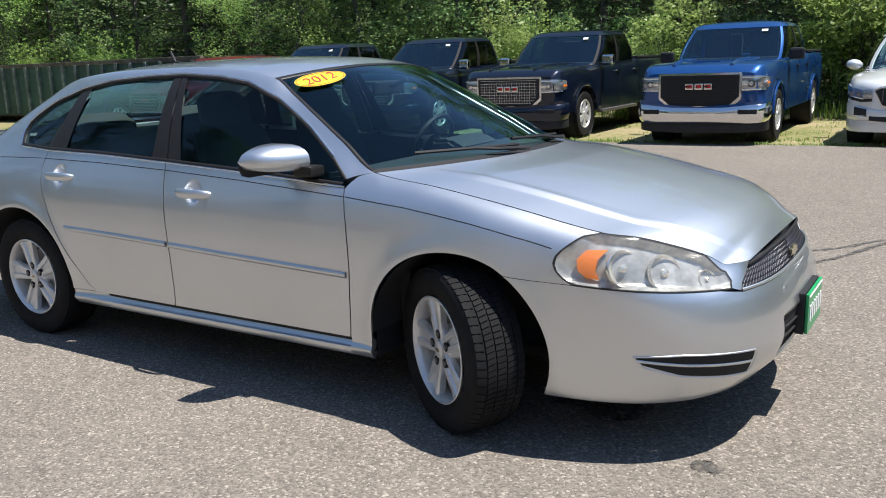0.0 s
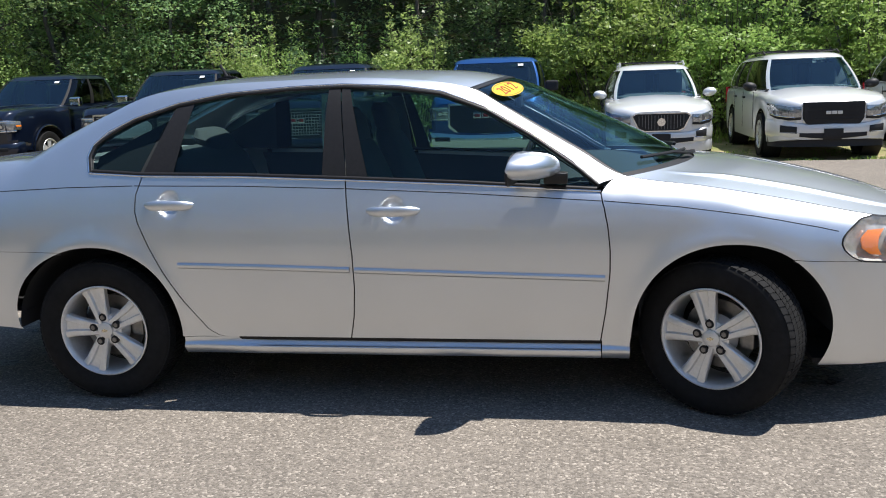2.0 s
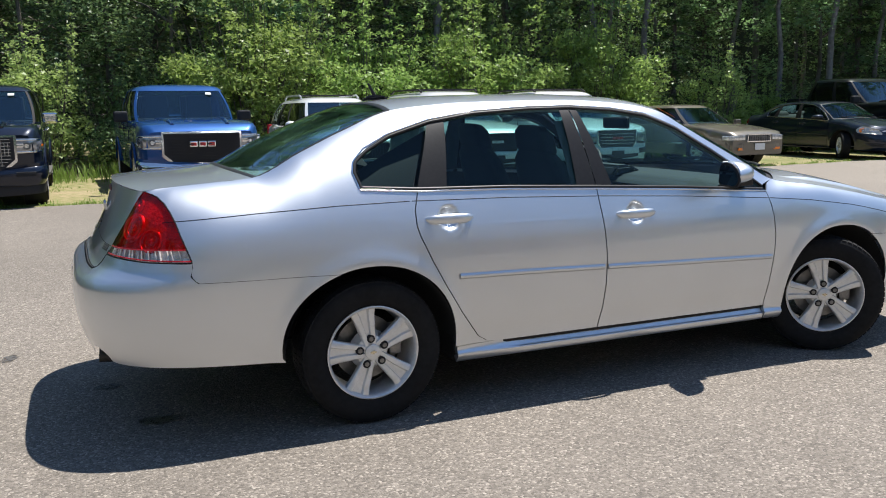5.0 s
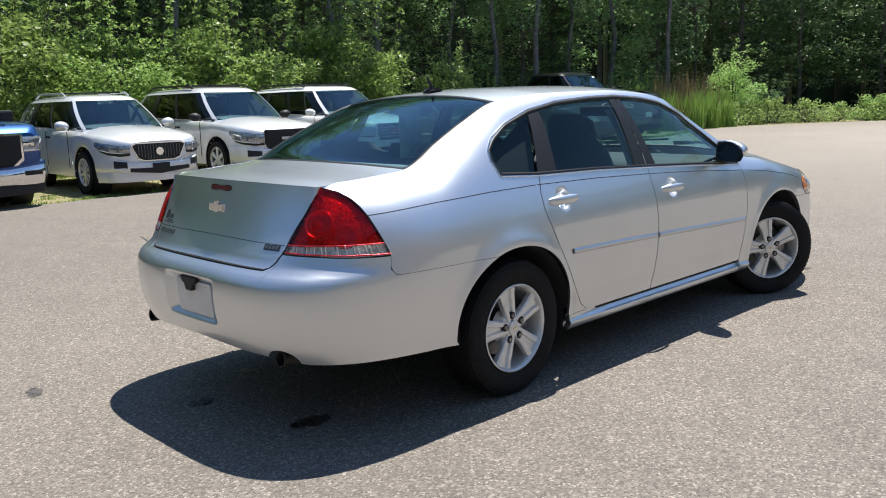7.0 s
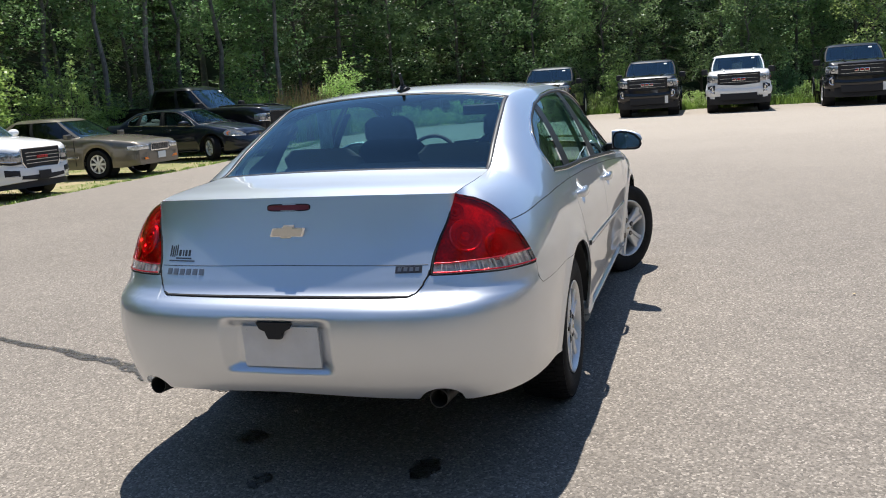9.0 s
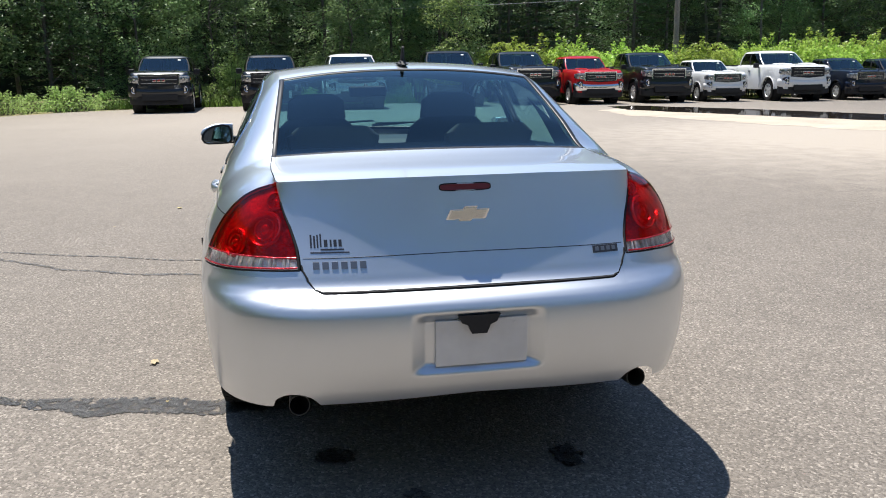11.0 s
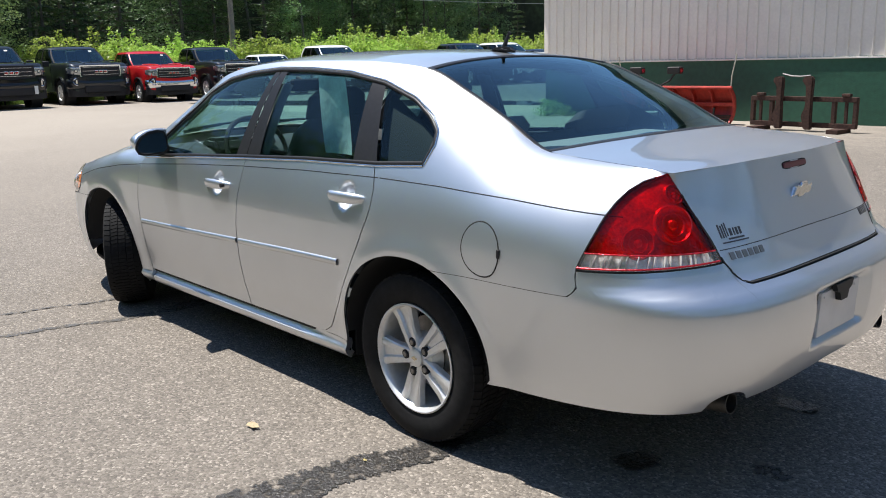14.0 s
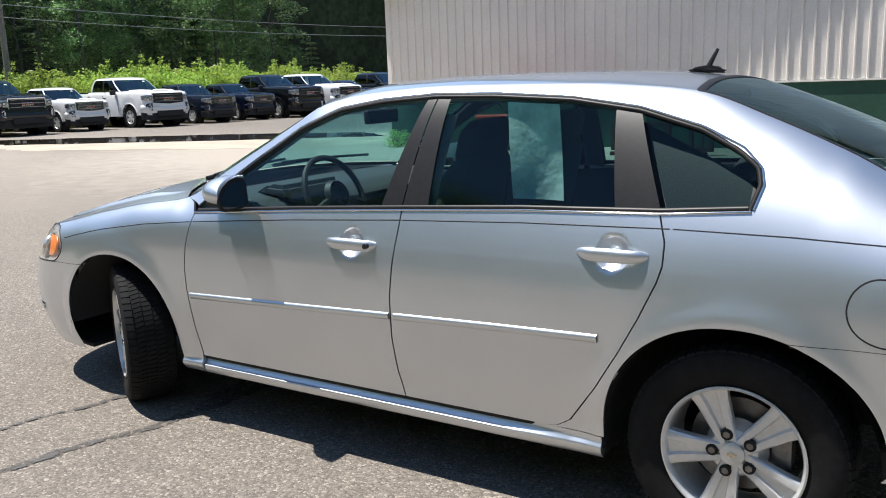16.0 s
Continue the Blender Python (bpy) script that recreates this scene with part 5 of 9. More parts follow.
def wrap_patch(name, plan, low, high, mat, parent, off=0.012, deep=0.04, n=12, profile=None, lean=0.0, label=""):
    """A lamp, grille or bumper face that follows a curve seen from above. low and high: heights at the curve's start and end."""
    line = trace(plan, n)
    tan = np.gradient(line, axis=0)
    nrm = np.stack([tan[:, 1], -tan[:, 0]], -1)
    nrm = nrm / np.maximum(np.linalg.norm(nrm, axis=1, keepdims=True), 1e-9)
    if np.dot(nrm[n // 2], (1.0, 0.0)) < 0 and abs(nrm[n // 2][0]) > 0.2:
        nrm = -nrm
    u = np.linspace(0, 1, n + 1)
    z0, z1 = np.interp(u, np.linspace(0, 1, len(low)), low), np.interp(u, np.linspace(0, 1, len(high)), high)
    profile = profile or [(0.0, 0.4), (0.08, 0.85), (0.5, 1.0), (0.92, 0.85), (1.0, 0.4)]
    rows = [np.c_[line - nrm * deep, z0]]
    for f, k in profile:
        z = z0 + (z1 - z0) * f
        rows.append(np.c_[line + nrm * off * k, z])
    rows.append(np.c_[line - nrm * deep, z1])
    if lean:
        zm = float(z0.mean())
        rows = [np.c_[r[:, 0] - lean * (r[:, 2] - zm), r[:, 1:]] for r in rows]
    verts, m, k = np.concatenate(rows), n + 1, len(rows)
    faces = [(r * m + i, r * m + i + 1, (r + 1) * m + i + 1, (r + 1) * m + i) for r in range(k - 1) for i in range(n)]
    faces += [tuple(r * m for r in range(k)), tuple(r * m + n for r in range(k - 1, -1, -1))]
    bm = bmesh.new()
    vs = [bm.verts.new(tuple(p)) for p in verts]
    for f in faces:
        bm.faces.new([vs[i] for i in f])
    bmesh.ops.recalc_face_normals(bm, faces=bm.faces)
    ob = part(name, bm, mat, parent, label, smooth=True)
    ob.data.set_sharp_from_angle(angle=radians(38))
    return ob


def cabin(parent, mat, pts_low, pts_high, w_low, w_high, splits, glass_mat=None, z_over=0.06, n_front=3.6, n_rear=6.0):
    """The upper body as one rounded dome, cut into roof, pillars and panes. splits: where pillars begin and end along the side."""
    glass_mat = glass_mat or DARK_GLASS
    (fx, fz), (rx, rz) = pts_low
    (tx, tz), (bx, bz) = pts_high
    mx = 0.42 * fx + 0.58 * rx

    def dome(a, t):
        """a: 0 ahead, 90 degrees at the side, 180 behind; t: 0 at the belt, 1 at the roof's edge, 2 at its middle."""
        a, t = np.broadcast_arrays(np.radians(np.asarray(a, float)), np.asarray(t, float))
        c, s = np.cos(a), np.sin(a)
        e = np.where(c > 0, 2 / n_front, 2 / n_rear)
        cx, sy = np.sign(c) * np.abs(c) ** e, np.sign(s) * np.abs(s) ** e
        k = np.clip(t, 0, 1)
        bulge = 0.035 * np.sin(np.pi * k)
        # the roof closes in with a soft shoulder
        q = np.clip(t - 0.93, 0, 1.07) / 1.07
        shrink = 1 - q
        rise = z_over * (1 - (1 - np.clip(q, 0, 1)) ** 3.2)
        front, rear = fx + (tx - fx) * k, rx + (bx - rx) * k
        x = np.where(cx > 0, mx + (front - mx) * cx, mx + (mx - rear) * cx)
        x = mx + (x - mx) * shrink
        y = (w_low + (w_high - w_low) * k ** 1.15 + bulge * (np.abs(sy) > 0.5)) * sy * shrink
        zf, zr = fz + (tz - fz) * k, rz + (bz - rz) * k
        z = zr + (zf - zr) * np.clip((x - rear) / np.maximum(front - rear, 1e-6), 0, 1) + rise
        return np.stack([x, y, z], -1)

    def ang(frac):
        """The direction of a point a fraction of the way from front to rear along the side."""
        x = fx + (rx - fx) * frac
        c = (x - mx) / (fx - mx) if x > mx else (x - mx) / (mx - rx)
        n = n_front if c > 0 else n_rear
        return math.degrees(math.acos(max(-1, min(1, math.copysign(abs(c) ** (n / 2), c)))))

    def panel(name, a0, a1, t0, t1, mat_, lift, na=8, nt=8, thick=0.02):
        g = dome(np.linspace(a0, a1, na + 1)[:, None], np.linspace(t0, t1, nt + 1)[None, :])
        mid = np.array((mx, 0, (fz + rz) / 2 - 0.3))
        du, dv = np.gradient(g, axis=0), np.gradient(g, axis=1)
        nn = np.cross(du, dv)
        nn = nn / np.maximum(np.linalg.norm(nn, axis=-1, keepdims=True), 1e-9)
        nn = nn * np.sign((nn * (g - mid)).sum(-1, keepdims=True))
        g = g + nn * lift
        ids = np.arange((na + 1) * (nt + 1)).reshape(na + 1, nt + 1)
        faces = np.stack([ids[:-1, :-1], ids[1:, :-1], ids[1:, 1:], ids[:-1, 1:]], -1).reshape(-1, 4)
        bm = bmesh.new()
        vs = [bm.verts.new(tuple(p)) for p in g.reshape(-1, 3)]
        for f in faces:
            bm.faces.new([vs[i] for i in f])
        if thick:
            loop = np.r_[ids[:, 0], ids[-1, 1:], ids[-2::-1, -1], ids[0, -2:0:-1]]
            back = [bm.verts.new(tuple(p)) for p in (g - nn * thick).reshape(-1, 3)[loop]]
            for i in range(len(loop)):
                j = (i + 1) % len(loop)
                bm.faces.new((vs[loop[i]], vs[loop[j]], back[j], back[i]))
        bmesh.ops.remove_doubles(bm, verts=bm.verts, dist=1e-5)
        bmesh.ops.recalc_face_normals(bm, faces=bm.faces)
        ob = part(name, bm, mat_, parent, smooth=True)
        ob.data.set_sharp_from_angle(angle=radians(40))
        return ob

    head, foot = 0.90, 0.03
    panel("roof", 0, 360, head, 1.995, mat, 0.0, 72, 14, 0)
    panel("belt_rail", 0, 360, -0.06, foot, mat, 0.0, 72, 2, 0)
    aw = ang(splits[0])
    marks = [aw] + [ang(f) for f in splits[1:]]
    back = marks[-1]
    panel("windscreen", -aw, aw, foot, head, glass_mat, -0.006, 24, 8, 0)
    panel("rear_window", back, 360 - back, foot, head, PRIVACY_GLASS, -0.006, 16, 8, 0)
    for side in (-1, 1):
        for k, (a0, a1) in enumerate(zip(marks, marks[1:])):
            if k % 2 == 0:
                panel("pillar", side * a0, side * a1, foot, head, mat if k == len(marks) - 2 or (k == 0 and mat in (WHITE_PAINT, PALE_SILVER, BLUE_PAINT, RED_PAINT)) else BLACK_GAP if k == 0 else BLACK_GLOSS, 0.0, 3, 8)
            else:
                panel("side_window", side * a0, side * a1, foot, head, PRIVACY_GLASS, -0.008, 8, 8, 0)
    part("cabin_lining", box((abs(fx - rx) - 0.5, 2 * w_low - 0.3, 0.12), ((fx + rx) / 2, 0, fz - 0.10), 0.02), CABIN_DARK, parent)
    # dark panel added in long cabins to block bright patches behind the windscreen
    if fx - rx > 3.0:
        part("rear_lining", box((0.04, 2 * w_high - 0.12, tz - fz - 0.06), (rx + 0.66, 0, (fz + tz) / 2), 0.015), CABIN_DARK, parent)
    part("dashboard", box((0.40, 2 * w_low - 0.25, 0.16), (fx - 0.42, 0, fz - 0.03), 0.05, 2), CABIN_DARK, parent)
    for x in (tx - 0.35, tx - 1.25):
        if x > bx - 0.2:
            for side in (-1, 1):
                part("seat", box((0.16, 0.46, 0.62), (x, side * w_high * 0.50, (fz + tz) / 2 - 0.14), 0.07, 3, turn=Matrix.Rotation(-0.2, 4, "Y")), SEAT, parent)


def door_lines(parent, xs, z0, z1, w):
    """Shut lines and handles of the doors."""
    for side in (-1, 1):
        for x, handle in xs:
            part("door_seam", box((0.008, 0.008, z1 - z0), (x, side * (w + 0.0005), (z0 + z1) / 2)), BLACK_GAP, parent)
            if handle:
                part("door_handle", box((0.16, 0.04, 0.035), (x + handle, side * (w + 0.012), z1 - 0.11), 0.012), CHROME if handle > 0.13 else BLACK_PLASTIC, parent)


def build_pickup(label, mat, grille="mesh", bumper=None, group="pickup trucks", chrome_mirror=False, modern=False, plate=None):
    """A full-size crew-cab pickup, nose along +x, on the ground at its origin."""
    t = empty("pickup_truck", label, "pickup truck", group)
    w, zt, ax, rx, r = 0.99, 1.20, 1.83, -1.82, 0.40
    half = pchip([-2.92, -2.85, -2.4, 0, 2.2, 2.6, 2.80, 2.90], [0.95, 0.975, 0.99, 0.99, 0.985, 0.965, 0.93, 0.86])
    lift = 0.09 if modern else -0.01
    high = pchip([-2.92, -0.98, -0.92, 1.15, 1.3, 2.2, 2.7, 2.86, 2.90], [1.36, 1.36, 1.32 + lift * 0.6, 1.27 + lift, 1.28 + lift, 1.27 + lift, 1.23 + lift, 1.18 + lift, 1.11 + lift])
    low = pchip([-2.92, -2.3, -1.3, 1.3, 2.35, 2.90], [0.62, 0.50, 0.42, 0.42, 0.46, 0.46])
    round_hull("body", np.linspace(-2.92, 2.90, 60), low, high, half, mat, t, arches=(rx, ax), arch_r=0.50, wheel_z=r, top_in=0.10, crown=0.03)
    for x in (ax, rx):
        for side in (-1, 1):
            plain_wheel(t, x, side * 0.85, r, 0.25, 0.27, side, 6, ALLOY)
            part("wheel_house", lathe([(0.50, 0.0), (0.50, 0.32)], 24, bm=None), BLACK_GAP, t).matrix_basis = Matrix.Translation((x, side * 0.80 - 0.16, r + 0.005))
            # arch moulding
            arc = [(x + 0.515 * math.cos(a), side * 0.992, r + 0.515 * math.sin(a)) for a in np.linspace(0.1, math.pi - 0.1, 16)]
            part("arch_trim", tube(arc, 0.02, 6), mat if not grille == "slats" else BLACK_PLASTIC, t)
    cabin(t, mat, ((1.25, 1.26 + lift), (-0.95, 1.31 + lift * 0.6)), ((0.50, 1.86), (-0.74, 1.87)), 0.945, 0.80, [0.050, 0.072, 0.46, 0.52, 0.88, 0.985], n_front=6.0, n_rear=9.0)
    door_lines(t, [(1.10, 0), (0.10, 0.14 if chrome_mirror else 0.12), (-0.90, 0.14 if chrome_mirror else 0.12)], 0.50, 1.24, 0.985)
    part("window_tag", box((0.004, 0.10, 0.06), (0.665, 0.50, 1.745), turn=Matrix.Rotation(-0.904, 4, "Y")), PAPER, t)
    part("hood_scoop", box((0.10, 0.42, 0.03), (2.45, 0, 1.272 + lift), 0.012, 2), mat, t)
    for side in (-1, 1):
        part("hood_ridge", tube([(1.25, side * 0.52, 1.29 + lift), (1.9, side * 0.50, 1.297 + lift), (2.5, side * 0.46, 1.272 + lift), (2.78, side * 0.44, 1.215 + lift)], 0.035, 8), mat, t)
    part("bed_opening", box((1.80, 1.60, 0.03), (-1.95, 0, 1.365), 0.01), BLACK_PLASTIC, t)
    part("chassis", box((5.0, 1.2, 0.22), (-0.1, 0, 0.50), 0.03), BLACK_GAP, t)
    for side in (-1, 1):
        part("bed_rail", box((1.92, 0.10, 0.04), (-1.96, side * 0.90, 1.36), 0.012), BLACK_PLASTIC, t)
        m = part("door_mirror", box((0.13, 0.21 if modern else 0.24, 0.19), (0.98, side * 1.085, 1.34), 0.062, 4), CHROME if chrome_mirror else BLACK_PLASTIC, t)
        part("mirror_glass", box((0.01, 0.17, 0.15), (0.913, side * 1.085, 1.34), 0.003), MIRROR, m)
        if chrome_mirror:
            part("step_bar", box((1.9, 0.14, 0.06), (0.15, side * 0.96, 0.40), 0.025), STEEL, t)
        # headlight: clear block lamp beside the grille, running round the corner
        z0, z1 = (0.82, 1.05) if not modern else (0.97, 1.21)
        plan = [(2.915, side * 0.635), (2.905, side * 0.80), (2.86, side * 0.89), (2.76, side * 0.955), (2.64, side * 0.972)]
        lamp = wrap_patch("headlight", plan, [z0, z0 + 0.02, z0 + 0.06], [z1, z1, z1 - 0.03], LAMP_GREY, t, off=0.015)
        b = rod((2.90, side * 0.77, (z0 + z1) / 2), (2.925, side * 0.77, (z0 + z1) / 2), 0.062, 0.056, 18)
        part("lamp_bowl", b, LAMP_DARK, lamp)
        b = rod((2.90, side * 0.77, (z0 + z1) / 2), (2.928, side * 0.77, (z0 + z1) / 2), 0.036, 0.032, 16)
        part("lamp_projector", b, LAMP_BOWL, lamp)
        wrap_patch("lamp_strip", plan[:4], [z1 - 0.035], [z1 - 0.012], CHROME, lamp, off=0.020, deep=0.01)
        if not modern:
            wrap_patch("lamp_strip", plan[:4], [z0 + 0.012], [z0 + 0.040], CHROME, lamp, off=0.020, deep=0.01)
            wrap_patch("lamp_strip", plan[:2], [z0 + 0.09], [z1 - 0.07], CHROME, lamp, off=0.017, deep=0.01)
        wrap_patch("lamp_amber", plan[3:], [z0 + 0.10], [z1 - 0.09], AMBER, lamp, off=0.018, deep=0.005)
        if modern:
            fog = wrap_patch("fog_lamp", [(2.955, side * 0.73), (2.915, side * 0.84), (2.84, side * 0.935)], [0.62, 0.63, 0.68], [0.90, 0.90, 0.86], BLACK_PLASTIC, t, off=0.035, deep=0.06)
            arc = [(2.975, side * 0.765, 0.65), (2.955, side * 0.83, 0.66), (2.925, side * 0.875, 0.72), (2.93, side * 0.865, 0.82), (2.965, side * 0.80, 0.87)]
            part("fog_trim", tube(arc, 0.018, 6), CHROME, fog)
            part("fog_bulb", box((0.02, 0.05, 0.13), (2.978, side * 0.80, 0.76), 0.006), LAMP_BOWL, fog)
        part("taillight", box((0.05, 0.12, 0.42), (-2.92, side * 0.89, 1.05), 0.02), TAIL_RED, t)
    # grille: surround, dark opening, bars
    gw, g0, g1 = (0.60, 0.60, 1.07) if not modern else (0.62, 0.80, 1.23)
    out = [(-gw, g1), (-gw, g0 + 0.14), (-gw + 0.16, g0), (gw - 0.16, g0), (gw, g0 + 0.14), (gw, g1)]
    part("grille_surround", prism([(a * 1.055, b + (0.032 if b > 1 else -0.034)) for a, b in out], 0.10, "x", 2.885, bevel=0.008), CHROME if grille != "dark" else BLACK_GLOSS, t)
    part("grille_opening", prism(out, 0.10, "x", 2.892), BLACK_PLASTIC, t)
    bars = bmesh.new()
    count = 5 if grille == "slats" else 4 if modern else 9
    for k in range(count):
        z = g0 + 0.05 + (g1 - g0 - 0.08) * k / (count - 1)
        ww = gw - 0.05 - max(0, 0.14 - (z - g0)) * 1.1
        box((0.02, 2 * ww, 0.010 if grille == "mesh" and not modern else 0.016), (2.945, 0, z), bm=bars)
    if grille == "mesh":
        for k in range(22):
            y = -gw + 0.08 + (2 * gw - 0.16) * k / 21
            box((0.02, 0.009, g1 - g0 - 0.10 if abs(y) < gw - 0.16 else 0.20), (2.943, y, (g0 + g1) / 2 + (0.0 if abs(y) < gw - 0.16 else 0.06)), bm=bars)
    part("grille_mesh", bars, GRILLE_STEEL if modern or grille in ("mesh", "chrome") else BLACK_GLOSS, t)
    bz = 0.90 if not modern else 1.06
    badge = part("badge", box((0.016, 0.44, 0.02), (2.954, 0, bz), 0.004), BLACK_GLOSS, t)
    for k in (-1, 0, 1):
        part("badge_bar", box((0.018, 0.125, 0.095), (2.962, 0.142 * k, bz), 0.012), CHROME, badge)
        part("badge_bar", box((0.018, 0.090, 0.054), (2.966, 0.142 * k, bz), 0.010), BADGE_RED, badge)
        part("badge_slot", box((0.018, 0.070 if k else 0.018, 0.020), (2.970, 0.142 * k - 0.03, bz), 0.003), BLACK_GLOSS, badge)
    # bumper, valance and plate bracket
    bmat = bumper or CHROME
    arc = [(2.62, -1.0), (2.78, -0.985), (2.89, -0.90), (2.95, -0.72), (2.985, -0.40), (2.995, 0), (2.985, 0.40), (2.95, 0.72), (2.89, 0.90), (2.78, 0.985), (2.62, 1.0)]
    bl = 0.0 if modern else -0.19
    wrap_patch("front_bumper", arc, [v + bl for v in (0.555, 0.53, 0.535, 0.54, 0.535, 0.53, 0.555)], [v + bl for v in (0.84, 0.82, 0.78, 0.775, 0.78, 0.82, 0.84)], bmat, t, off=0.03, deep=0.12, n=40,
               profile=[(0.0, -0.6), (0.10, 0.1), (0.30, 0.8), (0.50, 1.1), (0.68, 1.1), (0.80, 0.9), (0.95, 0.2), (1.0, -0.5)])
    wrap_patch("bumper_step", arc[1:-1], [v + bl for v in (0.79, 0.76, 0.755, 0.76, 0.79)], [v + (0.06 if modern else -0.21) for v in (0.90, 0.84, 0.80, 0.84, 0.90)], mat, t, off=0.0, deep=0.10, n=30)
    for side in (-1, 1):
        wrap_patch("fog_slot", [(2.965, side * 0.60), (2.95, side * 0.72), (2.905, side * 0.86)], [0.665 + bl], [0.745 + bl], BLACK_GAP if not modern else bmat, t, off=0.042, deep=0.03)
    wrap_patch("valance", [(a - 0.05, b * 0.98) for a, b in arc], [v + bl * 0.4 for v in (0.30, 0.27, 0.26, 0.27, 0.30)], [v + bl for v in (0.57, 0.55, 0.55, 0.55, 0.57)], BLACK_PLASTIC, t, off=0.01, deep=0.3, n=30)
    part("lower_intake", box((0.03, 1.0, 0.07), (2.95, 0, 0.36), 0.01), BLACK_GAP, t)
    if modern:
        wrap_patch("lower_grille", [(2.985, -0.56), (2.995, 0), (2.985, 0.56)], [0.40], [0.62], BLACK_PLASTIC, t, off=0.045, deep=0.05)
    part("rear_bumper", box((0.16, 1.9, 0.2), (-2.96, 0, 0.66), 0.04), CHROME, t)
    if plate is not None:
        part("front_plate", box((0.012, 0.30, 0.15), (3.012, 0, 0.63), 0.004), plate, t)
    elif grille == "dark" and mat is BLACK_PAINT:
        part("price_tag", box((0.008, 0.10, 0.24), (3.0, 0.62, 0.55), 0.002), PAPER, t)
    return t


def build_suv(label, mat, L=5.10, w=0.99, roof=1.74, style="suv", roof_rails=True, group="sport utility cars"):
    """A family sport utility car, nose along +x."""
    t = empty("suv", label, "suv", group)
    h = L / 2
    small = L < 4.9
    ax, rx, r = h - 0.98, -h + 1.08, 0.37 if not small else 0.355
    belt = 1.12 if not small else 1.06
    half = pchip([-h, -h + 0.1, -h + 0.6, 0, h - 1.0, h - 0.5, h - 0.18, h - 0.04, h], [w - 0.14, w - 0.06, w - 0.01, w, w - 0.01, w - 0.04, w - 0.13, w - 0.28, w - 0.42])
    high = pchip([-h, -h + 0.06, 0, h - 1.45, h - 0.8, h - 0.3, h - 0.08, h], [1.0, belt + 0.05, belt + 0.02, belt - 0.015, belt - 0.05, belt - 0.105, belt - 0.15, belt - 0.20])
    low = pchip([-h, -h + 0.5, 0, h - 0.4, h], [0.36, 0.28, 0.26, 0.26, 0.32])
    round_hull("body", np.linspace(-h, h, 54), low, high, half, mat, t, arches=(rx, ax), arch_r=r + 0.075, wheel_z=r, top_in=0.13, crown=0.085)
    part("rear_wall", box((0.25, 2 * w - 0.30, 0.8), (-h + 0.18, 0, 0.72), 0.08, 3), mat, t)
    for x in (ax, rx):
        for side in (-1, 1):
            plain_wheel(t, x, side * (w - 0.135), r, 0.245 if not small else 0.235, 0.24, side, 6 if not small else 10, RIM_BRIGHT, 0.70)
            part("wheel_house", lathe([(r + 0.075, 0.0), (r + 0.075, 0.30)], 24), BLACK_GAP, t).matrix_basis = Matrix.Translation((x, side * (w - 0.18) - 0.15, r + 0.002))
    cabin(t, mat, ((h - 1.08, belt - 0.02), (-h + 0.10, belt + 0.08)), ((h - 1.98, roof), (-h + 0.50, roof - 0.03)), w - 0.045, w - 0.25, [0.040, 0.060, 0.36, 0.39, 0.63, 0.69, 0.90, 0.985], z_over=0.07, n_front=5.0)
    door_lines(t, [(h - 1.55, 0), (h - 2.60, 0.12), (h - 3.55, 0.12)], 0.42, belt - 0.02, w - 0.004)
    part("chassis", box((L - 0.9, 1.3, 0.2), (0, 0, 0.36), 0.03), BLACK_GAP, t)
    part("sill_trim", box((ax - rx - 0.95, 2 * w - 0.06, 0.09), ((ax + rx) / 2, 0, 0.30), 0.02), mat if small else BLACK_PLASTIC, t)
    for side in (-1, 1):
        shell = bmesh.new()
        bmesh.ops.create_uvsphere(shell, u_segments=16, v_segments=10, radius=1.0)
        for v in shell.verts:
            v.co.x = max(v.co.x, -0.35)
        shell.transform(Matrix.Translation((h - 1.60, side * (w + 0.055), belt + 0.075)) @ Matrix.Rotation(side * 0.15, 4, "X") @ Matrix.Diagonal((0.11, 0.125, 0.082, 1)))
        m = part("door_mirror", shell, mat if style != "dark_mirror" else BLACK_PLASTIC, t, smooth=True)
        part("mirror_arm", tube([(h - 1.58, side * (w - 0.06), belt + 0.01), (h - 1.59, side * (w + 0.03), belt + 0.05)], 0.025, 6), BLACK_PLASTIC, m)
        part("mirror_glass", box((0.01, 0.17, 0.10), (h - 1.645, side * (w + 0.055), belt + 0.075), 0.003), MIRROR, m)
        if roof_rails:
            rail = [(h - 2.35, side * (w - 0.33), roof + 0.03), (h - 2.5, side * (w - 0.33), roof + 0.085), (-h + 1.0, side * (w - 0.33), roof + 0.085), (-h + 0.8, side * (w - 0.33), roof + 0.02)]
            part("roof_rail", tube(rail, 0.022, 6), SILVER_TRIM if small else BLACK_GLOSS, t)
        # swept headlight in a dark housing, running back along the wing
        lo, hi = (belt - 0.46, belt - 0.205) if not small else (belt - 0.41, belt - 0.20)
        plan = [(h + 0.012, side * 0.50), (h + 0.006, side * 0.60), (h - 0.045, side * (w - 0.275)), (h - 0.18, side * (w - 0.125)), (h - 0.33, side * (w - 0.068)), (h - 0.47, side * (w - 0.042))]
        lamp = wrap_patch("headlight", plan, [lo + 0.02, lo, lo, lo + 0.05, hi - 0.07], [hi - 0.05, hi - 0.05, hi - 0.02, hi, hi + 0.015], LAMP_GREY, t, off=0.014, n=16)
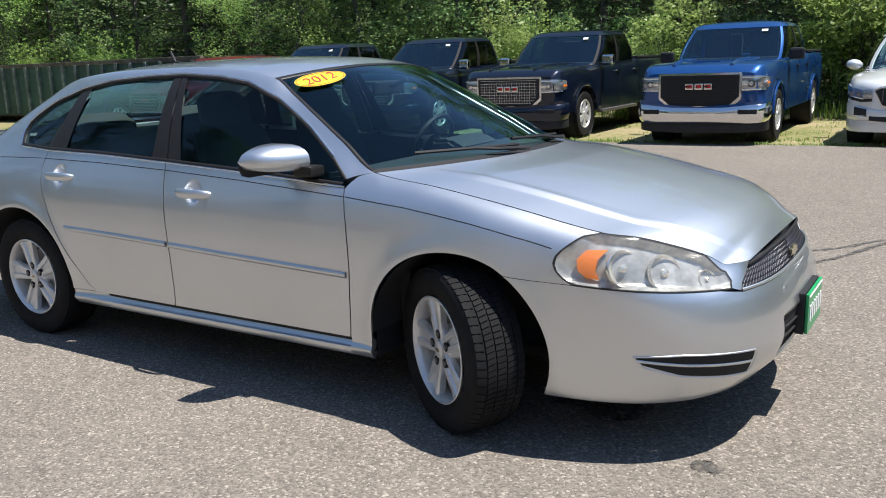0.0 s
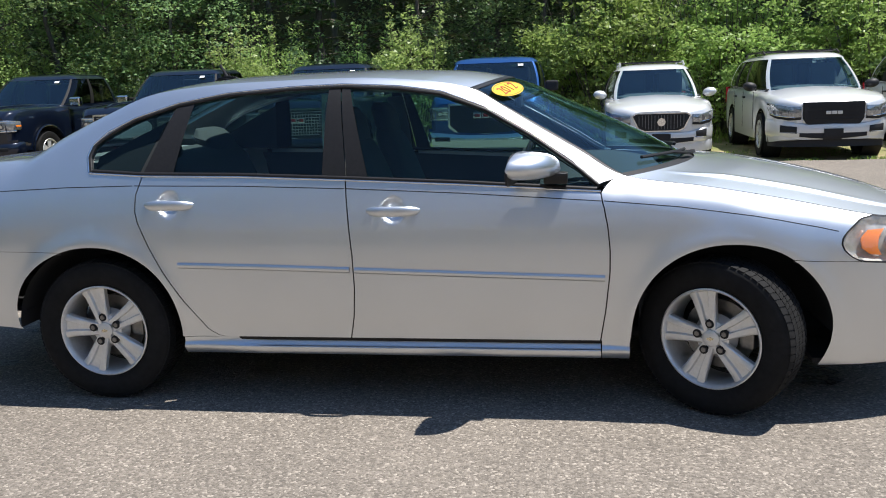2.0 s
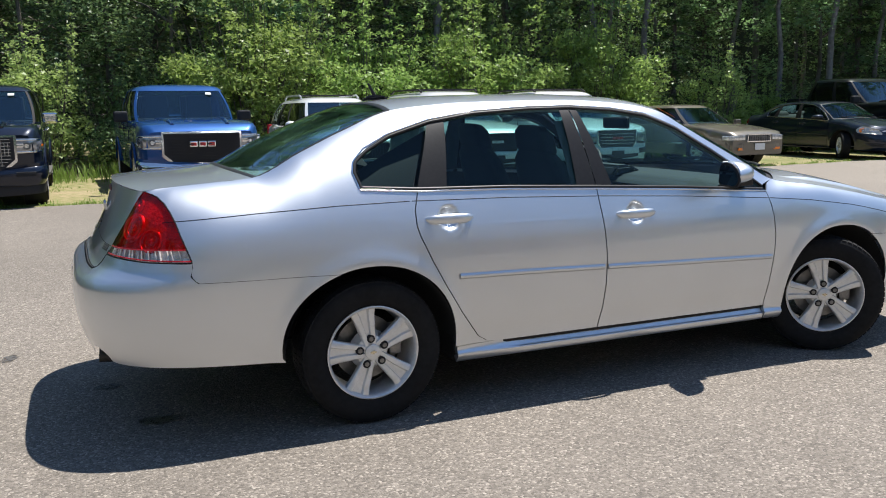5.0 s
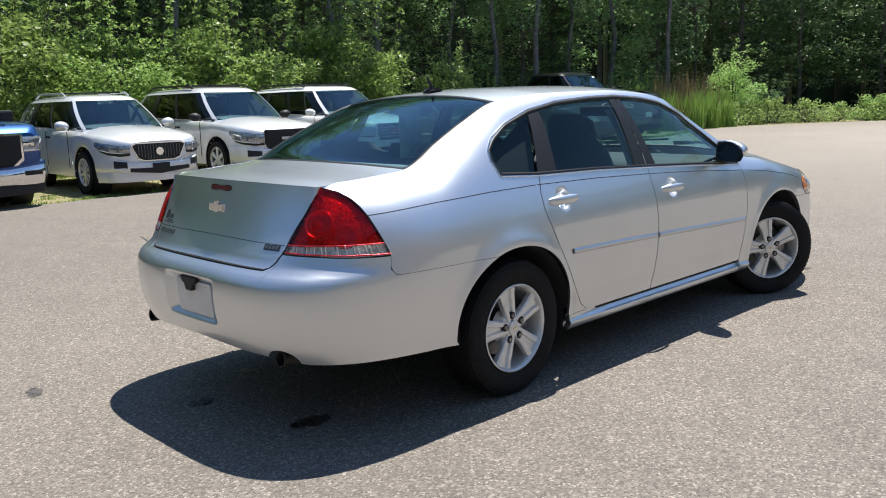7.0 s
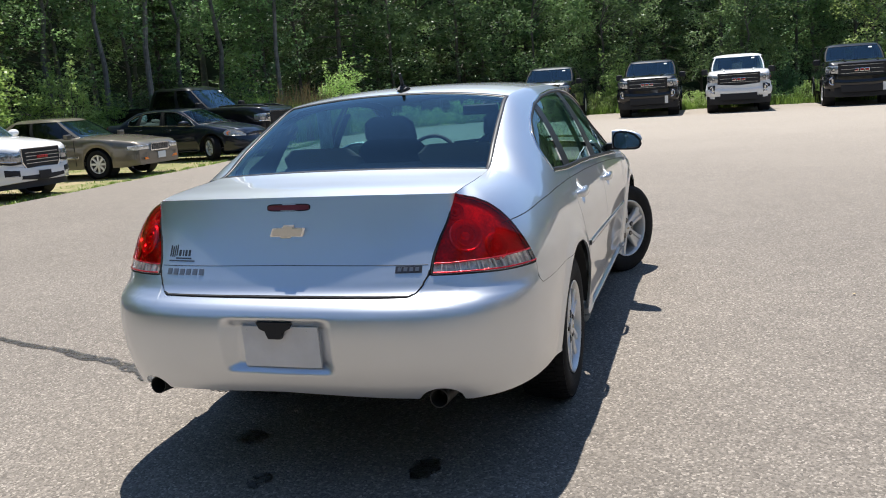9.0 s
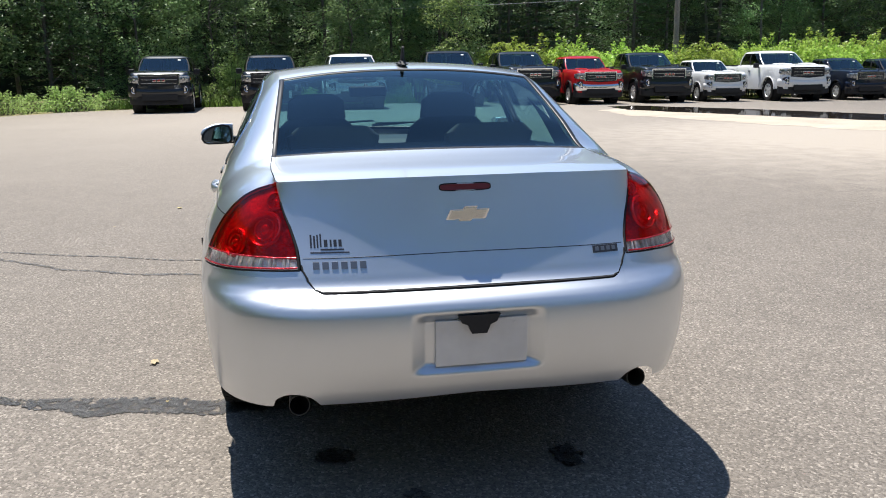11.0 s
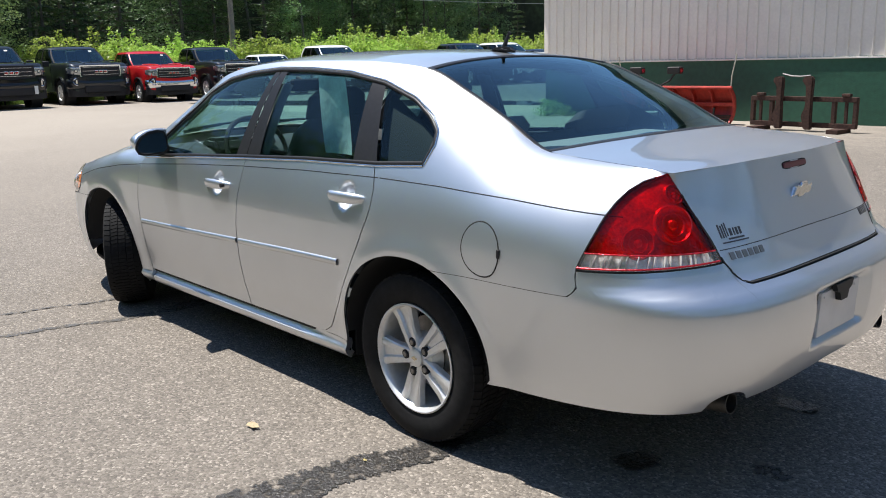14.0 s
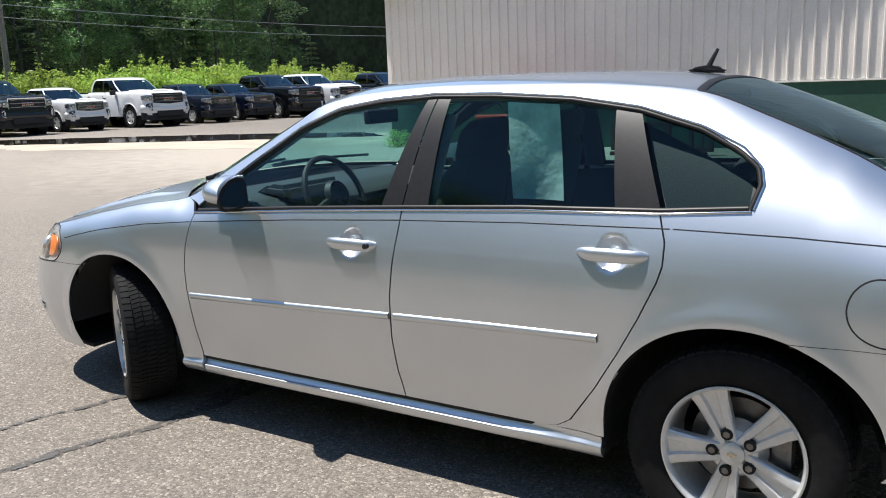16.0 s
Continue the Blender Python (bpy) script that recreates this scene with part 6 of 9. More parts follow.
        for yy, rr in ((0.66, 0.050), (0.785, 0.040)):
            xx = float(np.interp(yy, [0.57, w - 0.28, w - 0.13], [h + 0.008, h - 0.035, h - 0.165]))
            c = Vector((xx, side * yy, (lo + hi) / 2 - 0.01))
            b = rod(c - Vector((0.03, side * 0.01, 0)), c + Vector((0.010, side * 0.006, 0)), rr, rr * 0.92, 18)
            part("lamp_bowl", b, LAMP_DARK, lamp)
        wrap_patch("lamp_base", plan[:5], [lo - 0.01, lo - 0.02, lo + 0.01, lo + 0.06], [lo + 0.035, lo + 0.03, lo + 0.05, lo + 0.09], BLACK_GLOSS, lamp, off=0.017, deep=0.02)
        wrap_patch("lamp_strip", plan[1:5], [lo + 0.02, lo + 0.045, lo + 0.085], [lo + 0.035, lo + 0.06, lo + 0.10], CHROME, lamp, off=0.019, deep=0.01)
        wrap_patch("fog_slot", [(h + 0.012, side * 0.56), (h - 0.02, side * 0.66), (h - 0.11, side * (w - 0.19))], [0.425, 0.435], [0.535, 0.565], BLACK_PLASTIC, t, off=0.017, deep=0.05)
        wrap_patch("fog_trim", [(h + 0.012, side * 0.54), (h - 0.02, side * 0.66), (h - 0.105, side * (w - 0.195))], [0.432], [0.444], CHROME if small else SILVER_TRIM, t, off=0.020, deep=0.02)
        part("taillight", box((0.08, 0.12, 0.34), (-h + 0.12, side * (w - 0.10), belt - 0.12), 0.03), TAIL_RED, t)
    if roof_rails:
        for x in (h - 2.7, -h + 1.5):
            part("cross_bar", box((0.05, 2 * w - 0.64, 0.025), (x, 0, roof + 0.09), 0.01), BLACK_GLOSS, t)
    # nose: grille, lower intake, bumper face
    nose = pchip([-0.6, -0.3, 0, 0.3, 0.6], [h - 0.02, h + 0.035, h + 0.05, h + 0.035, h - 0.02])
    out = [(-0.46, belt - 0.20), (-0.455, belt - 0.44), (-0.38, belt - 0.555), (0.38, belt - 0.555), (0.455, belt - 0.44), (0.46, belt - 0.20)] if not small else [(-0.46, belt - 0.27), (-0.36, belt - 0.47), (-0.26, belt - 0.51), (0.26, belt - 0.51), (0.36, belt - 0.47), (0.46, belt - 0.27), (0.40, belt - 0.235), (-0.40, belt - 0.235)]
    nose_plan = [(h - 0.50, -w + 0.035), (h - 0.30, -w + 0.075), (h - 0.13, -w + 0.17), (h - 0.02, -0.66), (h + 0.03, -0.45), (h + 0.05, 0), (h + 0.03, 0.45), (h - 0.02, 0.66), (h - 0.13, w - 0.17), (h - 0.30, w - 0.075), (h - 0.50, w - 0.035)]
    wrap_patch("bumper_face", nose_plan, [0.36], [belt - 0.44, belt - 0.46, belt - 0.54, belt - 0.54, belt - 0.54, belt - 0.46, belt - 0.44], mat, t, off=0.012, deep=0.14, n=36, profile=[(0.0, -1.5), (0.12, 0.2), (0.4, 1.0), (0.75, 0.9), (0.93, 0.2), (1.0, -1.5)])
    part("grille_surround", prism([(a * 1.04, b + (0.012 if b > belt - 0.4 else -0.016)) for a, b in out], 0.08, "x", h - 0.012, bevel=0.008), CHROME if style != "dark_mirror" else BLACK_GLOSS, t)
    part("grille_opening", prism(out, 0.08, "x", h - 0.006), BLACK_PLASTIC, t)
    bars = bmesh.new()
    if small:
        for k in range(15):
            box((0.02, 0.007, 0.23 - 0.35 * max(0, abs(k - 7) / 14 - 0.30)), (h + 0.038, -0.36 + 0.72 * k / 14, belt - 0.37 + 0.15 * max(0, abs(k - 7) / 14 - 0.30)), bm=bars)
    else:
        for k in range(4):
            box((0.02, 0.80, 0.016), (h + 0.038, 0, belt - 0.47 + 0.065 * k), bm=bars)
    part("grille_mesh", bars, BADGE_GREY if small else GRILLE_STEEL if style != "dark_mirror" else BLACK_GLOSS, t)
    letters = bmesh.new()
    for k in (-1, 0, 1):
        box((0.02, 0.078, 0.052), (h + 0.052, 0.088 * k, belt - 0.36), 0.006, bm=letters)
    part("badge", letters if not small else rod((h + 0.04, 0, belt - 0.37), (h + 0.06, 0, belt - 0.37), 0.065, sides=24), CHROME if small else SILVER_TRIM if style == "dark_mirror" else BADGE_RED, t)
    wrap_patch("lower_intake", [(h + 0.02, -0.52), (h + 0.045, 0), (h + 0.02, 0.52)], [0.37, 0.32, 0.37], [0.435, 0.43, 0.435], BLACK_PLASTIC, t, off=0.022, deep=0.03)
    wrap_patch("chin", [(h - 0.45, -w + 0.05), (h - 0.20, -w + 0.13), (h - 0.05, -0.62), (h + 0.03, 0), (h - 0.05, 0.62), (h - 0.20, w - 0.13), (h - 0.45, w - 0.05)], [0.20], [0.375], mat if small else BLACK_PLASTIC, t, off=0.012 if small else -0.012, deep=0.15, n=24)
    part("front_plate", box((0.012, 0.30, 0.13), (h + 0.072, 0, 0.435), 0.004), BLACK_PLASTIC, t)
    return t


def build_saloon(label, mat, group=""):
    """An older long saloon car, nose along +x."""
    t = empty("sedan", label, "car", group)
    h, w, belt = 2.55, 0.93, 0.94
    ax, rx, r = 1.50, -1.35, 0.325
    half = pchip([-h, -h + 0.2, -1.5, 0, 1.6, 2.2, 2.45, h], [w - 0.14, w - 0.05, w, w, w - 0.01, w - 0.05, w - 0.10, w - 0.16])
    high = pchip([-h, -h + 0.1, -1.7, -1.2, 0.9, 1.3, 2.2, 2.45, h], [0.90, 0.98, 0.99, 0.96, 0.94, 0.93, 0.83, 0.79, 0.72])
    low = pchip([-h, -h + 0.5, 0, h - 0.5, h], [0.30, 0.24, 0.21, 0.22, 0.26])
    round_hull("body", np.linspace(-h, h, 54), low, high, half, mat, t, arches=(rx, ax), arch_r=r + 0.06, wheel_z=r, top_in=0.10, crown=0.04)
    for x in (ax, rx):
        for side in (-1, 1):
            plain_wheel(t, x, side * (w - 0.125), r, 0.21, 0.21, side, 8, RIM_BRIGHT, 0.7)
            part("wheel_house", lathe([(r + 0.06, 0.0), (r + 0.06, 0.30)], 24), BLACK_GAP, t).matrix_basis = Matrix.Translation((x, side * (w - 0.18) - 0.15, r + 0.002))
    cabin(t, mat, ((1.02, belt), (-1.75, belt + 0.04)), ((0.22, 1.40), (-1.05, 1.39)), w - 0.055, w - 0.30, [0.035, 0.06, 0.44, 0.48, 0.80, 0.95], z_over=0.05, n_front=4.6)
    door_lines(t, [(0.92, 0), (-0.12, 0.12), (-1.10, 0.12)], 0.30, belt - 0.03, w - 0.005)
    part("chassis", box((4.3, 1.2, 0.16), (0, 0, 0.30), 0.03), BLACK_GAP, t)
    for side in (-1, 1):
        part("rubbing_strip", box((1.9, 0.02, 0.05), (0.07, side * w, 0.50), 0.006), CHROME, t)
        part("door_mirror", box((0.11, 0.18, 0.12), (0.82, side * (w + 0.05), belt + 0.05), 0.04, 3), mat, t)
        wrap_patch("headlight", [(h + 0.01, side * 0.42), (h + 0.005, side * 0.72), (h - 0.08, side * 0.83), (h - 0.22, side * 0.875)], [0.60], [0.71, 0.71, 0.70], LAMP_CLEAR, t, off=0.02)
        part("fog_lamp", box((0.03, 0.16, 0.06), (h + 0.035, side * 0.55, 0.40), 0.01, turn=Matrix.Rotation(-side * 0.2, 4, "Z")), AMBER, t)
    part("grille_surround", prism([(-0.36, 0.56), (-0.33, 0.74), (0.33, 0.74), (0.36, 0.56)], 0.06, "x", h + 0.01), CHROME, t)
    part("grille_opening", prism([(-0.33, 0.58), (-0.31, 0.72), (0.31, 0.72), (0.33, 0.58)], 0.06, "x", h + 0.018), BLACK_PLASTIC, t)
    bars = bmesh.new()
    for k in range(5):
        box((0.012, 0.62, 0.010), (h + 0.052, 0, 0.595 + 0.028 * k), bm=bars)
    for k in range(9):
        box((0.012, 0.010, 0.14), (h + 0.051, -0.28 + 0.07 * k, 0.65), bm=bars)
    part("grille_mesh", bars, BADGE_GREY, t)
    part("front_bumper", prism([(h - 0.3, -w + 0.02), (h - 0.05, -w + 0.10), (h + 0.05, -0.5), (h + 0.06, 0), (h + 0.05, 0.5), (h - 0.05, w - 0.10), (h - 0.3, w - 0.02)], 0.18, "z", 0.45, bevel=0.03), mat, t)
    part("front_plate", box((0.012, 0.30, 0.15), (h + 0.068, 0, 0.45), 0.004), PAPER, t)
    return t


def parked(x, y, heading):
    return pose(x, y, 0, 0, 0, heading)


def nose_at(x, y, heading, front, size=1.0):
    """Places a vehicle so that its nose is at (x, y)."""
    a = radians(heading)
    front *= size
    return pose(x - front * math.cos(a), y - front * math.sin(a), 0, 0, 0, heading) @ Matrix.Scale(size, 4)


# row along the grass edge, noses to the lot
blue = build_pickup("bright blue crew-cab pickup truck with chrome bumper on grass", BLUE_PAINT, "dark_slats")
blue.matrix_basis = nose_at(-0.66, 9.72, -89, 3.0)
dark_truck = build_pickup("near-black pickup truck with chrome mesh grille on grass", NAVY, "mesh", NAVY, chrome_mirror=True)
dark_truck.matrix_basis = nose_at(-4.0, 9.75, -90, 3.0)
copy_thing(dark_truck, nose_at(-7.12, 9.75, -90, 3.0))
copy_thing(dark_truck, nose_at(-10.35, 9.75, -91, 3.0))
maroon = build_suv("dark red sport utility car with upright grille on grass", MAROON, 5.0, 0.97, 1.68, roof_rails=False)
maroon.matrix_basis = nose_at(-13.65, 9.8, -90, 2.55)
navy_saloon = build_saloon("dark navy older saloon car beside the green dumpster", NAVY)
navy_saloon.matrix_basis = nose_at(-16.75, 9.6, -91, 2.6)
compact_suv = build_suv("pale silver compact suv with upright grille and roof rails", PALE_SILVER, 4.66, 0.92, 1.62)
compact_suv.matrix_basis = nose_at(2.22, 10.05, -91, 2.38)
large_suv = build_suv("pale silver seven-seat suv with black roof rails", PALE_SILVER, 5.10, 0.99, 1.74, "dark_mirror")
large_suv.matrix_basis = nose_at(5.0, 10.35, -91, 2.6)
white_suv = build_suv("white seven-seat suv with black roof rails", WHITE_PAINT, 5.10, 0.99, 1.74)
white_suv.matrix_basis = nose_at(7.9, 10.5, -91, 2.6)
saloon = build_saloon("bronze brown older saloon car on the grass edge", BROWN_PAINT)
saloon.matrix_basis = nose_at(12.15, 10.9, -89, 2.6)
black_truck = build_pickup("black crew-cab pickup truck on the grass", BLACK_PAINT, "slats", BLACK_PAINT, plate=PAPER)
black_truck.matrix_basis = nose_at(19.7, 11.5, -92, 3.0, 1.14)

# row across the far side of the lot, noses towards the sedan
far_grey = build_pickup("dark grey pickup truck with wide chrome grille", GREY_PAINT, "chrome", GREY_PAINT, modern=True)
far_grey.matrix_basis = nose_at(30.0, 5.0, 181, 3.0, 1.2)
far_black = build_pickup("black pickup truck with dark grille and paper tag", BLACK_PAINT, "dark", BLACK_PAINT, modern=True)
far_black.matrix_basis = nose_at(29.9, 0.70, 180, 3.0, 1.2)
far_white = build_pickup("white pickup truck with dark grille", WHITE_PAINT, "dark", WHITE_PAINT, modern=True)
far_white.matrix_basis = nose_at(29.9, -2.75, 179, 3.0, 1.2)
copy_thing(far_black, nose_at(31.2, -7.2, 178, 3.0, 1.06))
copy_thing(far_grey, nose_at(31.4, -10.6, 178, 3.0, 1.03))
far_red = build_pickup("bright red pickup truck with chrome bumper", RED_PAINT, "slats", CHROME, modern=True)
far_red.matrix_basis = nose_at(29.8, -13.2, 177, 3.0, 1.10)
copy_thing(far_grey, nose_at(30.4, -16.4, 176, 3.0, 0.98))
white_chrome = build_pickup("white pickup truck with chrome mesh grille and green plate", WHITE_PAINT, "mesh", WHITE_PAINT, modern=True, plate=GREEN_PLATE)
white_chrome.matrix_basis = nose_at(29.9, -19.2, 175, 3.0, 0.98)
copy_thing(far_white, nose_at(29.3, -22.4, 175, 3.0, 0.98))
navy_chrome = build_pickup("navy blue pickup truck with chrome mesh grille", NAVY, "mesh", NAVY, modern=True)
navy_chrome.matrix_basis = nose_at(28.5, -25.3, 175, 3.0, 0.98)
copy_thing(navy_chrome, nose_at(28.3, -27.9, 175, 3.0, 0.98))
copy_thing(far_black, nose_at(28.0, -30.4, 175, 3.0, 0.98))
copy_thing(far_white, nose_at(27.6, -33.2, 175, 3.0, 0.98))
copy_thing(navy_chrome, nose_at(27.2, -35.9, 175, 3.0, 0.98))
copy_thing(far_black, nose_at(26.8, -38.9, 175, 3.0, 0.98))


# ---- woods, shrubs and grass ----
def leaf_material(name, colour, spread=0.35, through=0.35):
    m = bpy.data.materials.new(name)
    m.use_nodes = True
    n, link = m.node_tree.nodes, m.node_tree.links
    b = n["Principled BSDF"]
    b.inputs["Roughness"].default_value = 0.42
    b.inputs["Specular IOR Level"].default_value = 0.35
    geo = n.new("ShaderNodeNewGeometry")
    info = n.new("ShaderNodeObjectInfo")
    add = n.new("ShaderNodeMath")
    add.operation = 'ADD'
    link.new(geo.outputs["Random Per Island"], add.inputs[0])
    link.new(info.outputs["Random"], add.inputs[1])
    ramp = n.new("ShaderNodeMapRange")
    ramp.inputs["From Max"].default_value = 2.0
    ramp.inputs["To Min"].default_value, ramp.inputs["To Max"].default_value = 1 - spread, 1 + spread
    link.new(add.outputs[0], ramp.inputs[0])
    hue = n.new("ShaderNodeHueSaturation")
    hue.inputs["Color"].default_value = (*colour, 1)
    hr = n.new("ShaderNodeMapRange")
    hr.inputs["To Min"].default_value, hr.inputs["To Max"].default_value = 0.482, 0.512
    link.new(info.outputs["Random"], hr.inputs[0])
    link.new(hr.outputs[0], hue.inputs["Hue"])
    link.new(ramp.outputs[0], hue.inputs["Value"])
    link.new(hue.outputs[0], b.inputs["Base Color"])
    tr = n.new("ShaderNodeBsdfTranslucent")
    link.new(hue.outputs[0], tr.inputs[0])
    mix = n.new("ShaderNodeMixShader")
    mix.inputs[0].default_value = through
    link.new(b.outputs[0], mix.inputs[1])
    link.new(tr.outputs[0], mix.inputs[2])
    link.new(mix.outputs[0], n["Material Output"].inputs[0])
    return m


# greens carry some sun and shade: darker for deep woods, lighter for front growth
LEAF_DARK = leaf_material("forest_leaf", (0.146, 0.244, 0.104), 0.45, 0.45)
LEAF_MID = leaf_material("woodland_leaf", (0.226, 0.354, 0.142), 0.45, 0.5)
LEAF_LIGHT = leaf_material("sunny_shrub_leaf", (0.36, 0.50, 0.165), 0.45, 0.5)
LEAF_THICKET = leaf_material("thicket_leaf", (0.27, 0.385, 0.105), 0.5, 0.5)
LEAF_HEDGE = leaf_material("knotweed_leaf", (0.36, 0.50, 0.10), 0.45, 0.55)
NEEDLE = leaf_material("conifer_needles", (0.065, 0.115, 0.04), 0.35, 0.2)
GRASS = leaf_material("grass_blade", (0.19, 0.28, 0.06), 0.4, 0.35)
DRY_GRASS = leaf_material("dry_reed", (0.26, 0.20, 0.10), 0.3, 0.3)
BARK = material("grey_brown_bark", (0.11, 0.095, 0.08), 0.95, grain=0.35, grain_size=14, stain=0.3, stain_size=2, bump=0.02, bump_size=16)
PALE_BARK = material("pale_birch_bark", (0.155, 0.147, 0.138), 0.9, grain=0.35, grain_size=9, stain=0.3, stain_size=2, bump=0.008, bump_size=20)


def leaves_mesh(name, clumps, size, mat, parent, seed, flatness=0.3, narrow=0.55):
    """Small leaves scattered in clumps of (centre, radius, count), thickest near each clump's rim."""
    rng = np.random.default_rng(seed)
    cs = []
    for c, r, k in clumps:
        d = rng.normal(size=(k, 3))
        d /= np.linalg.norm(d, axis=1, keepdims=True)
        cs.append(np.array(c) + d * (np.array(r) * rng.uniform(0.35, 1.0, (k, 1)) ** 0.6))
    p = np.concatenate(cs)
    n = len(p)
    a = rng.normal(size=(n, 3))
    a[:, 2] *= 1 - flatness
    a /= np.linalg.norm(a, axis=1, keepdims=True)
    b = np.cross(a, rng.normal(size=(n, 3)) + np.array((0.0, 0.0, 3.0 * flatness)))
    b /= np.linalg.norm(b, axis=1, keepdims=True)
    s = size * rng.uniform(0.6, 1.3, (n, 1))
    a, b = a * s * 0.5, b * s * 0.5 * narrow
    fold = np.cross(a, b)
    fold = fold / np.linalg.norm(fold, axis=1, keepdims=True) * s * 0.10
    v = np.stack([p - a, p + 0.4 * a + 1.25 * b + fold, p + 0.7 * a - 1.1 * b], 1).reshape(-1, 3)
    f = np.arange(3 * n).reshape(n, 3)
    me = bpy.data.meshes.new(name)
    me.vertices.add(len(v))
    me.vertices.foreach_set("co", v.ravel())
    me.loops.add(3 * n)
    me.loops.foreach_set("vertex_index", f.ravel())
    me.polygons.add(n)
    me.polygons.foreach_set("loop_start", np.arange(0, 3 * n, 3))
    me.materials.append(mat)
    me.update()
    ob = new(name, me)
    ob.parent = parent
    return ob


def build_tree(label, height, seed, leaf, bark, low=0.15, spread=2.6, clumps=60, per=48, size=0.30, group="woodland trees"):
    """A broadleaf tree: tapered leaning trunk, limbs, and a ragged crown of leaf clumps."""
    rng = random.Random(seed)
    t = empty("tree", label, "tree", group)
    pts = [Vector((0, 0, -0.1))]
    for k in range(1, 8):
        pts.append(Vector((rng.uniform(-0.12, 0.12) * k * 0.5, rng.uniform(-0.12, 0.12) * k * 0.5, height * 0.94 * k / 7)))
    r0 = 0.0072 * height + 0.022
    bm = tube(pts, [r0 * (1 - 0.12 * k) for k in range(8)], 8)
    tips = []
    for k in range(clumps):
        z = height * (low + (1 - low) * rng.random() ** 0.85)
        f = (z / height - low) / (1 - low)
        reach = spread * (0.55 + 0.75 * math.sin(math.pi * min(1, 0.15 + 0.8 * f))) * rng.uniform(0.35, 1.0)
        a = rng.uniform(0, 2 * math.pi)
        tips.append(Vector((reach * math.cos(a), reach * math.sin(a), z + rng.uniform(-0.3, 0.5))))
    for tip in tips[:18]:
        h = max(0.4, tip.z - 0.35 * math.hypot(tip.x, tip.y) - 0.3)
        i = min(6, int(h / (height * 0.94) * 7))
        base = pts[i].lerp(pts[i + 1], h / (height * 0.94) * 7 - i)
        tube([base, base.lerp(tip, 0.5) + Vector((0, 0, 0.12)), tip], [0.035, 0.02, 0.008], 5, bm)
    part("trunk", bm, bark, t, smooth=True)
    leaves_mesh("crown", [(tuple(p), (rng.uniform(0.5, 0.95), rng.uniform(0.5, 0.95), rng.uniform(0.35, 0.6)), per) for p in tips], size, leaf, t, seed, 0.6)
    return t


def build_conifer(label, height, seed, group="woodland trees"):
    """A conifer: straight trunk with drooping tiers of needled boughs."""
    rng = random.Random(seed)
    t = empty("conifer", label, "tree", group)
    bm = tube([(0, 0, -0.1), (0.05, 0, height * 0.5), (0, 0.05, height)], [0.16, 0.10, 0.02], 8)
    cl = []
    tiers = int(height * 1.9)
    for k in range(tiers):
        z = 0.5 + (height - 0.7) * k / tiers
        reach = (height - z) * 0.25 + 0.25
        for j in range(6):
            a = rng.uniform(0, 2 * math.pi)
            rr = reach * rng.uniform(0.7, 1.1)
            tube([(0, 0, z), (rr * 0.5 * math.cos(a), rr * 0.5 * math.sin(a), z + 0.03), (rr * math.cos(a), rr * math.sin(a), z - 0.18 * rr)], [0.03, 0.02, 0.008], 3, bm)
            for u in (0.35, 0.65, 0.95):
                cl.append(((rr * u * math.cos(a), rr * u * math.sin(a), z - 0.18 * rr * u * u), (0.28 + 0.12 * reach, 0.28 + 0.12 * reach, 0.10), 13))
    part("trunk", bm, BARK, t, smooth=True)
    leaves_mesh("crown", cl, 0.25, NEEDLE, t, seed, 0.75, 0.3)
    return t


def build_shrub(label, height, width, seed, leaf, clumps=36, per=150, size=0.105, group="shrubs", shoots=12, low=0.12):
    """A shrub of many stems, leafy to the ground, with shoots that stick out."""
    rng = random.Random(seed)
    t = empty("shrub", label, "shrub", group)
    bm = bmesh.new()
    cl = []
    for k in range(clumps):
        a, rr = rng.uniform(0, 2 * math.pi), width * 0.5 * math.sqrt(rng.random())
        z = height * (low + (0.95 - low) * rng.random()) * (1 - 0.35 * (rr / (width * 0.5)) ** 2)
        c = (rr * math.cos(a), rr * math.sin(a), z)
        cl.append((c, (0.26 * width ** 0.5, 0.26 * width ** 0.5, 0.30), per))
        if k % 3 == 0:
            tube([(0.3 * c[0], 0.3 * c[1], -0.05), (0.7 * c[0], 0.7 * c[1], z * 0.6), c], [0.022, 0.016, 0.006], 5, bm)
    for k in range(shoots):
        a, rr = rng.uniform(0, 2 * math.pi), width * 0.45 * rng.random()
        top_z = height * rng.uniform(0.9, 1.25)
        for u in (0.75, 0.85, 0.93, 1.0):
            cl.append(((rr * math.cos(a) * (0.8 + 0.3 * u), rr * math.sin(a) * (0.8 + 0.3 * u), top_z * u), (0.13, 0.13, 0.10), 12))
        tube([(0.4 * rr * math.cos(a), 0.4 * rr * math.sin(a), 0), (rr * 1.1 * math.cos(a), rr * 1.1 * math.sin(a), top_z)], [0.014, 0.005], 4, bm)
    part("branching_stem", bm, BARK, t, smooth=True)
    leaves_mesh("foliage", cl, size, leaf, t, seed, 0.4)
    return t


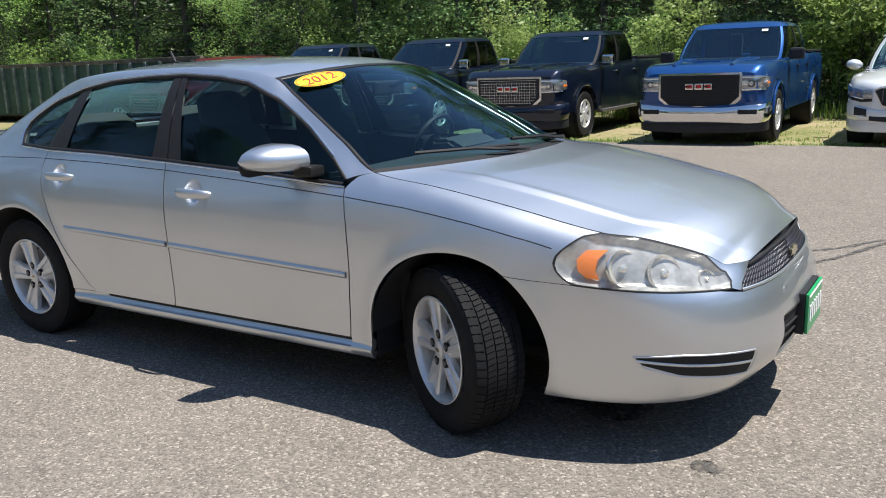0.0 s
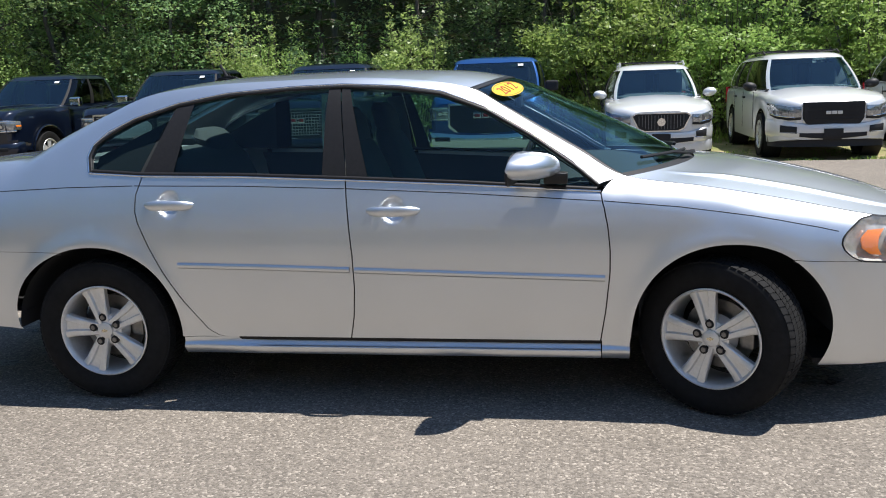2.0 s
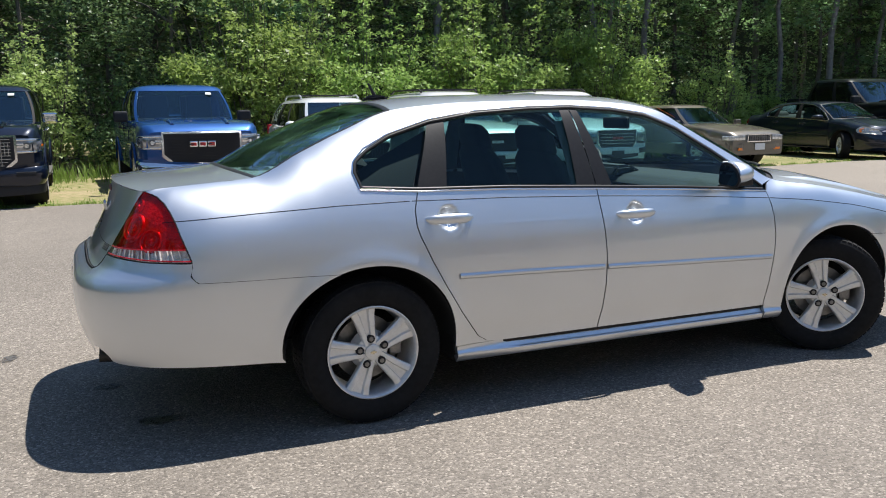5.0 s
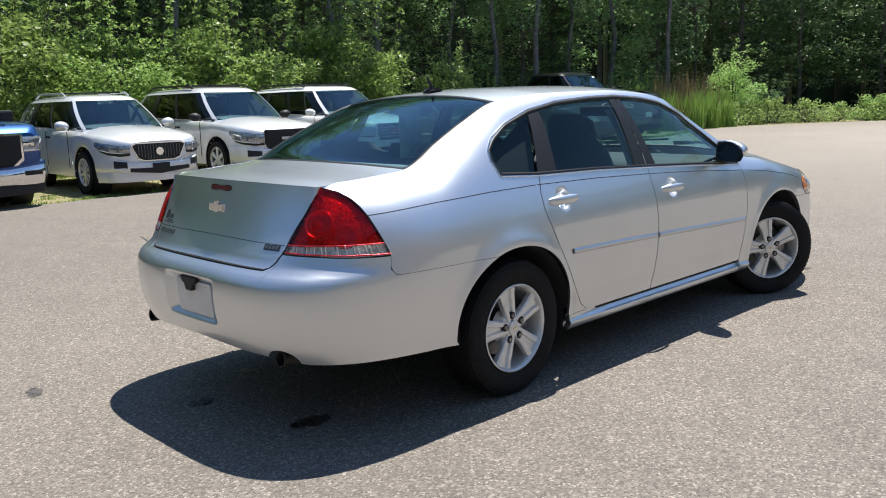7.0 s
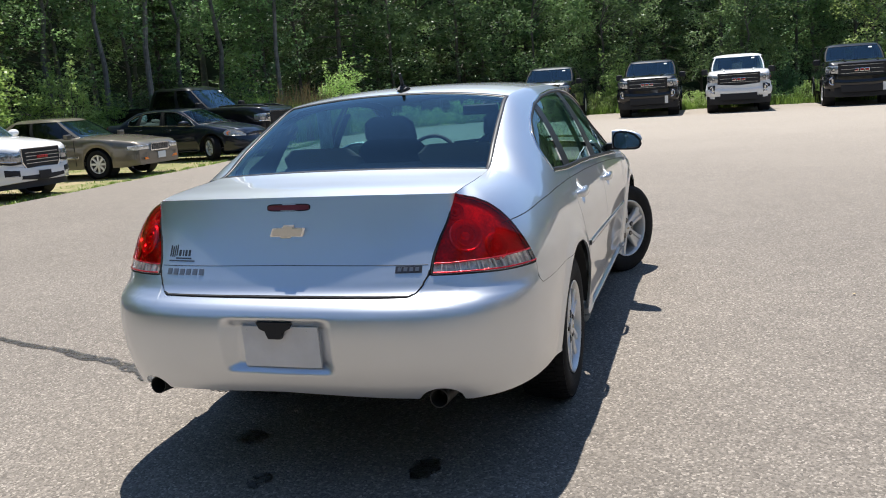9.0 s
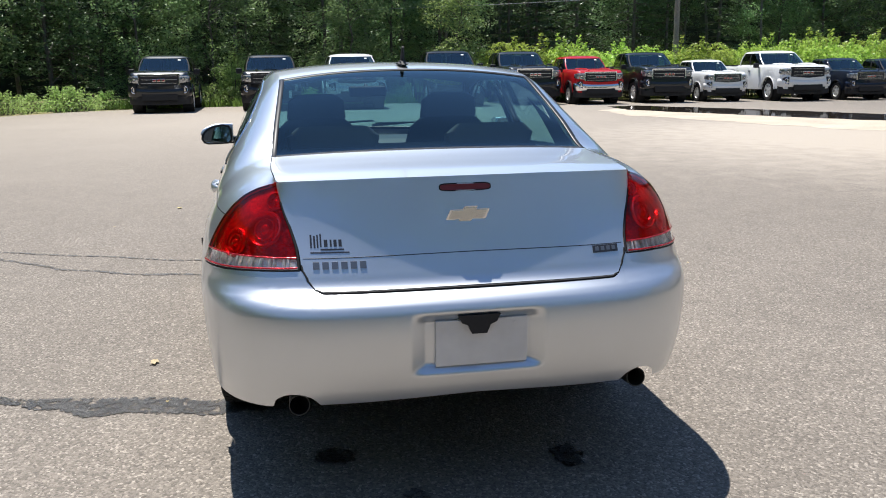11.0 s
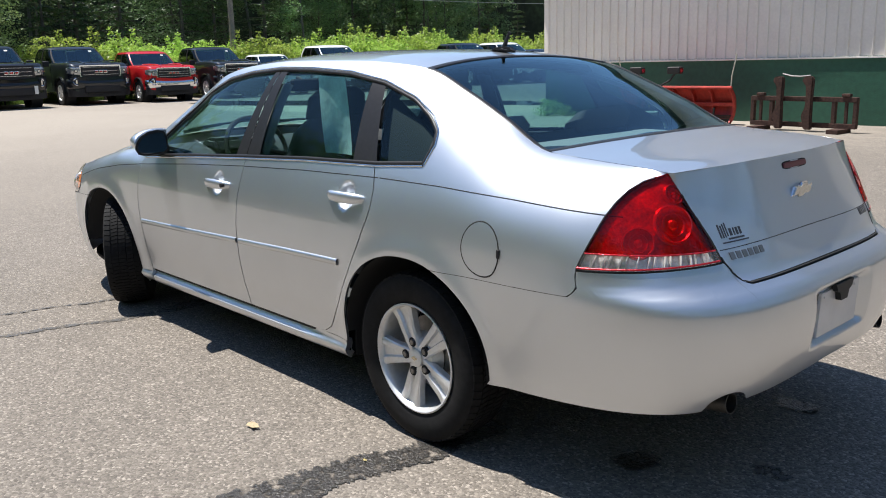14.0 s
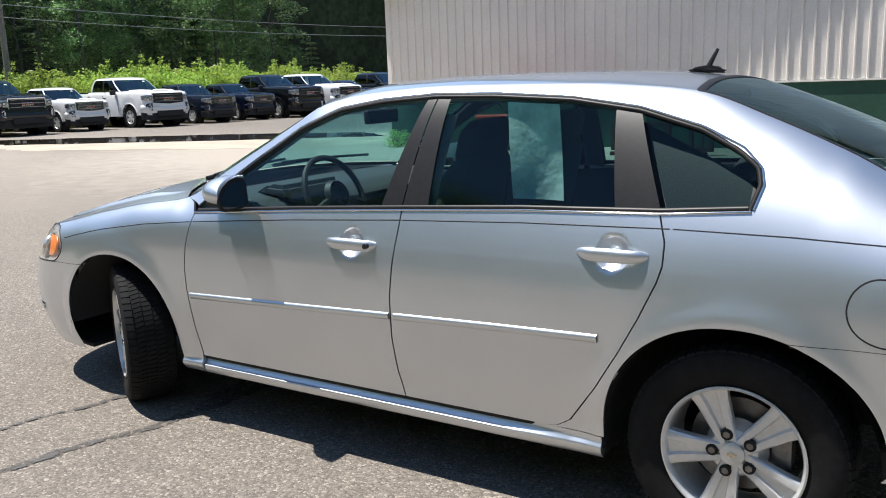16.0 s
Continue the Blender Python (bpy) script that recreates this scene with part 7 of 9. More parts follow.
rng = random.Random(11)
trees = [build_tree("tall broadleaf woodland tree with a ragged green crown", 12.0, 1, LEAF_DARK, BARK, 0.10, 2.4, 92, 112, 0.175),
         build_tree("tall broadleaf woodland tree with a ragged green crown", 14.0, 2, LEAF_MID, PALE_BARK, 0.20, 2.6, 92, 112, 0.18),
         build_tree("slim pale-barked woodland tree with sparse foliage", 13.0, 3, LEAF_DARK, PALE_BARK, 0.34, 1.9, 60, 96, 0.165),
         build_tree("young broadleaf tree with light green leaves", 6.5, 4, LEAF_LIGHT, BARK, 0.06, 1.6, 66, 125, 0.115),
         build_tree("broad sunlit tree at the front of the woods", 9.0, 14, LEAF_MID, BARK, 0.04, 2.5, 104, 140, 0.135)]
conifers = [build_conifer("dark green woodland conifer with drooping boughs", 11.0, 5), build_conifer("dark green woodland conifer with drooping boughs", 7.0, 6)]
shrubs = [build_shrub("sunlit green shrub at the edge of the woods", 2.5, 2.6, 7, LEAF_LIGHT),
          build_shrub("sunlit green shrub at the edge of the woods", 3.1, 2.8, 8, LEAF_LIGHT, 42, 150, 0.11),
          build_shrub("dark green shrub at the edge of the woods", 2.1, 2.4, 9, LEAF_DARK, 34, 130, 0.11)]
hedge = build_shrub("dense bright green knotweed thicket behind the trucks", 2.6, 3.6, 10, LEAF_HEDGE, 56, 150, 0.15, "knotweed thicket", shoots=4, low=0.38)
thicket = build_shrub("large dense bright green thicket at the edge of the woods", 4.0, 4.4, 21, LEAF_THICKET, 112, 140, 0.135, "thickets", shoots=34, low=0.10)
weeds = build_shrub("low green weeds at the lot's edge", 0.75, 1.8, 12, LEAF_LIGHT, 22, 46, 0.09, "weeds")
firsts = {id(o): True for o in (*trees, *conifers, *shrubs, hedge, thicket, weeds)}


def plant(proto, x, y, scale=1.0):
    m = pose(x, y, -0.02, 0, 0, rng.uniform(0, 360)) @ Matrix.Diagonal((scale * rng.uniform(0.9, 1.1), scale * rng.uniform(0.9, 1.1), scale, 1))
    if firsts.pop(id(proto), None):
        proto.matrix_basis = m
        return proto
    ob = copy_thing(proto, Matrix())
    ob.matrix_basis = m
    return ob


def woods_row(path, gap, picks, scale, jitter):
    """Trees along a polyline, unevenly spaced."""
    for (ax, ay), (bx, by) in zip(path, path[1:]):
        n = max(1, int(math.hypot(bx - ax, by - ay) / gap))
        for k in range(n):
            u = (k + rng.uniform(-0.3, 0.3)) / n
            plant(rng.choice(picks), ax + (bx - ax) * u + rng.uniform(-jitter, jitter), ay + (by - ay) * u + rng.uniform(-jitter, jitter), scale * rng.uniform(0.85, 1.15))


EDGE = [(-44, 22.5), (-10, 22), (12, 21.5), (24, 21), (34, 18), (43, 10), (45, -6), (45, -16), (46, -30), (48, -56)]
woods_row(EDGE, 2.6, [trees[0], trees[0], trees[1], conifers[0], conifers[1]], 0.95, 0.7)
woods_row([(x + 3.0, y + 3.2) for x, y in EDGE], 2.4, [trees[0], trees[1], trees[2], conifers[0]], 1.05, 0.9)
woods_row([(x + 6.5, y + 6.5) for x, y in EDGE], 4.0, [trees[1], trees[0], conifers[0], trees[2]], 1.15, 1.0)
# lighter growth in front of the woods
woods_row([(-11, 18.3), (-2, 18.2), (1, 18.1)], 2.6, [shrubs[2], shrubs[0], conifers[1], shrubs[2]], 1.0, 0.6)
woods_row([(1, 17.6), (8, 17.5), (15, 17.3)], 2.5, [thicket], 1.0, 0.5)
woods_row([(14, 17.4), (25, 16.2), (33, 12.5)], 3.2, [thicket], 0.46, 0.6)
woods_row([(-14, 17.5), (-3, 17.4), (3, 17.4)], 2.3, [shrubs[0], shrubs[2], shrubs[1], shrubs[2]], 0.92, 0.5)
woods_row([(9, 18.0), (16, 17.4), (24, 16.6), (30, 14.5), (35, 11.0)], 2.2, [shrubs[1], shrubs[0], shrubs[2], shrubs[2]], 0.85, 0.6)
woods_row([(23, 14.5), (28, 13.6), (33, 11.0), (36.6, 6.5), (37.6, 0), (37.3, -8), (36.6, -14)], 1.25, [weeds], 1.0, 0.4)
woods_row([(39.0, 5), (39.4, -4), (38.6, -12)], 3.0, [shrubs[2], shrubs[0], weeds], 0.9, 0.5)
woods_row([(38.2, -12.5), (38.0, -18), (37.0, -24), (36.2, -30), (35.4, -46)], 1.9, [hedge], 1.04, 0.5)
woods_row([(40.2, -16), (39.4, -24), (38.6, -34), (38.0, -48)], 2.2, [hedge], 1.12, 0.6)
woods_row([(39.6, 6.0), (40.2, 2.0), (40.4, -3.0), (40.2, -9.0), (40.0, -14.0)], 3.3, [trees[4], trees[4], trees[3]], 0.95, 0.6)
woods_row([(-11, 20.0), (-4, 19.8), (7, 19.6)], 3.6, [trees[4], trees[0]], 0.85, 0.7)
woods_row([(-36, 18.8), (-11, 18.8)], 1.9, [conifers[1], trees[4], conifers[0], conifers[1], trees[3]], 0.9, 0.6)
woods_row([(-30, 17.2), (-9, 17.2)], 4.2, [thicket, shrubs[1]], 0.60, 0.7)
plant(trees[3], -14.8, 16.6, 0.72)
plant(trees[3], -18.0, 16.9, 0.6)
woods_row([(9, 20.0), (23, 19.2), (33, 16.4)], 3.4, [trees[2]], 1.0, 1.1)
# unseen trees behind the walk, sparser, added to darken what the sedan reflects
woods_row([(-40, 19), (-29, 4), (-23, -12), (-17, -25), (-4, -34), (14, -44)], 3.0, [trees[2], conifers[0], trees[0]], 1.3, 1.0)


def grass_stuff(name, spots, blades, height, mat, seed, label, lean=0.5, wide=0.012):
    """Blades of grass as one mesh; spots are (x, y, radius)."""
    r = np.random.default_rng(seed)
    k = len(spots) * blades
    c = np.repeat(np.array([(x, y) for x, y, _ in spots]), blades, 0)
    rad = np.repeat(np.array([q for _, _, q in spots]), blades)
    a = r.uniform(0, 2 * np.pi, k)
    d = rad * np.sqrt(r.random(k))
    p = np.stack([c[:, 0] + d * np.cos(a), c[:, 1] + d * np.sin(a), np.full(k, -0.03)], -1)
    h = height * r.uniform(0.45, 1.2, k)
    b = r.uniform(0, 2 * np.pi, k)
    out = np.stack([np.cos(b), np.sin(b), 0 * b], -1)
    side = np.stack([-np.sin(b), np.cos(b), 0 * b], -1) * wide
    tip = p + out * (lean * h * r.uniform(0.1, 1.0, k))[:, None] + np.stack([0 * h, 0 * h, h], -1)
    midp = p + (tip - p) * 0.55 - out * (0.08 * h)[:, None] + np.array([0, 0, 0.0])
    v = np.stack([p - side, p + side, midp + side * 0.8, midp - side * 0.8, tip], 1).reshape(-1, 3)
    base = 5 * np.arange(k)
    faces = [(i, i + 1, i + 2, i + 3) for i in base] + [(i + 3, i + 2, i + 4) for i in base]
    return tagged(link_mesh(name, v, faces, mat, smooth=False), label, "grass", kind="stuff")


spots = []
for x in np.arange(-20, 24, 0.16):
    y = float(np.interp(x, [p[0] for p in LOT_EDGE[:8]], [p[1] for p in LOT_EDGE[:8]]))
    if rng.random() < 0.75:
        spots.append((x, y + rng.uniform(-0.02, 0.35), 0.10))
grass_stuff("edge_grass", spots, 34, 0.065, GRASS, 1, "short green weeds along the asphalt edge", 1.2, 0.007)
spots = [(rng.uniform(-22, 24), 10.4 + 6.5 * rng.random(), 0.28) for _ in range(520)]
grass_stuff("verge_grass", spots, 24, 0.055, GRASS, 2, "patchy grass under the parked cars", 1.2, 0.006)
spots = [(rng.uniform(-30, 32), rng.uniform(14.8, 17.6), 0.45) for _ in range(420)]
grass_stuff("tall_grass", spots, 26, 0.36, GRASS, 3, "green grass before the shrubs", 0.7, 0.009)
spots = [(25.5 + rng.gauss(0, 1.1), 13.3 + rng.gauss(0, 0.6), 0.25) for _ in range(46)]
grass_stuff("reed_clump", spots, 50, 1.35, GRASS, 4, "clump of tall green reeds", 0.35, 0.014)
spots = [(26.2 + rng.gauss(0, 1.5), 14.2 + rng.gauss(0, 0.4), 0.3) for _ in range(40)]
grass_stuff("dry_reeds", spots, 20, 2.0, DRY_GRASS, 5, "dry brown reed heads", 0.2, 0.016)
spots = [(rng.uniform(35.8, 38.5), rng.uniform(-14, 8), 0.4) for _ in range(300)]
grass_stuff("verge_grass", spots, 26, 0.45, GRASS, 6, "green verge behind the far trucks", 0.6, 0.014)
# backdrop sheet far behind the trees, unseen sides too; the woods' shade is its colour
WOODS_SHADE = material("woods_backdrop_shade", (0.018, 0.028, 0.012), 1.0, grain=0.6, grain_size=1.6, stain=0.5, stain_size=0.3)
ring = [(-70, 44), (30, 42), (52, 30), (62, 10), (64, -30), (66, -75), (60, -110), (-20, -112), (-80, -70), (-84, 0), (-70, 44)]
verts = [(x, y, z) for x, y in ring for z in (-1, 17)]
link = link_mesh("backdrop", verts, [(2 * i, 2 * i + 2, 2 * i + 3, 2 * i + 1) for i in range(len(ring) - 1)], WOODS_SHADE)
tagged(link, "near-black backdrop sheet for the shaded depth of the woods", "woods", kind="structure")


# ---- the metal building and what stands before it ----
SIDING = material("pale_grey_siding", (0.83, 0.775, 0.70), 0.5, 0.0, grain=0.04, grain_size=20, stain=0.06, stain_size=0.8)
GREEN_WALL = material("dark_green_painted_wall", (0.022, 0.088, 0.053), 0.6, grain=0.15, grain_size=10, stain=0.2, stain_size=0.7, bump=0.003, bump_size=30)
ROOFING = material("green_metal_roof", (0.05, 0.10, 0.07), 0.45, 0.3, grain=0.08, grain_size=8)
PLOW_RED = material("worn_red_plow_paint", (0.42, 0.035, 0.022), 0.55, grain=0.2, grain_size=18, stain=0.3, stain_size=3, bump=0.001, bump_size=60)
RUST = material("rusty_dark_steel", (0.060, 0.030, 0.022), 0.85, 0.2, grain=0.4, grain_size=25, stain=0.3, stain_size=4, bump=0.002, bump_size=70)
DULL_BLACK = material("dull_black_steel", (0.022, 0.020, 0.020), 0.6, 0.3, grain=0.3, grain_size=30)
WX, WY, EAVE, PITCH, OVER, RIDGE = 10.5, -13.9, 3.8, 0.43, 0.61, -1.0
house = empty("building", "pale grey metal building with a dark green lower wall", "building")
far_x = 2 * RIDGE - WX


def roof_z(x):
    return EAVE + PITCH * (WX - x if x > RIDGE else x - far_x)


part("base_wall", box((WX - far_x, 0.3, 1.30), ((WX + far_x) / 2, WY - 0.15, 0.64)), GREEN_WALL, house)
part("base_wall", box((0.3, 18, 1.30), (WX - 0.152, WY - 9.3, 0.64)), GREEN_WALL, house)
part("gable_wall", prism([(WX - 0.02, 1.28), (far_x, 1.28), (far_x, EAVE), (RIDGE, roof_z(RIDGE)), (WX - 0.02, EAVE)], 0.16, "y", WY - 0.10), SIDING, house)
part("end_wall", box((0.16, 18, EAVE - 1.28), (WX - 0.11, WY - 9.2, (EAVE + 1.28) / 2)), SIDING, house)
# siding sheets: each 0.91 m wide with four raised ribs, cut to the rake
step = 0.914
count = int((WX - far_x) / step)
for k in range(count):
    x1 = WX - 0.05 - k * step
    x0 = x1 - step + 0.004
    bm = prism([(x0, 1.275), (x1, 1.275), (x1, roof_z(x1) - 0.01), (x0, roof_z(x0) - 0.01)], 0.006, "y", WY - 0.015)
    for j in range(4):
        xr = x1 - 0.06 - j * step / 4
        z1 = min(roof_z(xr - 0.03), roof_z(xr + 0.03)) - 0.02
        lo = [bm.verts.new(v) for v in ((xr - 0.026, WY - 0.013, 1.275), (xr - 0.012, WY + 0.022, 1.275), (xr + 0.012, WY + 0.022, 1.275), (xr + 0.026, WY - 0.013, 1.275))]
        hi = [bm.verts.new((v.co.x, v.co.y, z1)) for v in lo]
        for i in range(3):
            bm.faces.new((lo[i], lo[i + 1], hi[i + 1], hi[i]))
        bm.faces.new(lo)
    bmesh.ops.recalc_face_normals(bm, faces=bm.faces)
    part("siding_sheet", bm, SIDING, house)
part("base_trim", box((WX - far_x + 0.04, 0.05, 0.035), ((WX + far_x) / 2, WY + 0.006, 1.268), 0.006), SIDING, house)
part("corner_trim", box((0.12, 0.12, EAVE - 1.28), (WX - 0.035, WY - 0.03, (EAVE + 1.28) / 2), 0.006), SIDING, house)
for xa, xb in ((WX + 0.5, RIDGE), (RIDGE, far_x - 0.5)):
    za, zb = (roof_z(WX) - PITCH * 0.5 if xa > WX else roof_z(RIDGE)), (roof_z(RIDGE) if xb == RIDGE else roof_z(far_x) - PITCH * 0.5)
    bm = prism([(xa, za), (xb, zb), (xb, zb + 0.16), (xa, za + 0.16)], 19.5, "y", WY + OVER - 9.75)
    part("roof", bm, ROOFING, house)


def build_plow():
    """A red snowplow seen from its truck side: curled ribbed blade, A-frame, hooped lift mast, pump, springs, two lights, marker rods."""
    t = empty("snowplow", "worn red snowplow with black lift frame beside the building", "snowplow")
    prof = [(0.14, 0.0), (0.03, 0.07), (-0.05, 0.18), (-0.08, 0.32), (-0.06, 0.46), (0.01, 0.58), (0.10, 0.66), (0.20, 0.70)]
    verts, faces = [], []
    n = len(prof)
    for off in (0.0, 0.02):
        for x in np.linspace(-1.25, 1.25, 9):
            verts += [(x, y - off, z + 0.03) for y, z in prof]
    for side in range(2):
        for i in range(8):
            for j in range(n - 1):
                a = side * 9 * n + i * n + j
                faces.append((a, a + n, a + n + 1, a + 1))
    link_mesh("blade", verts, faces, PLOW_RED, t)
    for x in (-1.24, -0.80, -0.40, 0.0, 0.40, 0.80, 1.24):
        q = [(y + 0.005, z + 0.03) for y, z in prof] + [(0.21, 0.66), (0.13, 0.60), (0.06, 0.48), (0.04, 0.33), (0.08, 0.20), (0.20, 0.05)]
        part("rib", prism(q, 0.03, "x", x), PLOW_RED, t)
    part("top_rail", tube([(-1.27, 0.20, 0.735), (1.27, 0.20, 0.735)], 0.035, 8), PLOW_RED, t)
    part("middle_rail", box((2.46, 0.05, 0.07), (0, 0.03, 0.40), 0.01), PLOW_RED, t)
    part("lower_rail", box((2.46, 0.07, 0.07), (0, 0.10, 0.16), 0.01), RUST, t)
    part("cutting_edge", box((2.5, 0.03, 0.12), (0, 0.12, 0.06), 0.005), DULL_BLACK, t)
    for s in (-1, 1):
        part("push_arm", tube([(0.80 * s, 0.15, 0.17), (0.42 * s, 0.62, 0.20), (0.34 * s, 1.02, 0.22)], 0.050, 6), RUST, t)
        part("angle_ram", tube([(0.60 * s, 0.16, 0.24), (0.20 * s, 0.66, 0.26)], 0.032, 8), STEEL, t)
        part("lamp_arm", tube([(0.10 * s, 0.92, 0.80), (0.30 * s, 0.92, 0.90), (0.41 * s, 0.92, 1.03)], 0.020, 6), DULL_BLACK, t)
        lamp = part("plow_light", box((0.27, 0.17, 0.14), (0.42 * s, 0.92, 1.10), 0.03, 3), DULL_BLACK, t)
        part("lamp_lens", box((0.22, 0.02, 0.10), (0.42 * s, 0.828, 1.10), 0.006), LAMP_BOWL, lamp)
        part("lamp_marker", box((0.02, 0.10, 0.07), (0.42 * s - 0.14, 0.92, 1.10), 0.004), TAIL_RED, lamp)
        part("marker_rod", tube([(1.24 * s, 0.18, 0.70), (1.25 * s, 0.17, 0.98), (1.30 * s, 0.16, 1.24), (1.33 * s, 0.16, 1.38)], 0.011, 6), PALE_STRAW, t)
        for k in range(2):
            coil = []
            for j in range(60):
                u = j / 59
                coil.append((s * (0.16 + 0.13 * k) + 0.030 * math.cos(20 * math.pi * u), 0.16 + 0.50 * u, 0.52 - 0.20 * u + 0.030 * math.sin(20 * math.pi * u)))
            part("trip_spring", tube(coil, 0.007, 4), RUST, t)
        part("skid_leg", rod((0.92 * s, 0.24, 0.03), (0.92 * s, 0.20, 0.34), 0.022, sides=8), DULL_BLACK, t)
        part("skid_shoe", lathe([(0.001, 0.03), (0.07, 0.025), (0.10, 0.0)], 14), DULL_BLACK, t).matrix_basis = Matrix.Translation((0.92 * s, 0.24, 0.0)) @ Matrix.Rotation(math.pi / 2, 4, "X")
        part("mount_plate", box((0.03, 0.24, 0.30), (0.36 * s, 1.02, 0.21), 0.008), DULL_BLACK, t)
        part("stand_leg", tube([(0.36 * s, 1.06, 0.30), (0.38 * s, 1.14, 0.0)], 0.022, 6), RUST, t)
    hoop = [(0.34 * math.cos(a), 0.96, 0.34 + 0.46 * math.sin(a) ** 0.8 if math.sin(a) > 0 else 0.34) for a in np.linspace(0, math.pi, 15)]
    part("mast_hoop", tube([(0.34, 1.0, 0.12)] + hoop + [(-0.34, 1.0, 0.12)], 0.042, 8), DULL_BLACK, t, smooth=True)
    part("inner_hoop", tube([(a * 0.62, b - 0.07, c * 0.86) for a, b, c in hoop], 0.028, 8), RUST, t, smooth=True)
    part("cross_beam", box((0.95, 0.11, 0.12), (0, 1.0, 0.16), 0.02), DULL_BLACK, t)
    part("pump_motor", rod((0.16, 1.02, 0.24), (-0.14, 1.02, 0.24), 0.075, sides=16), STEEL, t)
    part("pump_tank", box((0.20, 0.16, 0.13), (0.26, 0.98, 0.30), 0.02), DULL_BLACK, t)
    part("lift_ram", rod((0, 0.93, 0.22), (0, 0.92, 0.74), 0.042, 0.026, 10), RUST, t)
    part("lift_chain", tube([(0, 0.86, 0.74), (0.03, 0.62, 0.44), (0.0, 0.45, 0.26)], 0.016, 5), RUST, t)
    for pts in ([(-0.1, 0.95, 0.70), (-0.42, 0.72, 0.60), (-0.48, 0.42, 0.40), (-0.24, 0.35, 0.24)], [(0.12, 0.95, 0.66), (0.30, 0.6, 0.56), (0.40, 0.4, 0.34), (0.22, 0.3, 0.22)], [(0.2, 1.0, 0.34), (0.52, 0.8, 0.42), (0.5, 0.45, 0.26)]):
        part("hose", tube(pts, 0.015, 6), BLACK_PLASTIC, t, smooth=True)
    decal = part("sticker", box((0.24, 0.006, 0.22), (0.60, 0.052, 0.42), 0.002), PAPER, t)
    part("sticker_band", box((0.10, 0.004, 0.20), (0.66, 0.058, 0.42), 0.001), GREEN_PLATE, decal)
    part("sticker_band", box((0.20, 0.004, 0.05), (0.58, 0.060, 0.33), 0.001), YELLOW_STICKER, decal)
    return t


def build_fork_frame():
    """A rusty loader fork frame lying before the wall: two rails, uprights, two thick curved forks."""
    t = empty("fork_frame", "rusty brown loader fork frame on the ground", "machine part")
    for z in (0.12, 0.60):
        part("rail", box((2.1, 0.10, 0.09), (0, 0, z), 0.01), RUST, t)
    for x in (-1.02, -0.62, 0.62, 1.02):
        part("upright", box((0.07, 0.09, 0.52), (x, 0, 0.36), 0.008), RUST, t)
    for x in (-0.85, 0.85):
        part("slat", box((0.05, 0.05, 0.42), (x, 0.01, 0.36), 0.006), RUST, t)
        part("hook", box((0.16, 0.10, 0.06), (x, 0.02, 0.68), 0.02), RUST, t)
    shank = [(-0.08, 0.04), (0.06, 0.04), (0.09, 0.18), (0.12, 0.26), (0.11, 0.34), (0.06, 0.42), (0.045, 0.56), (0.05, 0.80), (0.07, 0.88), (0.12, 0.91), (0.13, 0.96), (0.10, 1.01), (0.02, 1.03), (-0.07, 1.02), (-0.085, 0.96), (-0.07, 0.60)]
    for x in (0.40, -0.19):
        part("fork", prism([(x + a, z) for a, z in shank], 0.10, "y", 0.14, bevel=0.018), RUST, t, smooth=True)
    part("top_bar", tube([(0.36, 0.13, 1.07), (0.18, 0.13, 1.03), (0.0, 0.13, 1.02), (-0.20, 0.13, 1.04)], 0.016, 6), STEEL, t)
    for x in (-0.8, 0.8):
        part("foot", box((0.22, 0.5, 0.08), (x, 0.15, 0.04), 0.01), RUST, t)
    return t


PALE_STRAW = material("pale_marker_rod", (0.55, 0.52, 0.42), 0.6)
plow = build_plow()
plow.matrix_basis = pose(6.1, -12.95, 0, 0, 0, 4)
forks = build_fork_frame()
forks.matrix_basis = pose(3.16, -12.35, 0, 0, 0, -4) @ Matrix.Scale(0.95, 4)

plant(weeds, 10.1, -13.5, 0.45)
plant(weeds, 9.5, -13.6, 0.28)

# green roll-off container on the grass
CONTAINER = material("green_container_paint", (0.035, 0.085, 0.060), 0.6, grain=0.2, grain_size=8, stain=0.35, stain_size=1.1)
WORN_RIB = material("faded_container_rib", (0.13, 0.165, 0.14), 0.7, grain=0.35, grain_size=9, stain=0.5, stain_size=2.5)
RUSTY_RAIL = material("rusty_container_rail", (0.105, 0.095, 0.065), 0.8, grain=0.4, grain_size=7, stain=0.4, stain_size=1.5)
box_thing = empty("dumpster", "long dark green roll-off dumpster with ribbed sides", "dumpster", at=pose(-20.8, 13.6, 0))
part("side_wall", box((12.4, 0.06, 1.45), (0, -1.15, 0.98)), CONTAINER, box_thing)
part("side_wall", box((12.4, 0.06, 1.45), (0, 1.15, 0.98)), CONTAINER, box_thing)
part("end_wall", box((0.06, 2.3, 1.45), (-6.2, 0, 0.98)), CONTAINER, box_thing)
part("end_wall", box((0.06, 2.3, 1.45), (6.2, 0, 0.98)), CONTAINER, box_thing)
part("floor", box((12.4, 2.3, 0.12), (0, 0, 0.24)), CONTAINER, box_thing)
for s in (-1, 1):
    part("top_rail", box((12.6, 0.14, 0.12), (0, 1.16 * s, 1.72), 0.02), RUSTY_RAIL, box_thing)
    part("skid", box((12.2, 0.12, 0.18), (0, 0.5 * s, 0.09), 0.01), RUST, box_thing)
    for k in range(20):
        part("rib", box((0.11, 0.10, 1.42), (-6.0 + k * 12.0 / 19, 1.21 * s, 0.97), 0.015), WORN_RIB, box_thing)

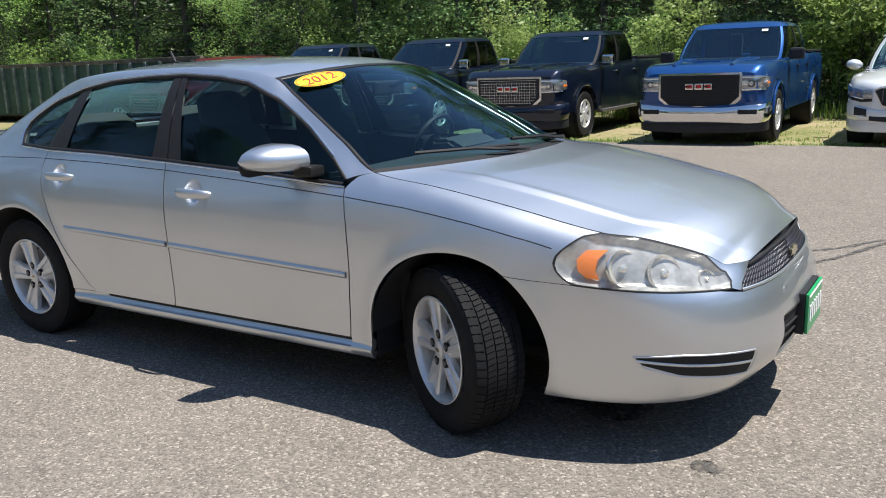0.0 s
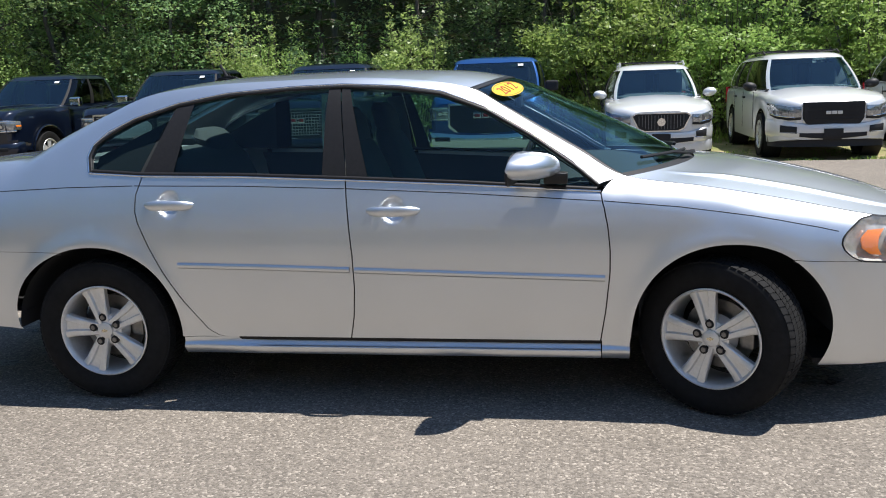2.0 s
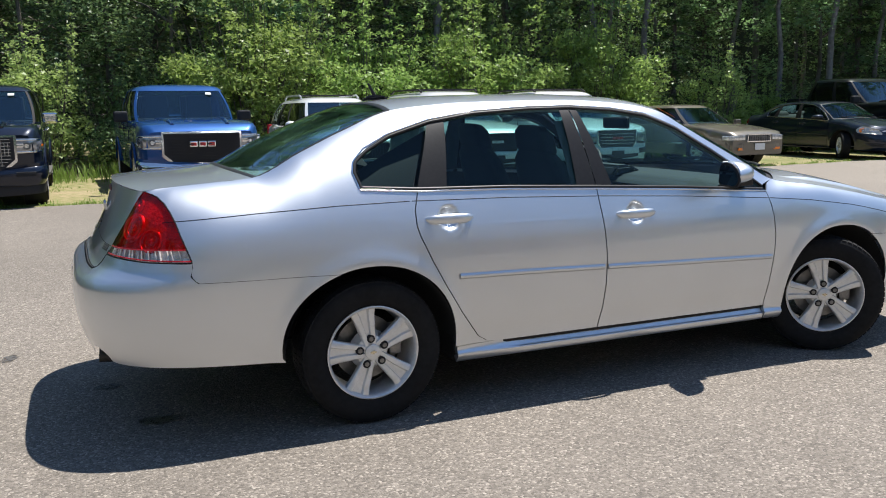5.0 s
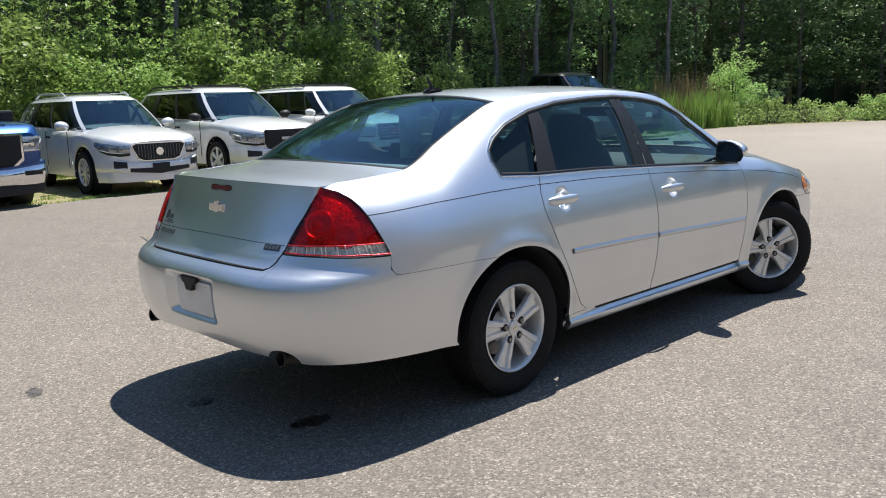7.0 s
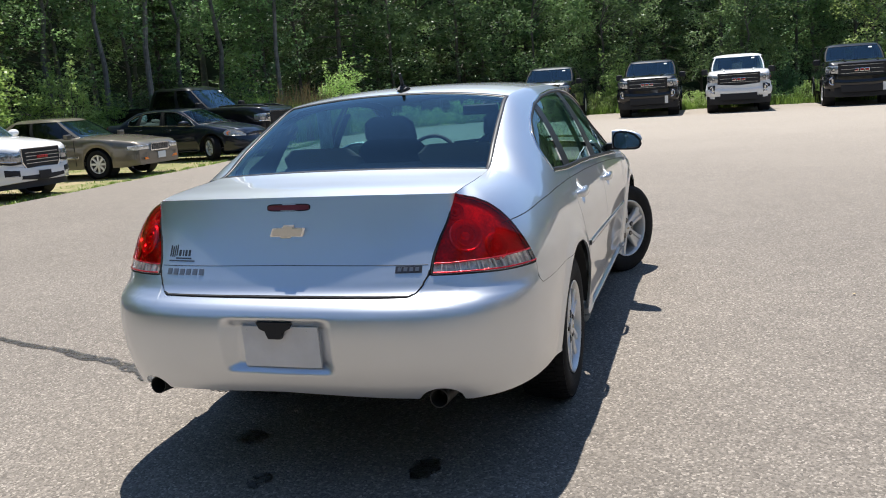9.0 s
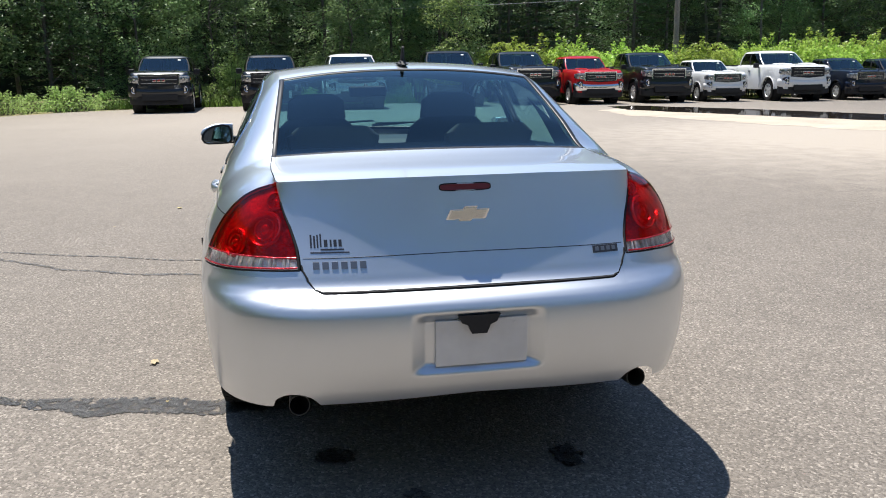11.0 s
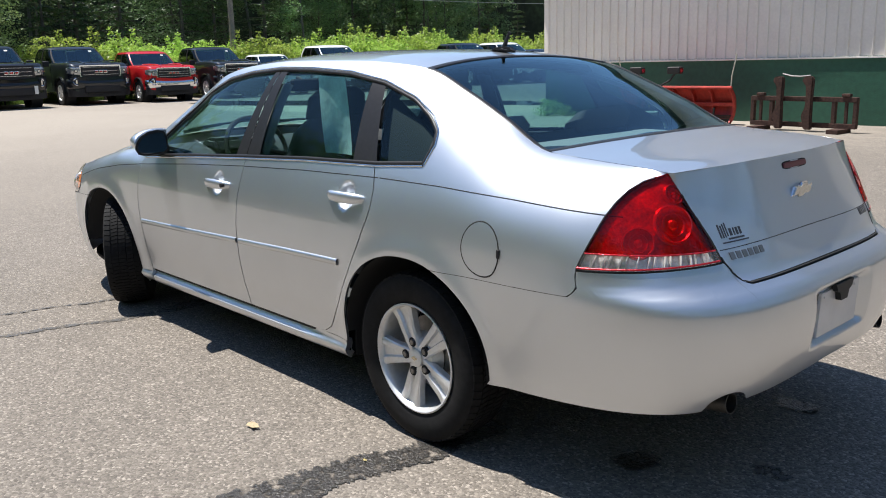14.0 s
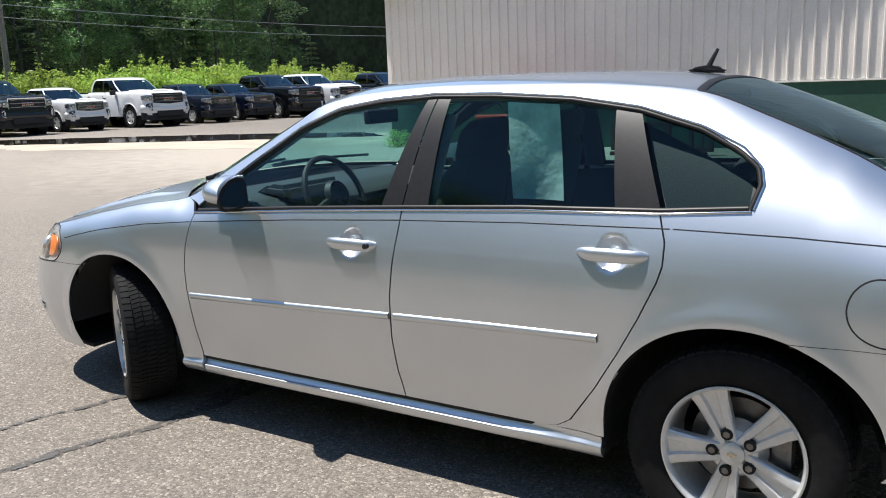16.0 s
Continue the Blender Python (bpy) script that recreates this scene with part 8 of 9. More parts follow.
# utility pole and its wires
# cable grey is raised to stand for sun on the wires
WIRE = material("sunlit_cable", (0.32, 0.32, 0.33), 0.5, 0.3)
POLE = material("weathered_pole", (0.22, 0.19, 0.155), 0.95, grain=0.25, grain_size=12, bump=0.006, bump_size=18)
pole = empty("utility_pole", "weathered wooden utility pole with crossarm", "utility pole", at=pose(38.0, -20.6, 0))
part("post", rod((0, 0, -0.2), (0, 0, 10.5), 0.16, 0.11, 12), POLE, pole)
part("crossarm", box((0.10, 2.2, 0.12), (0, 0, 9.6), 0.01), POLE, pole)
for k, (z, drop) in enumerate(((5.9, 0.5), (5.3, 0.55))):
    pts = []
    for j in range(25):
        u = j / 24
        pts.append((38.0 - 2 * u, -20.6 - 50 * u, z + 0.6 * u - 4 * drop * u * (1 - u)))
    tagged(part("overhead_wire", tube(pts, 0.016, 5), WIRE), "thin grey overhead utility wire", "wire", "overhead wires")
    pts = [(38.0 + 20 * u ** 1.25, -20.6 + 40 * u, z + 0.5 * u - 4 * drop * u * (1 - u)) for u in np.linspace(0, 1, 25)]
    tagged(part("overhead_wire", tube(pts, 0.016, 5), WIRE), "thin grey overhead utility wire", "wire", "overhead wires")


# ---- the sedan's cabin and small things ----
# a lined tub with dashboard, seats, wheel and shelf
part("cabin_floor", box((1.9, 1.52, 0.06), (0.0, 0, 0.40), 0.02), SEAT, sedan)
part("firewall", box((0.05, 1.5, 0.55), (1.08, 0, 0.66), 0.01), BLACK_GAP, sedan)
part("seat_wall", box((0.05, 0.96, 0.62), (-1.46, 0, 0.72), 0.02), SEAT, sedan)
for side in (-1, 1):
    card = coons(chain((sz([(-0.93, 0.42), (0.95, 0.42)]), 20)), chain((sz([(-1.2, 1.052), (-0.21, 1.020), (0.88, 0.955)]), 20)), chain((sz([(-0.93, 0.42), (-0.97, 0.70), (-1.15, 0.80), (-1.2, 1.052)]), 10)), chain((sz([(0.95, 0.42), (0.88, 0.955)]), 10)))
    sheet("door_lining", card, skin, DASH, sedan, side, lift=-0.055, rim=0.0)
    quarter_card = coons(np.array(sz([(s, 1.085) for s in np.linspace(-1.44, -1.10, 9)])), np.array(sz([(s, z) for s, z in zip(np.linspace(-1.44, -1.04, 9), np.linspace(1.17, 1.36, 9))])),
                         chain((sz([(-1.44, 1.085), (-1.44, 1.17)]), 6)), chain((sz([(-1.10, 1.085), (-1.04, 1.36)]), 6)))
    sheet("quarter_lining", quarter_card, skin, DASH, sedan, side, lift=-0.06, rim=0.0)
    rail_line = [(0.93, v_at(0.93, 1.0)), (0.6, 1.9), (0.33, 1.93), (-0.3, 1.9), (-1.1, 1.9)]
    ribbon("pillar_lining", rail_line, 0.06, skin, DASH, sedan, side, lift=-0.03, thick=0.01, raw=True)
    ribbon("belt_guide", sz([(-0.27, 1.03), (-0.29, 1.38)]), 0.10, skin, LINER, sedan, side, lift=-0.04, thick=0.01, raw=True)
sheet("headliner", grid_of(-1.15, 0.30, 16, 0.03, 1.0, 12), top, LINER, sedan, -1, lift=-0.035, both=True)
shelf = [(-1.90, -0.58), (-1.90, 0.58), (-1.42, 0.60), (-1.42, -0.60)]
part("rear_shelf", prism(shelf, 0.03, "z", 1.085), SHELF, sedan, "grey parcel shelf with oval speakers")
for side in (-1, 1):
    b = lathe([(0.001, 0.0), (0.085, 0.0), (0.10, 0.004), (0.105, 0.0)], 28)
    b.transform(Matrix.Translation((-1.66, side * 0.38, 1.103)) @ Matrix.Rotation(math.pi / 2, 4, "X") @ Matrix.Diagonal((0.75, 1, 1.3, 1)))
    part("shelf_speaker", b, BLACK_PLASTIC, sedan, smooth=True)
dash = [(0.62, 0.80), (0.60, 0.93), (0.66, 0.985), (0.80, 1.005), (1.05, 1.0), (1.22, 0.985), (1.22, 0.78)]
part("dashboard", prism(dash, 1.50, "y", 0.0, bevel=0.02), DASH, sedan, "dark grey moulded dashboard", smooth=True)
part("instrument_hood", prism([(0.60, 0.97), (0.64, 1.045), (0.74, 1.05), (0.84, 1.0)], 0.40, "y", 0.37, bevel=0.02), DASH, sedan, smooth=True)


def seat_block(name, sections, mat, owner):
    """A padded form swept through sections of (x, z, half width, half depth, lean)."""
    bm = bmesh.new()
    rings = []
    for x, z, w, d, lean in sections:
        ring = []
        for a in np.linspace(0, 2 * math.pi, 20, endpoint=False):
            c, s = math.cos(a), math.sin(a)
            u, v = w * math.copysign(abs(c) ** 0.5, c), d * math.copysign(abs(s) ** 0.6, s)
            ring.append(bm.verts.new((x + v * math.cos(lean), u, z + v * math.sin(lean))))
        rings.append(ring)
    for p, q in zip(rings, rings[1:]):
        for k in range(20):
            bm.faces.new((p[k], p[(k + 1) % 20], q[(k + 1) % 20], q[k]))
    bm.faces.new(rings[0]), bm.faces.new(rings[-1])
    bmesh.ops.recalc_face_normals(bm, faces=bm.faces)
    return part(name, bm, mat, owner, smooth=True)


for side in (-1, 1):
    seat = seat_block("front_seat", [(0.10, 0.55, 0.25, 0.28, 0.1), (0.12, 0.62, 0.26, 0.29, 0.1), (0.12, 0.66, 0.22, 0.24, 0.1)], SEAT, sedan)
    seat_block("backrest", [(-0.10, 0.60, 0.25, 0.09, -0.25), (-0.15, 0.80, 0.26, 0.09, -0.25), (-0.22, 1.02, 0.25, 0.075, -0.25), (-0.26, 1.13, 0.225, 0.065, -0.25), (-0.275, 1.18, 0.17, 0.05, -0.25)], SEAT, seat)
    seat_block("headrest", [(-0.27, 1.16, 0.15, 0.04, -0.2), (-0.28, 1.20, 0.165, 0.055, -0.2), (-0.30, 1.29, 0.155, 0.055, -0.2), (-0.31, 1.325, 0.11, 0.035, -0.2)], SEAT, seat)
    seat.location = (0, side * 0.38, 0)
bench = seat_block("rear_bench", [(-0.72, 0.52, 0.66, 0.24, 0.1), (-0.72, 0.62, 0.66, 0.24, 0.1), (-0.73, 0.67, 0.60, 0.20, 0.1)], SEAT, sedan)
seat_block("backrest", [(-1.12, 0.60, 0.47, 0.10, -0.3), (-1.17, 0.76, 0.47, 0.10, -0.3), (-1.22, 0.90, 0.66, 0.10, -0.3), (-1.28, 1.06, 0.64, 0.08, -0.3), (-1.31, 1.12, 0.58, 0.04, -0.3)], SEAT, bench)
for side in (-1, 1):
    h = seat_block("headrest", [(-1.31, 1.10, 0.20, 0.06, -0.3), (-1.33, 1.16, 0.21, 0.065, -0.3), (-1.35, 1.205, 0.16, 0.04, -0.3)], SEAT, bench)
    h.location = (0, side * 0.36, 0)
wheel_bm = bmesh.new()
rings = []
for k in range(36):
    a = 2 * math.pi * k / 36
    rings.append([wheel_bm.verts.new(((0.185 + 0.014 * math.cos(b)) * math.cos(a), 0.014 * math.sin(b), (0.185 + 0.014 * math.cos(b)) * math.sin(a))) for b in np.linspace(0, 2 * math.pi, 8, endpoint=False)])
for k in range(36):
    p, q = rings[k], rings[(k + 1) % 36]
    for i in range(8):
        wheel_bm.faces.new((p[i], p[(i + 1) % 8], q[(i + 1) % 8], q[i]))
for a in (-0.3, math.pi + 0.3, -math.pi / 2):
    rod((0, 0, 0), (0.18 * math.cos(a), 0, 0.18 * math.sin(a)), 0.016, sides=6, bm=wheel_bm)
lathe([(0.001, -0.03), (0.06, -0.025), (0.075, 0.0), (0.06, 0.03)], 20, bm=wheel_bm)
bmesh.ops.recalc_face_normals(wheel_bm, faces=wheel_bm.faces)
wheel_bm.transform(Matrix.Translation((0.50, 0.38, 0.985)) @ Matrix.Rotation(math.pi / 2, 4, "Z") @ Matrix.Rotation(0.42, 4, "X"))
part("steering_wheel", wheel_bm, BLACK_PLASTIC, sedan, smooth=True)
part("rear_view_mirror", box((0.035, 0.25, 0.07), (0.50, 0.0, 1.325), 0.02, 3), BLACK_PLASTIC, sedan)
part("mirror_stem", rod((0.52, 0, 1.33), (0.62, 0, 1.365), 0.012), BLACK_PLASTIC, sedan)
part("gear_console", box((0.55, 0.20, 0.16), (0.35, 0, 0.62), 0.04, 3), DASH, sedan)

# year sticker on the windscreen
c0 = top(0.405, 0.235, -1)
ex = (top(0.425, 0.235 + 0.01, -1) - top(0.425, 0.235 - 0.01, -1))
ez = (top(0.425 - 0.01, 0.235, -1) - top(0.425 + 0.01, 0.235, -1))
ex, ez = Vector(ex).normalized(), Vector(ez).normalized()
en = ex.cross(ez).normalized()
ez = en.cross(ex)
frame_m = Matrix((ex, ez, en)).transposed().to_4x4()
frame_m.translation = Vector(c0) + en * 0.007
bm = bmesh.new()
ring = [bm.verts.new((0.132 * math.cos(a), 0.054 * math.sin(a), 0)) for a in np.linspace(0, 2 * math.pi, 40, endpoint=False)]
bm.faces.new(ring)
bm.transform(frame_m)
sticker = part("year_sticker", bm, YELLOW_STICKER, sedan, "yellow oval windscreen sticker reading 2012")
bm = bmesh.new()
outer = [bm.verts.new((0.126 * math.cos(a), 0.049 * math.sin(a), 0.001)) for a in np.linspace(0, 2 * math.pi, 40, endpoint=False)]
inner = [bm.verts.new((0.122 * math.cos(a), 0.0455 * math.sin(a), 0.001)) for a in np.linspace(0, 2 * math.pi, 40, endpoint=False)]
for k in range(40):
    bm.faces.new((outer[k], outer[(k + 1) % 40], inner[(k + 1) % 40], inner[k]))
bm.transform(frame_m)
part("sticker_border", bm, RED_INK, sticker)


def lettering(name, text, size, mat, owner, m):
    """Writing in the built-in font, as a mesh."""
    cu = bpy.data.curves.new(name, 'FONT')
    cu.body, cu.size, cu.align_x, cu.align_y, cu.extrude = text, size, 'CENTER', 'CENTER', 0.0006
    tmp = new(name, cu)
    bpy.context.view_layer.update()
    me = bpy.data.meshes.new_from_object(tmp.evaluated_get(bpy.context.evaluated_depsgraph_get()))
    bpy.data.objects.remove(tmp)
    bpy.data.curves.remove(cu)
    me.transform(m)
    me.materials.clear()
    me.materials.append(mat)
    ob = new(name, me)
    ob.parent = owner
    return ob


lettering("year_figures", "2012", 0.078, RED_INK, sticker, frame_m @ Matrix.Translation((0, 0, 0.0015)) @ Matrix.Rotation(0.08, 4, "Z") @ Matrix.Diagonal((1.1, 1, 1, 1)))

# paper form behind the rear door's glass on the driver's side
# it hangs straight down from its tape at the window's head
hang_y = float(skin(-0.69, v_at(-0.69, 1.39), 1)[1]) - 0.022
us, ws = np.linspace(0, 1, 13), np.linspace(0, 1, 21)
verts = [(-0.755 + 0.2 * u + 0.008 * w, hang_y - 0.012 * math.sin(3.1 * u + 2.0 * w) * (1 - w) - 0.01 * (1 - w), 1.05 + 0.335 * w + 0.012 * u * w) for u in us for w in ws]
faces = [(a * 21 + b, a * 21 + b + 1, (a + 1) * 21 + b + 1, (a + 1) * 21 + b) for a in range(12) for b in range(20)]
nt = TOWEL.node_tree
glow = nt.nodes.new("ShaderNodeBsdfTranslucent")
glow.inputs[0].default_value = (0.72, 0.94, 0.90, 1)
blend = nt.nodes.new("ShaderNodeMixShader")
blend.inputs[0].default_value = 0.10
nt.links.new(nt.nodes["Principled BSDF"].outputs[0], blend.inputs[1])
nt.links.new(glow.outputs[0], blend.inputs[2])
nt.links.new(blend.outputs[0], nt.nodes["Material Output"].inputs[0])
paper = link_mesh("window_form", verts, faces, TOWEL, sedan, "pale aqua printed paper form taped inside the window")
# roof aerial
aerial = part("aerial", prism([(-1.145, 1.470), (-1.125, 1.492), (-1.07, 1.503), (-1.01, 1.494), (-0.985, 1.478)], 0.045, "y", 0.0, bevel=0.012), BLACK_PLASTIC, sedan, "black roof aerial", smooth=True)
part("mast", rod((-1.07, 0, 1.495), (-1.105, 0, 1.562), 0.011, 0.006, 10), BLACK_PLASTIC, aerial)

# wipers on the windscreen's foot
for y0, y1, k in ((0.42, -0.12, 0.0), (-0.14, -0.62, 0.0)):
    def on_screen(y, s):
        ry = float(rail_y(s))
        p = top(s, 1 - min(abs(y) / ry, 1), -1 if y < 0 else 1)
        return Vector(p) + Vector((0.006, 0, 0.014))
    blade = [on_screen(y0 + (y1 - y0) * u, 0.948 - 0.035 * u) for u in np.linspace(0, 1, 9)]
    wiper = part("wiper", tube(blade, 0.008, 6), BLACK_PLASTIC, sedan)
    part("wiper_arm", tube([on_screen(y0 + 0.02, 0.985), on_screen(y0 + (y1 - y0) * 0.3, 0.955), on_screen(y0 + (y1 - y0) * 0.5, 0.932)], [0.012, 0.009, 0.007], 6), BLACK_PLASTIC, wiper)

# fuel door on the driver's flank
fuel_c, fuel_r = (-1.788, 0.824), 0.086
ring_pts = [(fuel_c[0] + fuel_r * math.cos(a), fuel_c[1] + fuel_r * 1.06 * math.sin(a)) for a in np.linspace(0, 2 * math.pi, 49)]
fuel_grid = []
for rr in (0.0, 0.35, 0.7, 0.97):
    fuel_grid.append([(fuel_c[0] + rr * (s - fuel_c[0]), v_at(fuel_c[0] + rr * (s - fuel_c[0]), fuel_c[1] + rr * (z - fuel_c[1]))) for s, z in ring_pts])
fuel_grid = np.array(fuel_grid).transpose(1, 0, 2)[::-1]
sheet("fuel_door", fuel_grid, skin, SILVER, sedan, 1, lift=0.0012, rim=0.004, label="round fuel filler door")
ribbon("fuel_door_gap", ring_pts, 0.005, skin, BLACK_GAP, sedan, 1, lift=0.0008, thick=0.001, count=60)
p = skin(fuel_c[0] - fuel_r, v_at(fuel_c[0] - fuel_r, fuel_c[1] - 0.005), 1)
part("fuel_door_notch", box((0.012, 0.012, 0.03), tuple(p), 0.004), BLACK_GAP, sedan)

# tail: brake light, badges, plate recess, exhausts
def tail_point(y, z, out=0.0):
    """A point of the tail's face at a height, a little proud of it."""
    s = -3.2 + 0.9 * abs(y)
    for _ in range(9):
        q = skin(s, v_at(s, z))
        s += 0.7 * (abs(y) - abs(float(q[1])))
        s = min(max(s, -3.2), -1.6)
    return Vector((float(q[0]) - out, y, float(q[2])))


def tail_bar(name, y, z, w, h, mat, owner, label="", out=0.003, deep=0.006, bevel=0.0):
    """A small raised bar that follows the tail's curve."""
    pts = [tail_point(y + w * (u - 0.5), z) for u in np.linspace(0, 1, 5)]
    up = (tail_point(y, z + h / 2) - tail_point(y, z - h / 2))
    bm = bmesh.new()
    rows = []
    for p in pts:
        rows.append([bm.verts.new(p + up * k + Vector((-o, 0, 0))) for k, o in ((-0.5, out), (0.5, out), (0.5, out - deep), (-0.5, out - deep))])
    for a, b in zip(rows, rows[1:]):
        for i in range(4):
            bm.faces.new((a[i], a[(i + 1) % 4], b[(i + 1) % 4], b[i]))
    bm.faces.new(rows[0]), bm.faces.new(rows[-1])
    bmesh.ops.recalc_face_normals(bm, faces=bm.faces)
    return part(name, bm, mat, owner, label)


for nm, w, h, o, mt, lb in (("brake_light_bezel", 0.178, 0.027, 0.0015, BLACK_GAP, ""), ("high_brake_light", 0.170, 0.019, 0.004, BRAKE_DARK, "dark red high brake light")):
    bm = bmesh.new()
    rim = [(math.copysign(abs(math.cos(a)) ** 0.35, math.cos(a)) * w / 2, 1.068 + math.copysign(abs(math.sin(a)) ** 0.55, math.sin(a)) * h / 2) for a in np.linspace(0, 2 * math.pi, 32, endpoint=False)]
    face = [bm.verts.new(tail_point(y, z, o)) for y, z in rim]
    back = [bm.verts.new(tail_point(y, z, o - 0.008)) for y, z in rim]
    bm.faces.new(face)
    for i in range(32):
        bm.faces.new((face[i], face[(i + 1) % 32], back[(i + 1) % 32], back[i]))
    bmesh.ops.recalc_face_normals(bm, faces=bm.faces)
    part(nm, bm, mt, trunk, lb)
e0 = tail_point(0, 0.980)
bow = [(-0.085, -0.022), (-0.030, -0.022), (-0.026, -0.036), (0.032, -0.036), (0.030, -0.022), (0.085, -0.022), (0.078, 0.022), (0.026, 0.022), (0.022, 0.036), (-0.036, 0.036), (-0.032, 0.022), (-0.090, 0.022)]
bow = [(y * 0.80 - z * 0.22, z * 0.78) for y, z in bow]
b = prism(bow, 0.008, "x", 0.0, bevel=0.002)
b.transform(Matrix.Translation((e0.x - 0.004, 0, e0.z)) @ Matrix.Rotation(-0.10, 4, "Y"))
emblem = part("emblem", b, CHROME, trunk, "chrome and gold badge")
b = prism([(y * 0.86, z * 0.78) for y, z in bow], 0.004, "x", 0.0)
b.transform(Matrix.Translation((e0.x - 0.0095, 0, e0.z)) @ Matrix.Rotation(-0.10, 4, "Y"))
part("emblem_face", b, BADGE_PALE, emblem)
# dealer's mark and model name, as bars
for k, (y, w, z, h) in enumerate(((0.517, 0.006, 0.910, 0.050), (0.506, 0.006, 0.908, 0.046), (0.496, 0.005, 0.910, 0.050), (0.486, 0.005, 0.913, 0.050), (0.470, 0.011, 0.904, 0.027), (0.454, 0.006, 0.904, 0.027), (0.440, 0.010, 0.904, 0.027), (0.424, 0.010, 0.904, 0.027), (0.450, 0.075, 0.885, 0.006), (0.458, 0.125, 0.876, 0.005))):
    tail_bar("dealer_mark", y, z, w, h * 0.8, BADGE_DARK, trunk, out=0.0012, deep=0.002)
for k in range(6):
    tail_bar("model_letter", 0.505 - 0.030 * k, 0.838, 0.020, 0.021, BADGE_GREY, trunk, out=0.003, deep=0.004)
tail_bar("fuel_badge", -0.478, 0.845, 0.095, 0.023, BADGE_DARK, trunk, out=0.002, deep=0.004)
for k in range(4):
    tail_bar("fuel_badge_letter", -0.446 - 0.021 * k, 0.846, 0.013, 0.012, BADGE_GREY, trunk, out=0.004, deep=0.003)
plate_z = 0.585
pp = tail_point(0, plate_z)
plate = part("plate_holder", box((0.012, 0.305, 0.155), (pp.x + 0.030, -0.012, plate_z), 0.003, turn=Matrix.Rotation(-0.06, 4, "Y")), PLATE_PALE, rear_bumper, "pale plain plate holder")
part("plate_latch", prism([(-0.085, 0.045), (0.085, 0.045), (0.070, 0.015), (0.045, 0.005), (0.030, -0.030), (-0.030, -0.030), (-0.045, 0.005), (-0.070, 0.015)], 0.02, "x", 0.0), BLACK_PLASTIC, rear_bumper, "black latch over the plate holder").matrix_basis = Matrix.Translation((pp.x + 0.012, 0.0, 0.644)) @ Matrix.Diagonal((1, 0.82, 0.82, 1))
for y in (-0.12, 0.12):
    part("screw", rod((pp.x + 0.0175, y, 0.645), (pp.x + 0.024, y, 0.645), 0.004, sides=10), SILVER_TRIM, plate)
for side in (-1, 1):
    pipe = part("exhaust_tip", lathe([(0.028, -0.22), (0.034, 0.0), (0.031, 0.0), (0.026, -0.21)], 24), EXHAUST, sedan, "dark steel exhaust tip", smooth=True)
    pipe.matrix_basis = Matrix.Translation((-2.555, side * 0.58, 0.392)) @ Matrix.Rotation(math.pi / 2, 4, "Z") @ Matrix.Rotation(0.12, 4, "X")
    part("exhaust_pipe", rod((-2.40, side * 0.575, 0.395), (-1.9, side * 0.50, 0.36), 0.028), EXHAUST, sedan)
    part("muffler", box((0.5, 0.22, 0.14), (-2.05, side * 0.52, 0.43), 0.05, 3), EXHAUST, sedan)
# bumper's dark filler behind the notches
part("bumper_filler", box((0.30, 1.1, 0.16), (-2.36, 0, 0.545), 0.03), BLACK_GAP, sedan)

